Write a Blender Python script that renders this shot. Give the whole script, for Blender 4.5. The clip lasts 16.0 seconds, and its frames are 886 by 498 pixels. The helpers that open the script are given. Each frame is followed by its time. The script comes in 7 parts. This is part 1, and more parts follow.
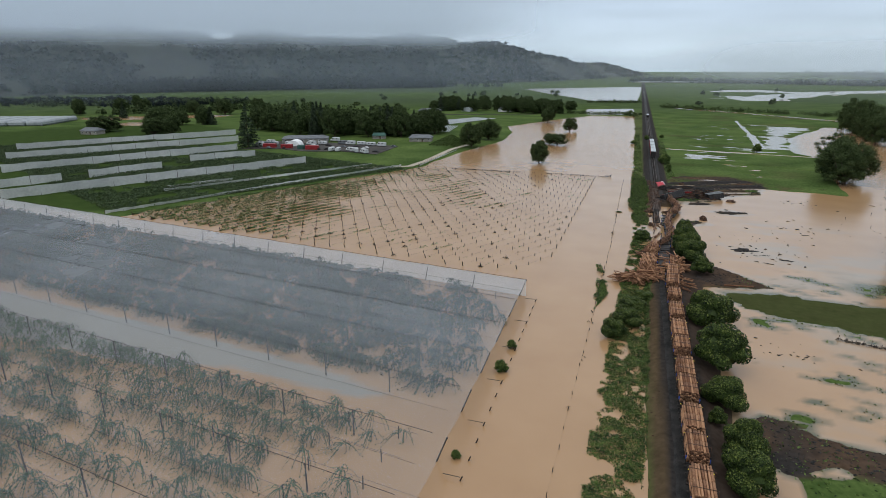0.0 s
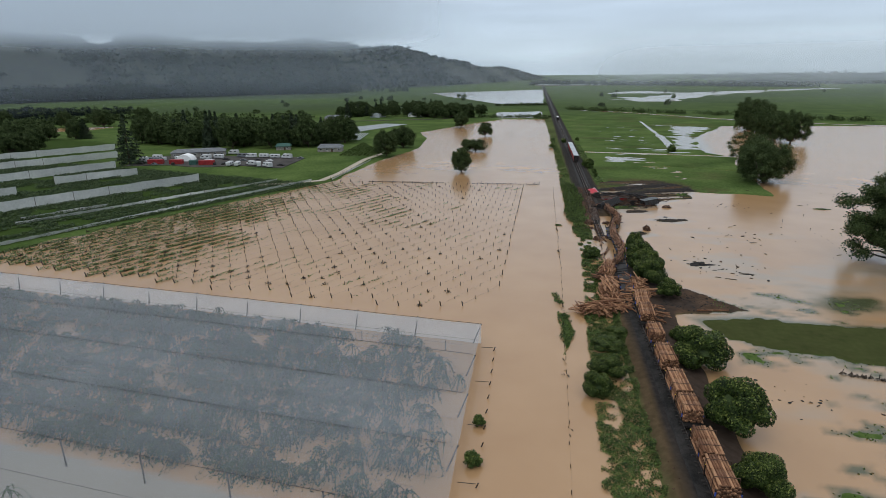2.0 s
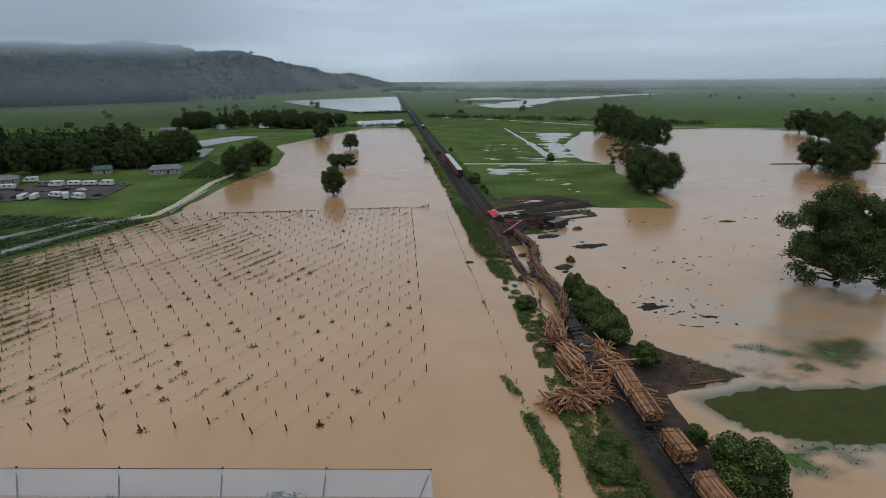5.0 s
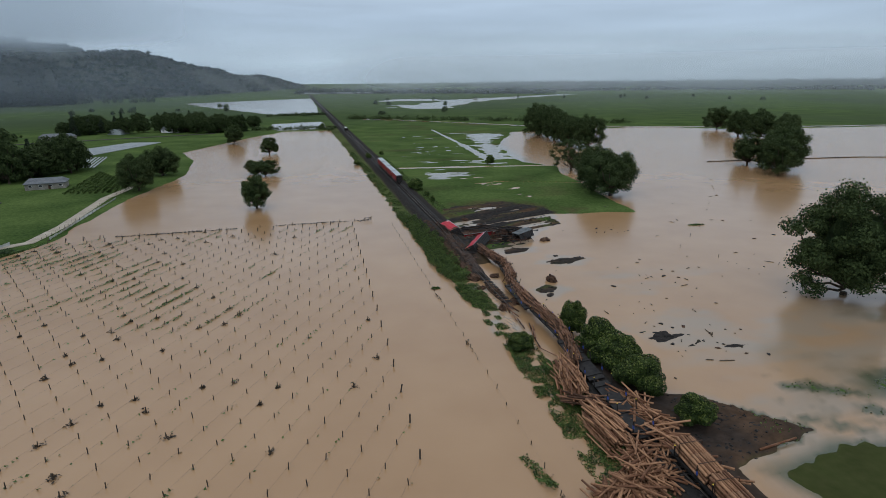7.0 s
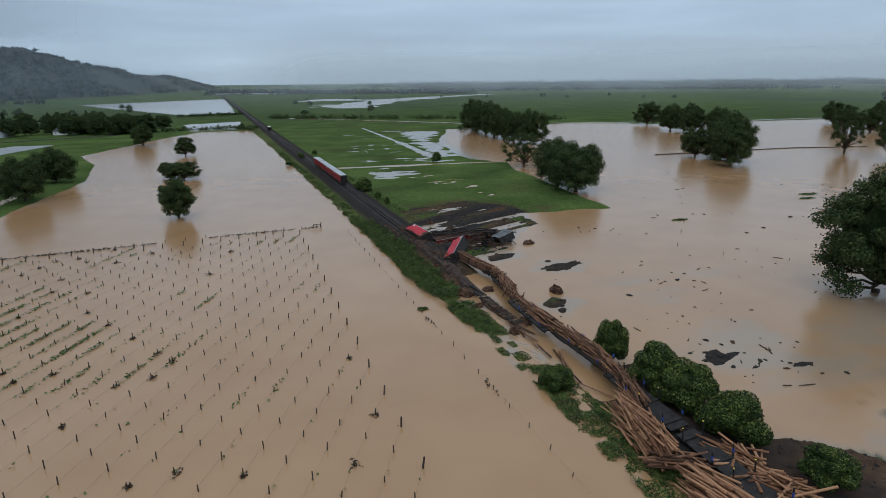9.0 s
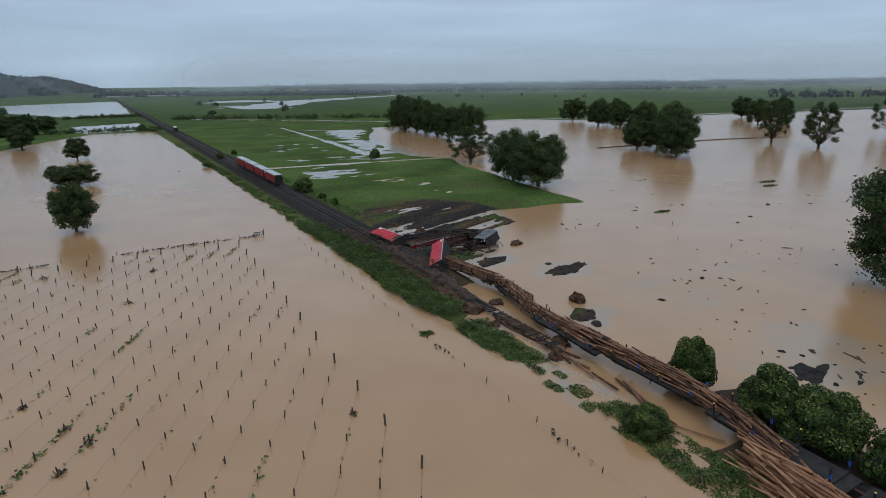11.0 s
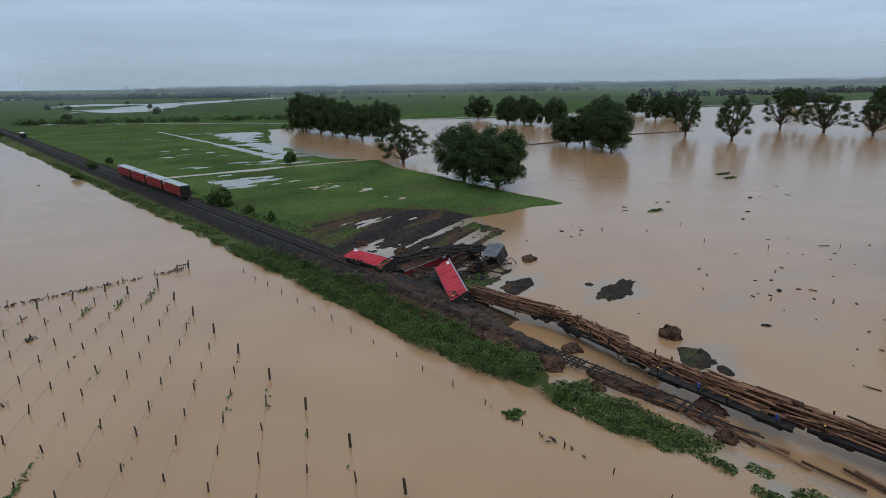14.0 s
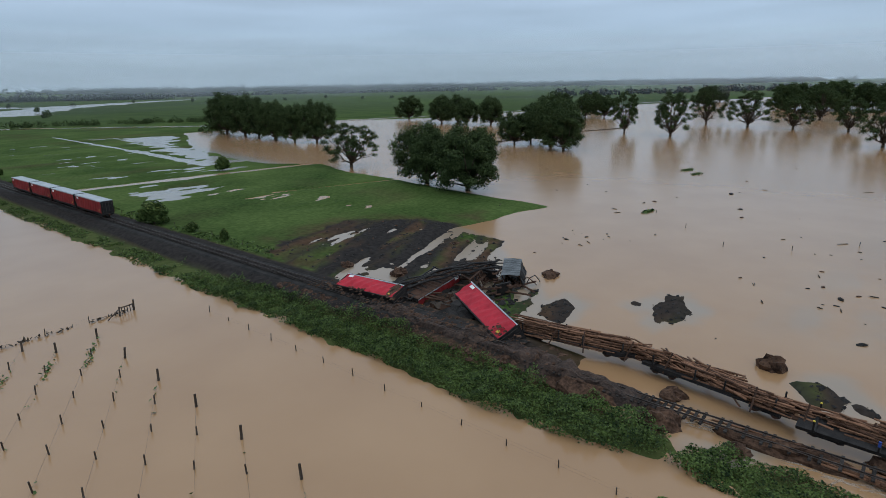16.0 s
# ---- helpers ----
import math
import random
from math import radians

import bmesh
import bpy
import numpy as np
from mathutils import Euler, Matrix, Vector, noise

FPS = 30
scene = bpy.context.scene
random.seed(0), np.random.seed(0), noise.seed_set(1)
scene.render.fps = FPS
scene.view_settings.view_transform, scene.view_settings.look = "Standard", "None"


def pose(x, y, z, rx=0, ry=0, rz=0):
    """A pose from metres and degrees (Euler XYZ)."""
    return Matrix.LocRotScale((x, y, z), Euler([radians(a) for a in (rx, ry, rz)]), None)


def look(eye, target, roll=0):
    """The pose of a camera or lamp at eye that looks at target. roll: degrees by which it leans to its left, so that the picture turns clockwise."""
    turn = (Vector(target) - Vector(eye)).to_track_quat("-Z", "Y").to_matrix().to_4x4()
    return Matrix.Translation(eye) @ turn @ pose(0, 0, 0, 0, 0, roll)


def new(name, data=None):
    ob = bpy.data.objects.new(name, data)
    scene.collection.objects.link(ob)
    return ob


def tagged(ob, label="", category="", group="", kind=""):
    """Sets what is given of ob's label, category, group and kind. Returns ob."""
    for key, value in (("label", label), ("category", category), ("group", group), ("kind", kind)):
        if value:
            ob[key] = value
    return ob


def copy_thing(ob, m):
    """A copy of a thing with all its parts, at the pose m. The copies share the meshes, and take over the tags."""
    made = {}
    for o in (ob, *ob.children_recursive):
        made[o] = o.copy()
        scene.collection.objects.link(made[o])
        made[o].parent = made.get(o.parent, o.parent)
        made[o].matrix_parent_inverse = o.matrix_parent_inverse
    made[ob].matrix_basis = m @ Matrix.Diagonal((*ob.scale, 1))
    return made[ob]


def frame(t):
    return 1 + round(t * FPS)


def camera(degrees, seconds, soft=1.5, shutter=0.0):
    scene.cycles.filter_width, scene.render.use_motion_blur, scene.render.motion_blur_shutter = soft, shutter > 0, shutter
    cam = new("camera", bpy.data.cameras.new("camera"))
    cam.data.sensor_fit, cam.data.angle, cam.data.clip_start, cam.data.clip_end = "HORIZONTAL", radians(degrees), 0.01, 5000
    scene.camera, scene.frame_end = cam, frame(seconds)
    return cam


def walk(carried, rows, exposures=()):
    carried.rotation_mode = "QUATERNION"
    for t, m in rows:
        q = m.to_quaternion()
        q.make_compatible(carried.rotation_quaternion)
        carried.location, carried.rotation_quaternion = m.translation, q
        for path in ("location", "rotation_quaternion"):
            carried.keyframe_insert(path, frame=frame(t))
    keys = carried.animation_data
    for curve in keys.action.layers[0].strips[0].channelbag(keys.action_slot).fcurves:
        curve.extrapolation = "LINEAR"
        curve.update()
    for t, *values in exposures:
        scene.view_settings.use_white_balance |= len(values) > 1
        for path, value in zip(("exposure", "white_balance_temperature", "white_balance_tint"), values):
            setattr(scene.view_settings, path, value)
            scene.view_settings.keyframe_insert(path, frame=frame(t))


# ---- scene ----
cam = camera(76.4, 16.0, 0.8)
PATH = [
    (0, (-2.098, -0.378, 48.107), (-2.743, 1.415, 47.497), -0.0),
    (0.5, (-5.387, 5.099, 47.864), (-5.947, 6.921, 47.259), -0.2),
    (1, (-8.479, 10.747, 47.553), (-8.959, 12.592, 46.951), -0.2),
    (1.5, (-11.388, 16.267, 47.289), (-11.794, 18.131, 46.691), -0.3),
    (2, (-13.736, 21.977, 47.284), (-14.084, 23.855, 46.688), -0.5),
    (2.5, (-16.004, 27.933, 47.166), (-16.272, 29.824, 46.573), -0.4),
    (3, (-18.055, 34.502, 47.073), (-18.221, 36.406, 46.485), -0.5),
    (3.5, (-20.105, 40.862, 47.003), (-20.199, 42.773, 46.419), -0.5),
    (4, (-22.2, 47.273, 47.007), (-22.219, 49.186, 46.425), -0.5),
    (4.5, (-24.368, 53.664, 47.055), (-24.309, 55.577, 46.474), -0.5),
    (5, (-26.42, 60.123, 46.894), (-26.281, 62.033, 46.316), -0.4),
    (7.5, (-34.668, 92.796, 43.585), (-34.185, 94.65, 43.011), -0.5),
    (8, (-36.214, 99.199, 42.387), (-35.666, 101.035, 41.813), -0.5),
    (8.5, (-37.661, 105.472, 41.037), (-37.05, 107.289, 40.466), -0.5),
    (9, (-39.036, 111.699, 39.752), (-38.36, 113.493, 39.181), -0.5),
    (11.5, (-43.819, 142.717, 33.15), (-42.808, 144.348, 32.586), -0.6),
    (12, (-44.286, 148.664, 32.231), (-43.211, 150.254, 31.667), -0.6),
    (12.5, (-44.579, 154.444, 31.671), (-43.443, 155.992, 31.108), -0.6),
    (13, (-44.76, 160.232, 31.077), (-43.563, 161.732, 30.516), -0.6),
    (13.5, (-44.891, 165.66, 30.577), (-43.653, 167.128, 30.018), -0.6),
    (14, (-44.914, 171.135, 30.149), (-43.646, 172.576, 29.59), -0.7),
    (14.5, (-44.761, 176.541, 29.879), (-43.452, 177.946, 29.318), -0.8),
    (15, (-44.539, 181.978, 29.451), (-43.183, 183.338, 28.892), -0.8),
    (15.5, (-44.161, 187.289, 29.018), (-42.761, 188.604, 28.459), -0.8),
    (16, (-43.739, 192.425, 28.672), (-42.273, 193.665, 28.112), -0.9),
]
EXPOSURES = [(0, 0.33, 6500, 10), (2.5, 0.22, 6500, 10), (5, 0.01, 6340, 10), (9, -0.09, 6020, 8), (12.5, -0.10, 5950, 8), (16, -0.08, 5900, 7)]
walk(cam, [(t, look(eye, target, roll)) for t, eye, target, roll in PATH], EXPOSURES)

# ---------------------------------------------------------------- light
world = bpy.data.worlds.new("overcast_sky")
scene.world = world
world.use_nodes = True
wn, wl = world.node_tree.nodes, world.node_tree.links
wn.clear()


def wnode(kind, **values):
    n = wn.new(kind)
    for k, v in values.items():
        n.inputs[k].default_value = v
    return n


w_out, w_bg = wnode("ShaderNodeOutputWorld"), wnode("ShaderNodeBackground", Strength=1.0)
w_sky = wn.new("ShaderNodeTexSky")
w_sky.sky_type, w_sky.sun_disc = "NISHITA", False
w_sky.sun_elevation, w_sky.sun_rotation = radians(50), radians(140)
w_skymul = wn.new("ShaderNodeVectorMath")
w_skymul.operation = "SCALE"
w_skymul.inputs["Scale"].default_value = 0.06
w_co, w_sep = wn.new("ShaderNodeTexCoord"), wn.new("ShaderNodeSeparateXYZ")
w_ramp = wn.new("ShaderNodeValToRGB")
# cloud brightness from the horizon up to the zenith
stops = [(0.0, (0.49, 0.60, 0.70)), (0.03, (0.55, 0.665, 0.77)), (0.09, (0.475, 0.58, 0.695)), (0.16, (0.51, 0.605, 0.72)),
         (0.3, (0.62, 0.70, 0.79)), (1.0, (0.98, 1.03, 1.08))]
while len(w_ramp.color_ramp.elements) < len(stops):
    w_ramp.color_ramp.elements.new(0.5)
for e, (p, c) in zip(w_ramp.color_ramp.elements, stops):
    e.position, e.color = p, (*c, 1)
w_map = wn.new("ShaderNodeMapping")
w_map.inputs["Scale"].default_value = (2.2, 2.2, 26)
w_noise = wnode("ShaderNodeTexNoise", Scale=1.6, Detail=4.0, Roughness=0.5)
w_mr = wnode("ShaderNodeMapRange", **{"From Min": 0.3, "From Max": 0.7, "To Min": 0.9, "To Max": 1.1})
w_mul = wn.new("ShaderNodeVectorMath")
w_mul.operation = "SCALE"
w_mix = wn.new("ShaderNodeMix")
w_mix.data_type = "RGBA"
w_mix.inputs["Factor"].default_value = 0.93
wl.new(w_co.outputs["Generated"], w_sep.inputs[0])
wl.new(w_sep.outputs["Z"], w_ramp.inputs[0])
wl.new(w_co.outputs["Generated"], w_map.inputs[0])
wl.new(w_map.outputs[0], w_noise.inputs["Vector"])
wl.new(w_noise.outputs[0], w_mr.inputs["Value"])
wl.new(w_ramp.outputs[0], w_mul.inputs[0])
wl.new(w_mr.outputs[0], w_mul.inputs["Scale"])
wl.new(w_sky.outputs[0], w_skymul.inputs[0])
wl.new(w_skymul.outputs[0], w_mix.inputs["A"])
wl.new(w_mul.outputs[0], w_mix.inputs["B"])
wl.new(w_mix.outputs["Result"], w_bg.inputs[0])
wl.new(w_bg.outputs[0], w_out.inputs[0])

sun_data = bpy.data.lights.new("sun", "SUN")
sun_data.energy, sun_data.angle, sun_data.color = 0.6, radians(40), (1, 0.97, 0.93)
sun = new("sun", sun_data)
sun.matrix_world = look((0, 0, 300), (0 + 60, 0 + 90, 150))


# ---------------------------------------------------------------- noise and outlines
def hash2(ix, iy, seed):
    h = (ix * 374761393 + iy * 668265263 + seed * 974634777) & 0xFFFFFFFF
    h = ((h ^ (h >> 13)) * 1274126177) & 0xFFFFFFFF
    return ((h ^ (h >> 16)) & 0xFFFFFF) / 0xFFFFFF


def vnoise(x, y, seed=0):
    x, y = np.asarray(x, float), np.asarray(y, float)
    ix, iy = np.floor(x).astype(np.int64), np.floor(y).astype(np.int64)
    fx, fy = x - ix, y - iy
    fx, fy = fx * fx * (3 - 2 * fx), fy * fy * (3 - 2 * fy)
    a, b = hash2(ix, iy, seed), hash2(ix + 1, iy, seed)
    c, d = hash2(ix, iy + 1, seed), hash2(ix + 1, iy + 1, seed)
    return (a + (b - a) * fx) * (1 - fy) + (c + (d - c) * fx) * fy


def fbm(x, y, size, seed=0, octaves=3):
    """Noise from -1 to 1 whose largest lumps are about size metres."""
    total, amp, norm = 0, 1.0, 0
    for o in range(octaves):
        total = total + amp * (vnoise(x / size * 2 ** o, y / size * 2 ** o, seed + o) * 2 - 1)
        norm, amp = norm + amp, amp * 0.5
    return total / norm


def inside(x, y, poly):
    """Signed distance to an outline, positive inside it."""
    x, y = np.broadcast_arrays(np.asarray(x, float), np.asarray(y, float))
    q = np.array(poly, float)
    near = (x > q[:, 0].min() - 70) & (x < q[:, 0].max() + 70) & (y > q[:, 1].min() - 70) & (y < q[:, 1].max() + 70)
    out = np.full(x.shape, -70.0)
    if near.any():
        out[near] = signed_distance(x[near], y[near], poly)
    return out


def signed_distance(x, y, poly):
    best, odd = np.full(x.shape, 1e18), np.zeros(x.shape, bool)
    for (ax, ay), (bx, by) in zip(poly, poly[1:] + poly[:1]):
        ex, ey = bx - ax, by - ay
        t = np.clip(((x - ax) * ex + (y - ay) * ey) / (ex * ex + ey * ey + 1e-9), 0, 1)
        best = np.minimum(best, (x - ax - t * ex) ** 2 + (y - ay - t * ey) ** 2)
        if ay != by:
            odd ^= ((ay > y) != (by > y)) & (x < (bx - ax) * (y - ay) / (by - ay) + ax)
    return np.where(odd, 1, -1) * np.sqrt(best)


def ramp(v, a, b):
    t = np.clip((v - a) / (b - a), 0, 1)
    return t * t * (3 - 2 * t)


# ---------------------------------------------------------------- materials
def mat(name, low, high, size=1.0, rough=0.8, bump=0.0, fine=None, metal=0.0, spec=0.22, island=0.0, each=0.0, glow=None, alpha=1.0, leaf=0.0):
    """Two tones mixed by noise of two sizes (metres), with relief, and a shift of tone per island or per object."""
    m = bpy.data.materials.new(name)
    m.use_nodes = True
    nt = m.node_tree
    nodes, link = nt.nodes, nt.links.new
    bsdf = nodes["Principled BSDF"]
    geo = nodes.new("ShaderNodeNewGeometry")
    co = nodes.new("ShaderNodeTexCoord")
    vec = co.outputs["Object"] if each else geo.outputs["Position"]

    def noise_of(metres, detail):
        n = nodes.new("ShaderNodeTexNoise")
        n.inputs["Scale"].default_value, n.inputs["Detail"].default_value = 1.0 / metres, detail
        link(vec, n.inputs["Vector"])
        return n.outputs["Fac"]

    def math(op, a, b):
        n = nodes.new("ShaderNodeMath")
        n.operation = op
        for i, v in enumerate((a, b)):
            if isinstance(v, (int, float)):
                n.inputs[i].default_value = v
            else:
                link(v, n.inputs[i])
        return n.outputs[0]

    big, small = noise_of(size, 3.0), noise_of(fine or size * 0.13, 4.0)
    f = math("ADD", math("MULTIPLY", big, 0.55), math("MULTIPLY", small, 0.45))
    f = math("ADD", math("MULTIPLY", math("SUBTRACT", f, 0.5), 3.2), 0.5)
    if island:
        f = math("ADD", f, math("MULTIPLY", math("SUBTRACT", geo.outputs["Random Per Island"], 0.5), island))
    if each:
        info = nodes.new("ShaderNodeObjectInfo")
        f = math("ADD", f, math("MULTIPLY", math("SUBTRACT", info.outputs["Random"], 0.5), each))
    mix = nodes.new("ShaderNodeMix")
    mix.data_type = "RGBA"
    link(f, mix.inputs["Factor"])
    mix.inputs["A"].default_value, mix.inputs["B"].default_value = (*low, 1), (*high, 1)
    link(mix.outputs["Result"], bsdf.inputs["Base Color"])
    bsdf.inputs["Roughness"].default_value, bsdf.inputs["Metallic"].default_value = rough, metal
    bsdf.inputs["Specular IOR Level"].default_value = spec
    bsdf.inputs["Alpha"].default_value = alpha
    if bump:
        b = nodes.new("ShaderNodeBump")
        b.inputs["Strength"].default_value, b.inputs["Distance"].default_value = min(1, bump * 4), bump
        link(small, b.inputs["Height"])
        link(b.outputs[0], bsdf.inputs["Normal"])
    if leaf:
        tr = nodes.new("ShaderNodeBsdfTranslucent")
        link(mix.outputs["Result"], tr.inputs[0])
        ms = nodes.new("ShaderNodeMixShader")
        ms.inputs[0].default_value = leaf
        link(bsdf.outputs[0], ms.inputs[1])
        link(tr.outputs[0], ms.inputs[2])
        link(ms.outputs[0], nodes["Material Output"].inputs[0])
    return m


def ground_material():
    """Wet pasture, with brown mud and dark silt where the flood left them."""
    m = mat("wet_pasture", (0.026, 0.050, 0.012), (0.088, 0.126, 0.036), 26, 1.0, 0.06, 0.9, spec=0.03)
    nodes, link = m.node_tree.nodes, m.node_tree.links.new
    bsdf = nodes["Principled BSDF"]
    grass = bsdf.inputs["Base Color"].links[0].from_socket
    geo = nodes.new("ShaderNodeNewGeometry")

    def layer(under, attribute, low, high, size):
        a = nodes.new("ShaderNodeAttribute")
        a.attribute_name = attribute
        n = nodes.new("ShaderNodeTexNoise")
        n.inputs["Scale"].default_value, n.inputs["Detail"].default_value = 1.0 / size, 6
        link(geo.outputs["Position"], n.inputs["Vector"])
        tone = nodes.new("ShaderNodeMix")
        tone.data_type = "RGBA"
        tone.inputs["A"].default_value, tone.inputs["B"].default_value = (*low, 1), (*high, 1)
        link(n.outputs["Fac"], tone.inputs["Factor"])
        mx = nodes.new("ShaderNodeMix")
        mx.data_type = "RGBA"
        link(a.outputs["Fac"], mx.inputs["Factor"])
        link(under, mx.inputs["A"])
        link(tone.outputs["Result"], mx.inputs["B"])
        return mx.outputs["Result"]

    out = layer(grass, "crop", (0.018, 0.036, 0.007), (0.044, 0.068, 0.017), 5.0)
    # distant fields: a greyer green with part of the haze mixed into it
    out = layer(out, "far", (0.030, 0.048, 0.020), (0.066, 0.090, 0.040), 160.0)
    out = layer(out, "mud", (0.018, 0.011, 0.007), (0.125, 0.078, 0.050), 1.3)
    out = layer(out, "silt", (0.006, 0.006, 0.006), (0.052, 0.046, 0.043), 0.8)
    link(out, bsdf.inputs["Base Color"])
    return m


def water_material():
    m = mat("muddy_flood_water", (0.296, 0.172, 0.083), (0.350, 0.214, 0.110), 60, 0.19, 0.0, 12.0, spec=1.0)
    nodes, link = m.node_tree.nodes, m.node_tree.links.new
    bsdf = nodes["Principled BSDF"]
    bsdf.inputs["IOR"].default_value = 1.33
    geo = nodes.new("ShaderNodeNewGeometry")
    n = nodes.new("ShaderNodeTexNoise")
    n.inputs["Scale"].default_value, n.inputs["Detail"].default_value = 0.9, 5
    link(geo.outputs["Position"], n.inputs["Vector"])
    b = nodes.new("ShaderNodeBump")
    b.inputs["Strength"].default_value, b.inputs["Distance"].default_value = 0.14, 0.05
    link(n.outputs["Fac"], b.inputs["Height"])
    link(b.outputs[0], bsdf.inputs["Normal"])
    colour = bsdf.inputs["Base Color"].links[0].from_socket
    # clearer rain water near the silt, the same tint for painted sky sheen, and drowned grass close below the surface
    for attribute, tint in (("clear", (0.23, 0.21, 0.175)), ("shoal", (0.024, 0.042, 0.014))):
        a, mx = nodes.new("ShaderNodeAttribute"), nodes.new("ShaderNodeMix")
        a.attribute_name, mx.data_type = attribute, "RGBA"
        mx.inputs["B"].default_value = (*tint, 1)
        link(a.outputs["Fac"], mx.inputs["Factor"])
        link(colour, mx.inputs["A"])
        colour = mx.outputs["Result"]
    link(colour, bsdf.inputs["Base Color"])
    return m


M = {
    "ground": ground_material(),
    "water": water_material(),
    "leaf_dark": mat("dark_tree_leaf", (0.018, 0.032, 0.011), (0.074, 0.102, 0.037), 2.5, 0.8, island=0.9, spec=0.12, leaf=0.15),
    "leaf_mid": mat("tree_leaf", (0.022, 0.042, 0.010), (0.082, 0.118, 0.034), 2.0, 0.8, island=0.9, spec=0.12, leaf=0.15),
    "leaf_bush": mat("glossy_bush_leaf", (0.006, 0.015, 0.003), (0.050, 0.080, 0.015), 1.4, 0.6, island=1.1, spec=0.2, leaf=0.15),
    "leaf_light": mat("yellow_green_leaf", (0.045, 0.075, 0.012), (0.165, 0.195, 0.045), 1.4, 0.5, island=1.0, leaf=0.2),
    "leaf_conifer": mat("conifer_needle", (0.014, 0.026, 0.013), (0.040, 0.060, 0.030), 3.0, 0.7, island=0.8, leaf=0.05),
    # noise at hummock size puts bright tips and shaded gaps into the weed's tone
    "weed": mat("lush_weed", (0.010, 0.026, 0.006), (0.118, 0.172, 0.042), 1.3, 0.6, island=1.0, leaf=0.2),
    "vine": mat("vine_leaf", (0.036, 0.072, 0.018), (0.125, 0.175, 0.055), 2.2, 0.65, island=1.0, leaf=0.15),
    "vine_under": mat("darker_vine_leaf", (0.008, 0.020, 0.006), (0.046, 0.072, 0.022), 2.0, 0.8, island=1.0, leaf=0.1),
    "vine_sprawl": mat("sprawling_vine_leaf", (0.024, 0.046, 0.020), (0.082, 0.114, 0.050), 2.0, 0.8, island=1.0, leaf=0.1),
    "bark": mat("tree_bark", (0.03, 0.022, 0.016), (0.09, 0.07, 0.05), 0.8, 0.9, 0.03),
    "post": mat("wet_fence_wood", (0.03, 0.022, 0.016), (0.085, 0.065, 0.05), 0.5, 0.85, 0.01, each=0.6),
    "wire": mat("rusted_wire", (0.06, 0.05, 0.045), (0.15, 0.13, 0.11), 0.5, 0.6, metal=0.5),
    "log": mat("pine_log_side", (0.125, 0.056, 0.030), (0.37, 0.200, 0.110), 0.9, 0.8, 0.012, 0.10, each=1.3),
    "log_wet": mat("muddy_log_side", (0.055, 0.028, 0.017), (0.25, 0.13, 0.076), 0.9, 0.75, 0.012, 0.10, each=1.3),
    # sawn ends, darkened: the shade on the stacks' end faces is in this colour
    "log_end": mat("shaded_log_end", (0.075, 0.036, 0.022), (0.21, 0.115, 0.066), 0.25, 0.9, each=1.0),
    "ballast": mat("dark_ballast", (0.004, 0.004, 0.004), (0.036, 0.033, 0.031), 1.5, 0.9, 0.05, 0.12),
    "cess": mat("brown_track_side", (0.03, 0.018, 0.012), (0.085, 0.052, 0.036), 2.5, 0.95, 0.06, 0.3),
    "rail": mat("worn_rail_steel", (0.03, 0.022, 0.018), (0.12, 0.10, 0.09), 0.6, 0.5, metal=0.5),
    "sleeper": mat("sleeper", (0.012, 0.010, 0.009), (0.055, 0.048, 0.044), 0.5, 0.9, 0.01, each=0.5),
    "iron": mat("black_wagon_iron", (0.010, 0.010, 0.011), (0.04, 0.036, 0.034), 0.7, 0.6, 0.01, metal=0.3),
    "rust": mat("rusty_underframe", (0.03, 0.018, 0.013), (0.11, 0.06, 0.04), 0.7, 0.8, 0.015, metal=0.2),
    "red": mat("red_curtain_tarpaulin", (0.30, 0.008, 0.020), (0.47, 0.018, 0.036), 1.8, 0.5, 0.02, 0.4),
    "red_dull": mat("faded_red_side", (0.15, 0.012, 0.014), (0.29, 0.028, 0.030), 1.8, 0.55, 0.015, 0.4),
    "grey_dark": mat("dented_grey_sheet", (0.05, 0.055, 0.058), (0.15, 0.16, 0.165), 1.5, 0.5, 0.02, 0.3, metal=0.2),
    "grey_roof": mat("grey_metal_roof", (0.30, 0.33, 0.35), (0.45, 0.48, 0.50), 2.0, 0.45, 0.005, metal=0.3),
    "white": mat("white_paint", (0.62, 0.63, 0.63), (0.82, 0.82, 0.81), 1.5, 0.5),
    "glass": mat("dark_window_glass", (0.015, 0.017, 0.02), (0.03, 0.035, 0.04), 1.0, 0.1, spec=0.6),
    "yellow": mat("yellow_strap", (0.55, 0.40, 0.04), (0.75, 0.58, 0.08), 0.5, 0.6),
    "blue": mat("blue_strap", (0.02, 0.05, 0.22), (0.05, 0.09, 0.35), 0.5, 0.6),
    "bank_mud": mat("wet_bank_rubble", (0.010, 0.007, 0.006), (0.085, 0.054, 0.040), 1.6, 0.75, 0.18, 0.25, spec=0.3),
    "earth": mat("torn_brown_earth", (0.018, 0.010, 0.007), (0.115, 0.066, 0.042), 1.0, 0.95, 0.15, 0.25),
    "net_white": mat("white_shelter_net", (0.42, 0.43, 0.42), (0.58, 0.59, 0.57), 6.0, 0.7, alpha=0.86),
    "net_end": mat("white_end_net", (0.76, 0.73, 0.70), (0.86, 0.83, 0.80), 6.0, 0.7, alpha=0.46, leaf=0.4),
    "hill": mat("misty_hill_bush", (0.005, 0.008, 0.010), (0.036, 0.045, 0.032), 330, 0.9, 3.0, 70),
    "hill_leaf": mat("hill_bush_leaf", (0.005, 0.010, 0.009), (0.015, 0.023, 0.017), 120, 0.9, island=0.25, spec=0.05),
}


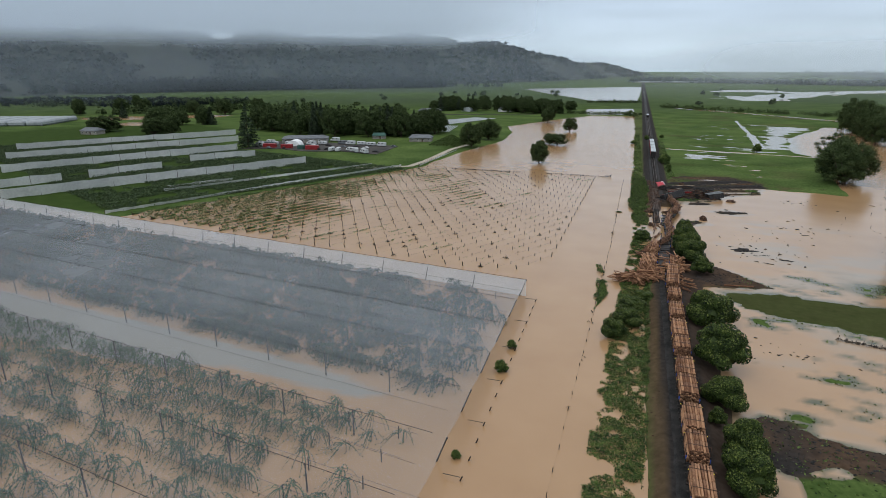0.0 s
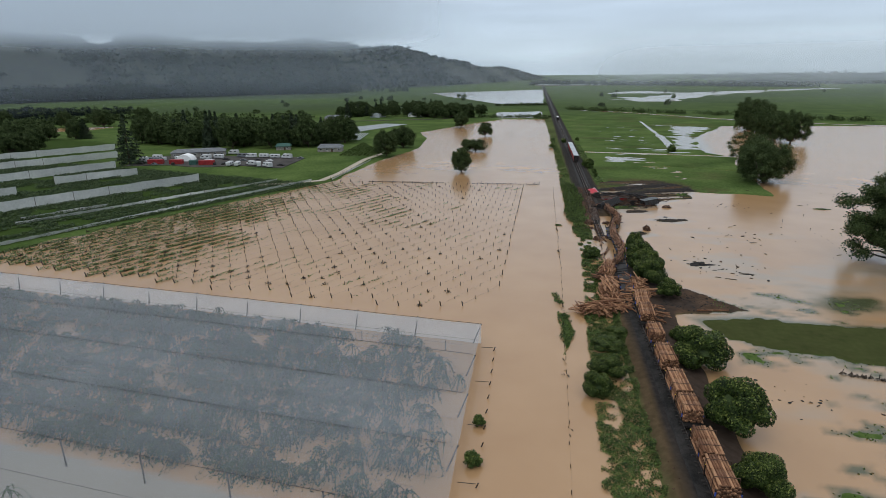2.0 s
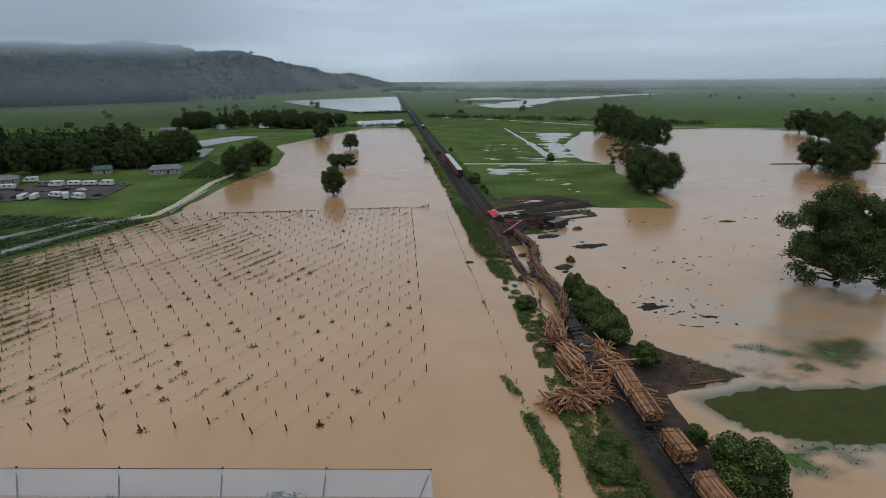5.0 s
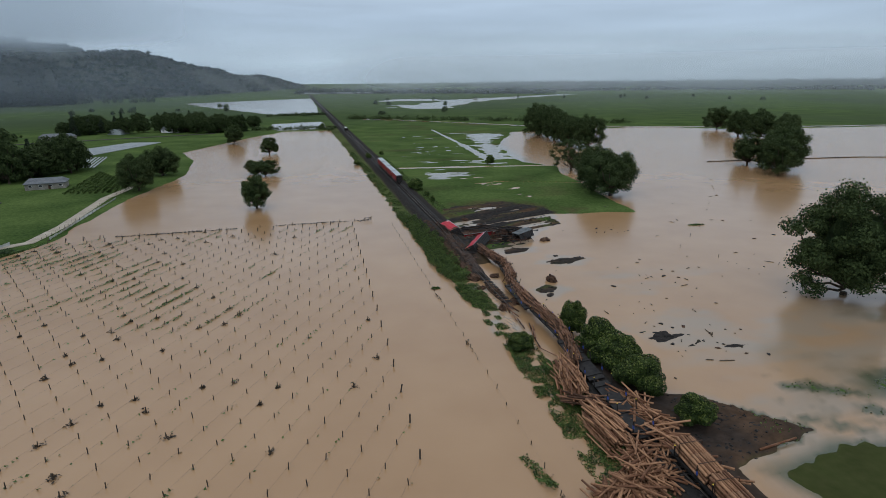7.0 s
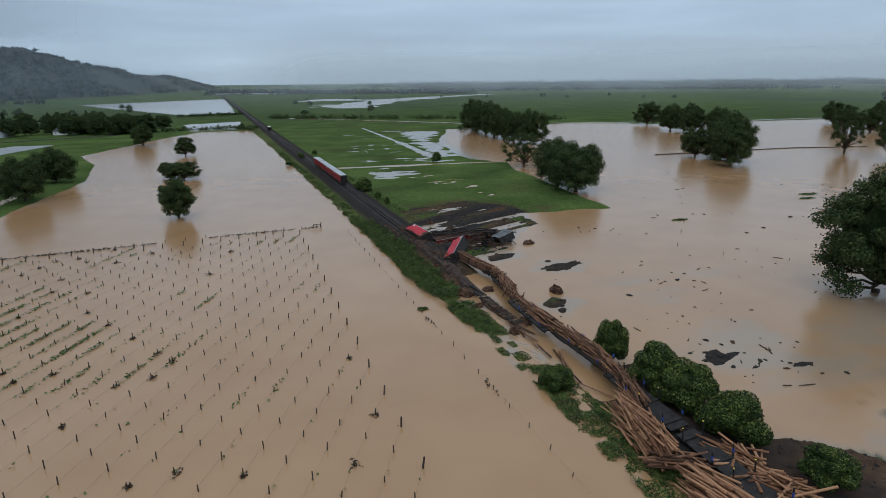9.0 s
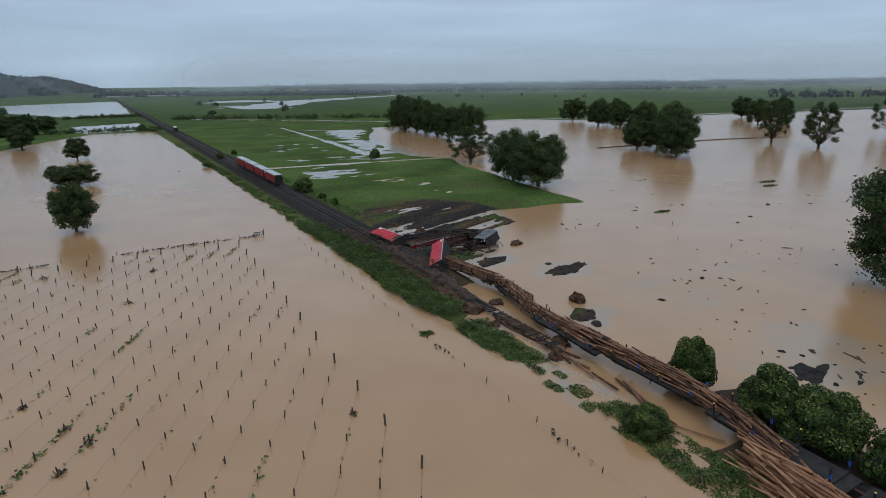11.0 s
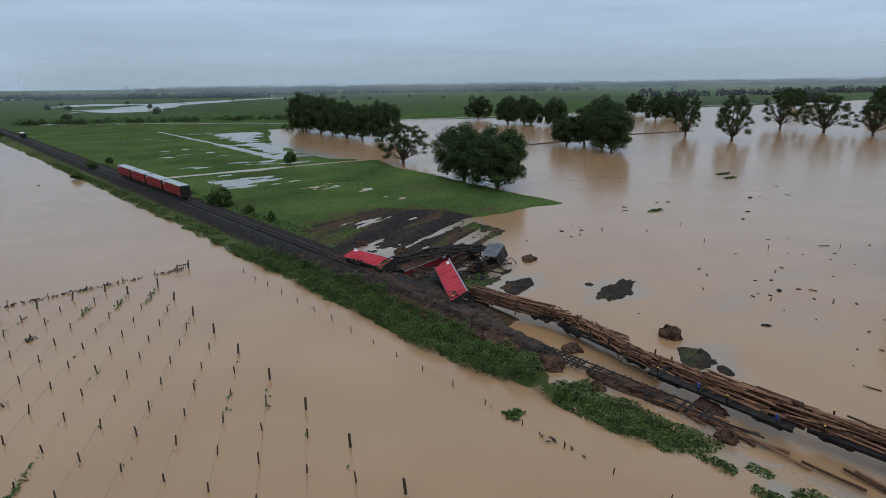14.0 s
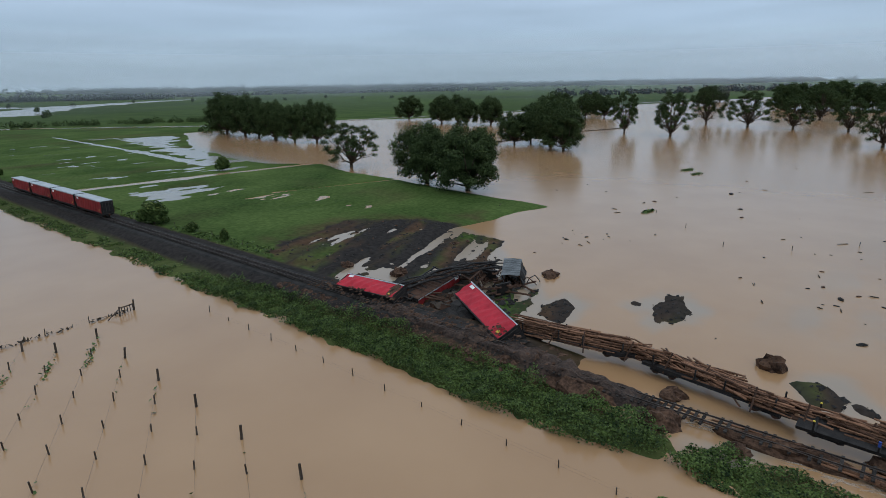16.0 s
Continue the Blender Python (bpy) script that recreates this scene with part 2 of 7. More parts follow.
def net_material():
    """Fine hail net: partly open, with dirt and seams of its own."""
    m = mat("hail_net", (0.225, 0.247, 0.272), (0.305, 0.325, 0.35), 14, 0.35, 0.0, 1.5, spec=0.5, each=0.14)
    nodes, link = m.node_tree.nodes, m.node_tree.links.new
    bsdf = nodes["Principled BSDF"]
    geo = nodes.new("ShaderNodeNewGeometry")
    n = nodes.new("ShaderNodeTexNoise")
    n.inputs["Scale"].default_value, n.inputs["Detail"].default_value = 0.05, 3
    link(geo.outputs["Position"], n.inputs["Vector"])
    r = nodes.new("ShaderNodeMapRange")
    r.inputs["From Min"].default_value, r.inputs["From Max"].default_value = 0.3, 0.7
    r.inputs["To Min"].default_value, r.inputs["To Max"].default_value = 0.31, 0.41
    link(n.outputs["Fac"], r.inputs["Value"])
    sep, south, mul = nodes.new("ShaderNodeSeparateXYZ"), nodes.new("ShaderNodeMapRange"), nodes.new("ShaderNodeMath")
    link(geo.outputs["Position"], sep.inputs[0])
    for key, v in (("From Min", 58.0), ("From Max", 84.0), ("To Min", 0.50), ("To Max", 1.12)):
        south.inputs[key].default_value = v
    link(sep.outputs["Y"], south.inputs["Value"])
    mul.operation = "MULTIPLY"
    link(r.outputs[0], mul.inputs[0])
    link(south.outputs[0], mul.inputs[1])
    info, vary, mul2 = nodes.new("ShaderNodeObjectInfo"), nodes.new("ShaderNodeMapRange"), nodes.new("ShaderNodeMath")
    vary.inputs["To Min"].default_value, vary.inputs["To Max"].default_value = 0.95, 1.05
    link(info.outputs["Random"], vary.inputs["Value"])
    mul2.operation = "MULTIPLY"
    link(mul.outputs[0], mul2.inputs[0])
    link(vary.outputs[0], mul2.inputs[1])
    link(mul2.outputs[0], bsdf.inputs["Alpha"])
    return m


def mist_material(name, low_z, high_z, most, least=0.0, fade_x=None, gone_z=None, tint=(0.74, 0.79, 0.84, 1)):
    """Thin mist: white droplets lit by the sky, thickening with height."""
    m = bpy.data.materials.new(name)
    m.use_nodes = True
    nodes, link = m.node_tree.nodes, m.node_tree.links.new
    nodes.remove(nodes["Principled BSDF"])
    d, t, tr = nodes.new("ShaderNodeBsdfDiffuse"), nodes.new("ShaderNodeBsdfTransparent"), nodes.new("ShaderNodeBsdfTranslucent")
    d.inputs[0].default_value = tr.inputs[0].default_value = tint
    half, ms = nodes.new("ShaderNodeMixShader"), nodes.new("ShaderNodeMixShader")
    half.inputs[0].default_value = 0.5
    geo, sep, n = nodes.new("ShaderNodeNewGeometry"), nodes.new("ShaderNodeSeparateXYZ"), nodes.new("ShaderNodeTexNoise")
    n.inputs["Scale"].default_value, n.inputs["Detail"].default_value = 0.0035, 4
    link(geo.outputs["Position"], n.inputs["Vector"])
    link(geo.outputs["Position"], sep.inputs[0])
    add = nodes.new("ShaderNodeMath")
    add.operation = "MULTIPLY_ADD"
    add.inputs[1].default_value = (high_z - low_z) * 0.6
    link(n.outputs["Fac"], add.inputs[0])
    link(sep.outputs["Z"], add.inputs[2])
    r = nodes.new("ShaderNodeMapRange")
    r.interpolation_type = "SMOOTHSTEP"
    off = (high_z - low_z) * 0.3
    for key, v in (("From Min", low_z + off), ("From Max", high_z + off), ("To Min", least), ("To Max", most)):
        r.inputs[key].default_value = v
    link(add.outputs[0], r.inputs["Value"])
    thick = r.outputs[0]
    for axis, ends in (("X", fade_x), ("Z", gone_z)):
        if ends:
            f, mul = nodes.new("ShaderNodeMapRange"), nodes.new("ShaderNodeMath")
            f.interpolation_type, mul.operation = "SMOOTHSTEP", "MULTIPLY"
            f.inputs["From Min"].default_value, f.inputs["From Max"].default_value = ends
            f.inputs["To Min"].default_value, f.inputs["To Max"].default_value = 1.0, 0.0
            link(sep.outputs[axis], f.inputs["Value"])
            link(thick, mul.inputs[0])
            link(f.outputs[0], mul.inputs[1])
            thick = mul.outputs[0]
    link(d.outputs[0], half.inputs[1])
    link(tr.outputs[0], half.inputs[2])
    link(thick, ms.inputs[0])
    link(t.outputs[0], ms.inputs[1])
    link(half.outputs[0], ms.inputs[2])
    link(ms.outputs[0], nodes["Material Output"].inputs[0])
    return m


M["net"] = net_material()


# ---------------------------------------------------------------- mesh building
class Build:
    """Collects vertices and faces, with a material slot per face."""

    def __init__(self):
        self.v, self.f, self.s, self.n, self.quads = [], [], [], 0, []

    def add(self, verts, faces, slot=0):
        verts = np.asarray(verts, float).reshape(-1, 3)
        self.v.append(verts)
        self.f += [tuple(int(i) + self.n for i in f) for f in faces]
        self.s += [slot] * len(faces)
        self.n += len(verts)
        return self

    def box(self, c, size, m=None, slot=0, cut=0.0):
        """A box with chamfered edges."""
        hx, hy, hz = (max(0.001, a / 2) for a in size)
        k = min(cut or 0.06 * min(size), hx * 0.9, hy * 0.9, hz * 0.9)
        pts, ids = [], {}
        for sx in (-1, 1):
            for sy in (-1, 1):
                for sz in (-1, 1):
                    for ax in range(3):
                        p = [sx * (hx - k), sy * (hy - k), sz * (hz - k)]
                        p[ax] = (sx * hx, sy * hy, sz * hz)[ax]
                        ids[sx, sy, sz, ax] = len(pts)
                        pts.append(p)
        faces = []
        for ax in range(3):
            b, d = [(1, 2), (2, 0), (0, 1)][ax]
            for s in (-1, 1):
                ring = []
                for u, w in ((-1, -1), (1, -1), (1, 1), (-1, 1)):
                    key = [0, 0, 0]
                    key[ax], key[b], key[d] = s, u, w
                    ring.append(ids[(*key, ax)])
                faces.append(ring if s > 0 else ring[::-1])
            for u in (-1, 1):
                for w in (-1, 1):
                    lo, hi = [0, 0, 0], [0, 0, 0]
                    lo[ax], lo[b], lo[d] = -1, u, w
                    hi[ax], hi[b], hi[d] = 1, u, w
                    q = [ids[(*lo, b)], ids[(*hi, b)], ids[(*hi, d)], ids[(*lo, d)]]
                    faces.append(q if u * w > 0 else q[::-1])
        for key in {k_[:3] for k_ in ids}:
            q = [ids[(*key, a)] for a in range(3)]
            faces.append(q if key[0] * key[1] * key[2] > 0 else q[::-1])
        pts = np.array(pts) + np.array(c)
        if m is not None:
            pts = np.array([m @ Vector(p) for p in pts])
        return self.add(pts, faces, slot)

    def tube(self, a, b, r0, r1=None, sides=8, slot=0, cap=None):
        a, b = np.array(a, float), np.array(b, float)
        r1 = r0 if r1 is None else r1
        d = (b - a) / max(1e-9, np.linalg.norm(b - a))
        u = np.cross(d, (0, 0, 1) if abs(d[2]) < 0.9 else (1, 0, 0))
        u /= np.linalg.norm(u)
        w = np.cross(d, u)
        ang = np.arange(sides) * 2 * np.pi / sides
        ring = np.cos(ang)[:, None] * u + np.sin(ang)[:, None] * w
        pts = np.vstack([a + ring * r0, b + ring * r1])
        self.add(pts, [(i, (i + 1) % sides, sides + (i + 1) % sides, sides + i) for i in range(sides)], slot)
        base = self.n - 2 * sides
        self.f += [tuple(base + i for i in range(sides))[::-1], tuple(base + sides + i for i in range(sides))]
        self.s += [slot if cap is None else cap] * 2
        return self

    def lump(self, c, size, seed=0, rough=0.25, rings=7, sides=10, slot=0, flat=None):
        """An uneven rounded mass; flat cuts it off below that height."""
        rnd = np.random.RandomState(seed)
        pts = []
        for i in range(rings + 1):
            th = np.pi * i / rings
            for j in range(sides):
                ph = 2 * np.pi * j / sides
                n = np.array([np.sin(th) * np.cos(ph), np.sin(th) * np.sin(ph), np.cos(th)])
                pts.append(n * (1 + rough * (rnd.rand() - 0.5) * 2 * (0.2 if i in (0, rings) else 1)))
        pts = np.array(pts) * np.array(size) / 2
        if flat is not None:
            pts[:, 2] = np.maximum(pts[:, 2], flat)
        faces = [(i * sides + j, (i + 1) * sides + j, (i + 1) * sides + (j + 1) % sides, i * sides + (j + 1) % sides)
                 for i in range(rings) for j in range(sides)]
        return self.add(pts + np.array(c), faces, slot)

    def leaves(self, p, out, size, seed=0, slot=0, long=1.5, droop=0.0):
        """Folded leaves or leaf sprays at the points p, facing about along out."""
        rnd = np.random.RandomState(seed)
        n = len(p)
        if not n:
            return self
        nor = out + rnd.normal(0, 0.55, (n, 3))
        nor /= np.linalg.norm(nor, axis=1)[:, None] + 1e-9
        u = np.cross(nor, rnd.normal(0, 1, (n, 3)))
        u[:, 2] -= droop
        u /= np.linalg.norm(u, axis=1)[:, None] + 1e-9
        w = np.cross(nor, u)
        s = (np.asarray(size) * (0.6 + 0.8 * rnd.rand(n)))[:, None]
        a, b = p - u * s * long / 2, p + u * s * long / 2
        c, d = p + w * s / 2 + nor * s * 0.18, p - w * s / 2 + nor * s * 0.12
        pts = np.stack([a, c, b, d], 1).reshape(-1, 3)
        self.quads.append((self.n + np.arange(4 * n).reshape(n, 4), slot))
        self.v.append(pts)
        self.n += 4 * n
        return self

    def rod(self, points, r, sides=6, slot=0):
        """One bent bar through the points."""
        p = np.array(points, float)
        d = np.gradient(p, axis=0)
        u = np.cross(d, np.array([0.13, 0.09, 1.0]))
        u /= np.linalg.norm(u, axis=1)[:, None] + 1e-9
        w = np.cross(d, u)
        w /= np.linalg.norm(w, axis=1)[:, None] + 1e-9
        a = np.arange(sides) * 2 * np.pi / sides
        pts = p[:, None] + r * (np.cos(a)[None, :, None] * u[:, None] + np.sin(a)[None, :, None] * w[:, None])
        k = np.arange(len(p) * sides).reshape(len(p), sides)
        faces = [(k[i, j], k[i, (j + 1) % sides], k[i + 1, (j + 1) % sides], k[i + 1, j]) for i in range(len(p) - 1) for j in range(sides)]
        return self.add(pts.reshape(-1, 3), faces + [tuple(k[0][::-1]), tuple(k[-1])], slot)

    def ribbons(self, p, width, slot=0):
        """Thin tapering strips along the lines p, an array of lines by points by 3."""
        n, m = p.shape[:2]
        d = np.gradient(p, axis=1)
        side = np.cross(d, np.array([0.0, 0.0, 1.0])) + np.array([1e-4, 0, 0])
        side *= (width * np.linspace(1, 0.35, m)[None, :, None] / 2) / (np.linalg.norm(side, axis=2)[..., None] + 1e-9)
        base = self.n + np.arange(n * m).reshape(n, m) * 2
        q = np.stack([base[:, :-1], base[:, :-1] + 1, base[:, 1:] + 1, base[:, 1:]], -1).reshape(-1, 4)
        self.quads.append((q, slot))
        self.v.append(np.stack([p - side, p + side], 2).reshape(-1, 3))
        self.n += 2 * n * m
        return self

    def mesh(self, name, mats, smooth=False):
        me = bpy.data.meshes.new(name)
        sizes = np.concatenate([np.array([len(f) for f in self.f], np.int32)] + [np.full(len(q), 4, np.int32) for q, _ in self.quads])
        corners = np.concatenate([np.array([i for f in self.f for i in f], np.int32)] + [q.ravel().astype(np.int32) for q, _ in self.quads])
        slots = np.concatenate([np.array(self.s, np.int32)] + [np.full(len(q), k, np.int32) for q, k in self.quads])
        me.vertices.add(self.n)
        me.vertices.foreach_set("co", np.vstack(self.v).ravel() if self.v else np.zeros(0))
        me.loops.add(len(corners))
        me.loops.foreach_set("vertex_index", corners)
        me.polygons.add(len(sizes))
        me.polygons.foreach_set("loop_start", (np.cumsum(sizes) - sizes).astype(np.int32))
        for m in mats:
            me.materials.append(m)
        me.polygons.foreach_set("use_smooth", np.full(len(sizes), smooth, bool))
        if len(mats) > 1:
            me.polygons.foreach_set("material_index", slots)
        me.update(calc_edges=True)
        return me


def as_list(m):
    return m if isinstance(m, (list, tuple)) else [m]


def part(name, build, material, parent, label="", smooth=False):
    me = build if isinstance(build, bpy.types.Mesh) else build.mesh(name, as_list(material), smooth)
    ob = new(name, me)
    ob.parent = parent
    return tagged(ob, label)


def solid(name, build, material, label, category, kind="", group="", smooth=False, m=None):
    me = build if isinstance(build, bpy.types.Mesh) else build.mesh(name, as_list(material), smooth)
    ob = new(name, me)
    if m is not None:
        ob.matrix_basis = m
    return tagged(ob, label, category, group, kind)


def thing(name, m, label, category, group="", kind=""):
    ob = new(name)
    ob.matrix_basis = m
    ob.empty_display_size = 0.3
    return tagged(ob, label, category, group, kind)


def grid_mesh(name, xs, ys, z, material):
    nx, ny = len(xs), len(ys)
    gx, gy = np.meshgrid(xs, ys)
    me = bpy.data.meshes.new(name)
    i = np.arange(nx * ny).reshape(ny, nx)
    quads = np.stack([i[:-1, :-1], i[:-1, 1:], i[1:, 1:], i[1:, :-1]], -1).reshape(-1, 4)
    me.vertices.add(nx * ny)
    me.vertices.foreach_set("co", np.stack([gx, gy, z], -1).ravel())
    me.loops.add(quads.size)
    me.loops.foreach_set("vertex_index", quads.ravel().astype(np.int32))
    me.polygons.add(len(quads))
    me.polygons.foreach_set("loop_start", (np.arange(len(quads)) * 4).astype(np.int32))
    me.polygons.foreach_set("use_smooth", np.ones(len(quads), bool))
    me.materials.append(material)
    me.update(calc_edges=True)
    me.validate()
    return me


def rail_x(y):
    """The railway's centre line."""
    return 6.5 - 0.022 * (np.asarray(y, float) - 100)


# ---------------------------------------------------------------- ground and flood
flood_west = [(4, -150), (4, 262), (-3, 330), (-9, 560), (-12, 645), (-60, 640), (-80, 600), (-98, 552), (-120, 490), (-104, 446),
              (-99, 390), (-108, 330), (-111, 268), (-171, 138), (-360, 133), (-360, -150)]
flood_east = [(4, -150), (4, 240), (9, 262), (12, 277), (20, 281), (34, 281), (45, 266), (74, 260), (80, 300), (84, 345), (92, 368), (80, 388), (92, 470),
              (140, 575), (281, 590), (345, 540), (571, 515), (944, 435), (1500, 330), (1500, -150)]
pond_near = [(-80, 745), (-21, 775), (-19, 662), (-70, 646)]
pond_far = [(-310, 1460), (-28, 1740), (-20, 945), (-92, 940), (-228, 1240)]
wet_pasture = [(14, 330), (84, 380), (100, 480), (150, 600), (60, 640), (10, 560)]
wet_core = [(66, 408), (84, 393), (100, 420), (126, 470), (148, 556), (96, 572), (80, 490)]
wet_far = [(40, 1000), (70, 930), (130, 925), (250, 1150), (330, 1330), (360, 1500), (230, 1620), (120, 1560), (40, 1270)]
pool_far = [(120, 1010), (180, 1040), (320, 1300), (520, 1540), (760, 1760), (720, 1800), (460, 1590), (300, 1440), (190, 1250), (130, 1110)]
pool_lane = [(16, 346), (21, 366), (34, 364), (45, 356), (46, 342), (36, 338), (24, 341)]
pool_mid = [(34, 334), (50, 330), (54, 312), (50, 292), (40, 288), (36, 306)]
pools_left = [[(-560, 430), (-470, 500), (-420, 520), (-445, 455), (-520, 410)], [(-470, 385), (-430, 378), (-424, 400), (-458, 412)]]
wet_right = [(14, 60), (36, 60), (48, 110), (70, 112), (72, 140), (58, 156), (40, 158), (24, 150), (15, 110)]
green_bar = [(16, 133), (18, 127), (26, 121), (44, 117.5), (62, 117), (76, 127), (60, 134), (29, 135)]
mud_bank = [(11, 152), (20, 149), (29, 138.5), (22, 136), (12, 133)]
near_mud = [(14.5, 80), (18, 82.5), (22, 80), (27, 79), (34, 78), (37, 74), (30, 71), (24, 71), (18, 68), (15.5, 73)]
silt_fan = [(8, 262), (10, 278), (18, 283), (35, 286), (47, 274), (42, 249), (32, 242), (24, 230), (12, 224), (7, 236)]
spit_a = [(19, 213), (22, 216), (27, 219), (33, 216.5), (35, 214), (28, 210)]
spit_e = [(20.5, 209.6), (24, 210.2), (25.5, 209), (23, 207.9)]
spit_f = [(17.5, 207.8), (23, 207.4), (23.5, 206.4), (20, 205.6)]
spit_g = [(15.5, 204.8), (21, 205.6), (21.4, 204.4), (18, 203)]
spit_b = [(11.5, 197), (16, 199), (19.5, 194.5), (13.5, 189.5), (12, 192)]
spit_c = [(13, 226), (18, 229.5), (24, 227), (21, 223.5), (14, 222)]
spit_d = [(20, 172.5), (27, 171), (38, 164), (42, 160), (35, 159), (27, 163), (22, 167)]
lane_sheen = [(-140, 78), (-94, 76), (-63, 73.5), (-45, 71), (-36, 68.5), (-39, 66), (-49, 66), (-58, 67), (-65, 67), (-72, 66), (-74, 63), (-85, 62), (-140, 62)]
isle_a = [(-11.4, 142), (-10.2, 142), (-8.6, 136), (-9.6, 135), (-10.6, 137)]
isle_b = [(-10.2, 131), (-8, 131), (-6.6, 123), (-7.4, 117), (-9, 113), (-9.6, 119)]
strip_south = [(-6.2, 20), (-6, 100), (-5.5, 130), (-4.2, 160), (-3.5, 178), (2, 177), (2.5, 150), (2.5, 20)]
strip_mid = [(-5, 203), (-6.5, 215), (-6.5, 245), (-7.5, 290), (-9, 360), (-16, 560), (-21, 700), (-8, 700), (-1, 300), (0, 240), (1, 208), (-1, 203)]
strip_isle = [(-4.8, 199), (-4.6, 203.5), (0.2, 201), (1.2, 193), (0.8, 186.5), (-1.5, 187), (-4.2, 189.5)]

ordered = lambda *seqs: np.unique(np.round(np.concatenate(seqs), 3))
far_out = lambda a, k: a * k ** np.arange(1, int(math.log(4700 / a) / math.log(k)))
gx_lines = ordered(np.arange(-32, 100, 0.9), np.arange(100, 160, 2.0), np.arange(-140, -32, 2.5), far_out(160, 1.04), -far_out(140, 1.04), [-4800.0, 4800.0])
gy_lines = ordered(np.arange(44, 300, 0.9), np.arange(300, 400, 0.8), np.arange(400, 640, 2.2), np.arange(640, 720, 4.0), far_out(720, 1.016), 44 - far_out(8, 1.12), [-4800.0, 4800.0])
GX, GY = np.meshgrid(gx_lines, gy_lines)


def land(x, y):
    """The ground's height, and how much mud, silt, crop and distance it shows."""
    n1, n2, n3 = fbm(x, y, 22, 1), fbm(x, y, 5, 11), fbm(x, y, 1.8, 21)
    h = 0.34 + 0.10 * n1 + 0.05 * n2
    crop = ramp(inside(x, y, [(-116, 266), (-176, 138), (-380, 125), (-500, 300), (-430, 420), (-330, 392), (-262, 300), (-200, 284), (-165, 262)]) + 3 * n2, 0, 4)
    for poly, wob, soft in ((flood_west, 2.0, 4.0), (flood_east, 2.6, 4.0), (pond_near, 5, 10), (pond_far, 6, 14), (pool_far, 26, 14), (pools_left[0], 8, 10), (pools_left[1], 8, 10)):
        d = inside(x, y, poly) + wob * n1 + 0.6 * n2
        h = h - (h + 0.7) * ramp(d, -soft * 0.3, soft)
    # thin sheets of water lying in the pasture, drawn out across it
    d = inside(x, y, wet_pasture)
    core = ramp(inside(x, y, wet_core) + 5 * n2, -5, 9)
    pools = 1.1 * fbm(x * 0.42, y * 0.9, 4, 31, 5) + 0.45 * fbm(x, y, 50, 41) - 0.28 + 0.82 * core
    h = h - ramp(d, -4, 16) * np.maximum(0, 0.20 + 0.48 * np.maximum(pools, -0.4) + 0.10 * core)
    for poly, depth in ((pool_lane, 0.40), (pool_mid, 0.26)):
        h = h - ramp(inside(x, y, poly) + 2.5 * n2 + 1.2 * n3, -2, 3) * np.maximum(0, depth - 0.10 + 0.75 * fbm(x * 0.28, y, 2.4, 35, 5))
    d = inside(x, y, wet_far)
    h = h - ramp(d, -10, 60) * np.maximum(0, 0.26 + 0.62 * (fbm(x * 0.25, y * 0.9, 46, 37, 5)))
    # lane, wheel tracks, ditches and the canal that hold water
    for (ax, ay), (bx, by), wide in (((11, 383), (52, 378), 2.3), ((52, 378), (99, 371), 2.0), ((76, 619), (71, 489), 1.0), ((71, 489), (66, 406), 2.2), ((46, 331), (83, 318), 0.7),
                                     ((21, 801), (97, 725), 2.6), ((97, 725), (178, 630), 2.6), ((178, 630), (306, 574), 2.6),
                                     ((306, 574), (447, 537), 2.6), ((447, 537), (1000, 470), 3.0), ((24, 500), (60, 506), 0.8), ((16, 430), (60, 436), 0.5)):
        ex, ey = bx - ax, by - ay
        t = np.clip(((x - ax) * ex + (y - ay) * ey) / (ex * ex + ey * ey), 0, 1)
        d = np.hypot(x - ax - t * ex, y - ay - t * ey)
        h = h - 0.62 * ramp(-d, -wide * 1.7 - 0.3, -wide * 0.6) * (0.85 + 0.5 * n2)
    mud, silt = np.zeros_like(h), np.zeros_like(h)
    for poly, top, wob, kind in ((green_bar, 0.13, 1.6, 3), (strip_south, -0.24, 2.2, 5), (strip_mid, 0.14, 2.2, 3), (strip_isle, 0.1, 1.4, 3),
                                 (isle_a, 0.2, 0.3, 0), (isle_b, 0.2, 0.3, 0), (near_mud, 0.12, 1.3, 1), ([(19, 69), (26, 72), (36, 73), (48, 70), (50, 45), (19, 48)], 0.15, 1.6, 0), (mud_bank, 0.4, 1.6, 1), (silt_fan, 0.42, 2.4, 2),
                                 (spit_a, 0.24, 0.7, 4), (spit_b, 0.26, 0.6, 4), (spit_c, 0.2, 0.7, 4), (spit_e, 0.16, 0.4, 4), (spit_f, 0.16, 0.4, 4), (spit_g, 0.16, 0.4, 4), (spit_d, -0.06, 2.0, 2)):
        d0 = inside(x, y, poly)
        on = d0 > -6
        if not on.any():
            continue
        px, py, m2, m3 = x[on], y[on], n2[on], n3[on]
        d = d0[on] + wob * (m2 * 0.8 + m3 * 0.5)
        if kind in (2, 4):
            # fingers drawn out by the current
            along, across = py * 0.93 - px * 0.36, (px * 0.93 + py * 0.36)
            streak = fbm(along, across * 0.11, 1.9, 61, 4)
            rise = ramp(d + (1.5 * streak - 0.2 if kind == 4 else 0), -0.6, 1.6) * (0.84 + 1.3 * streak if kind == 2 else 0.95 + 0.4 * streak)
        else:
            rise = ramp(d, -0.8, 1.2)
        h[on] = np.maximum(h[on], -0.45 + (0.45 + top) * rise + (0.16 if kind == 2 else 0.05) * m3 + (0.22 * m2 if kind == 5 else 0))
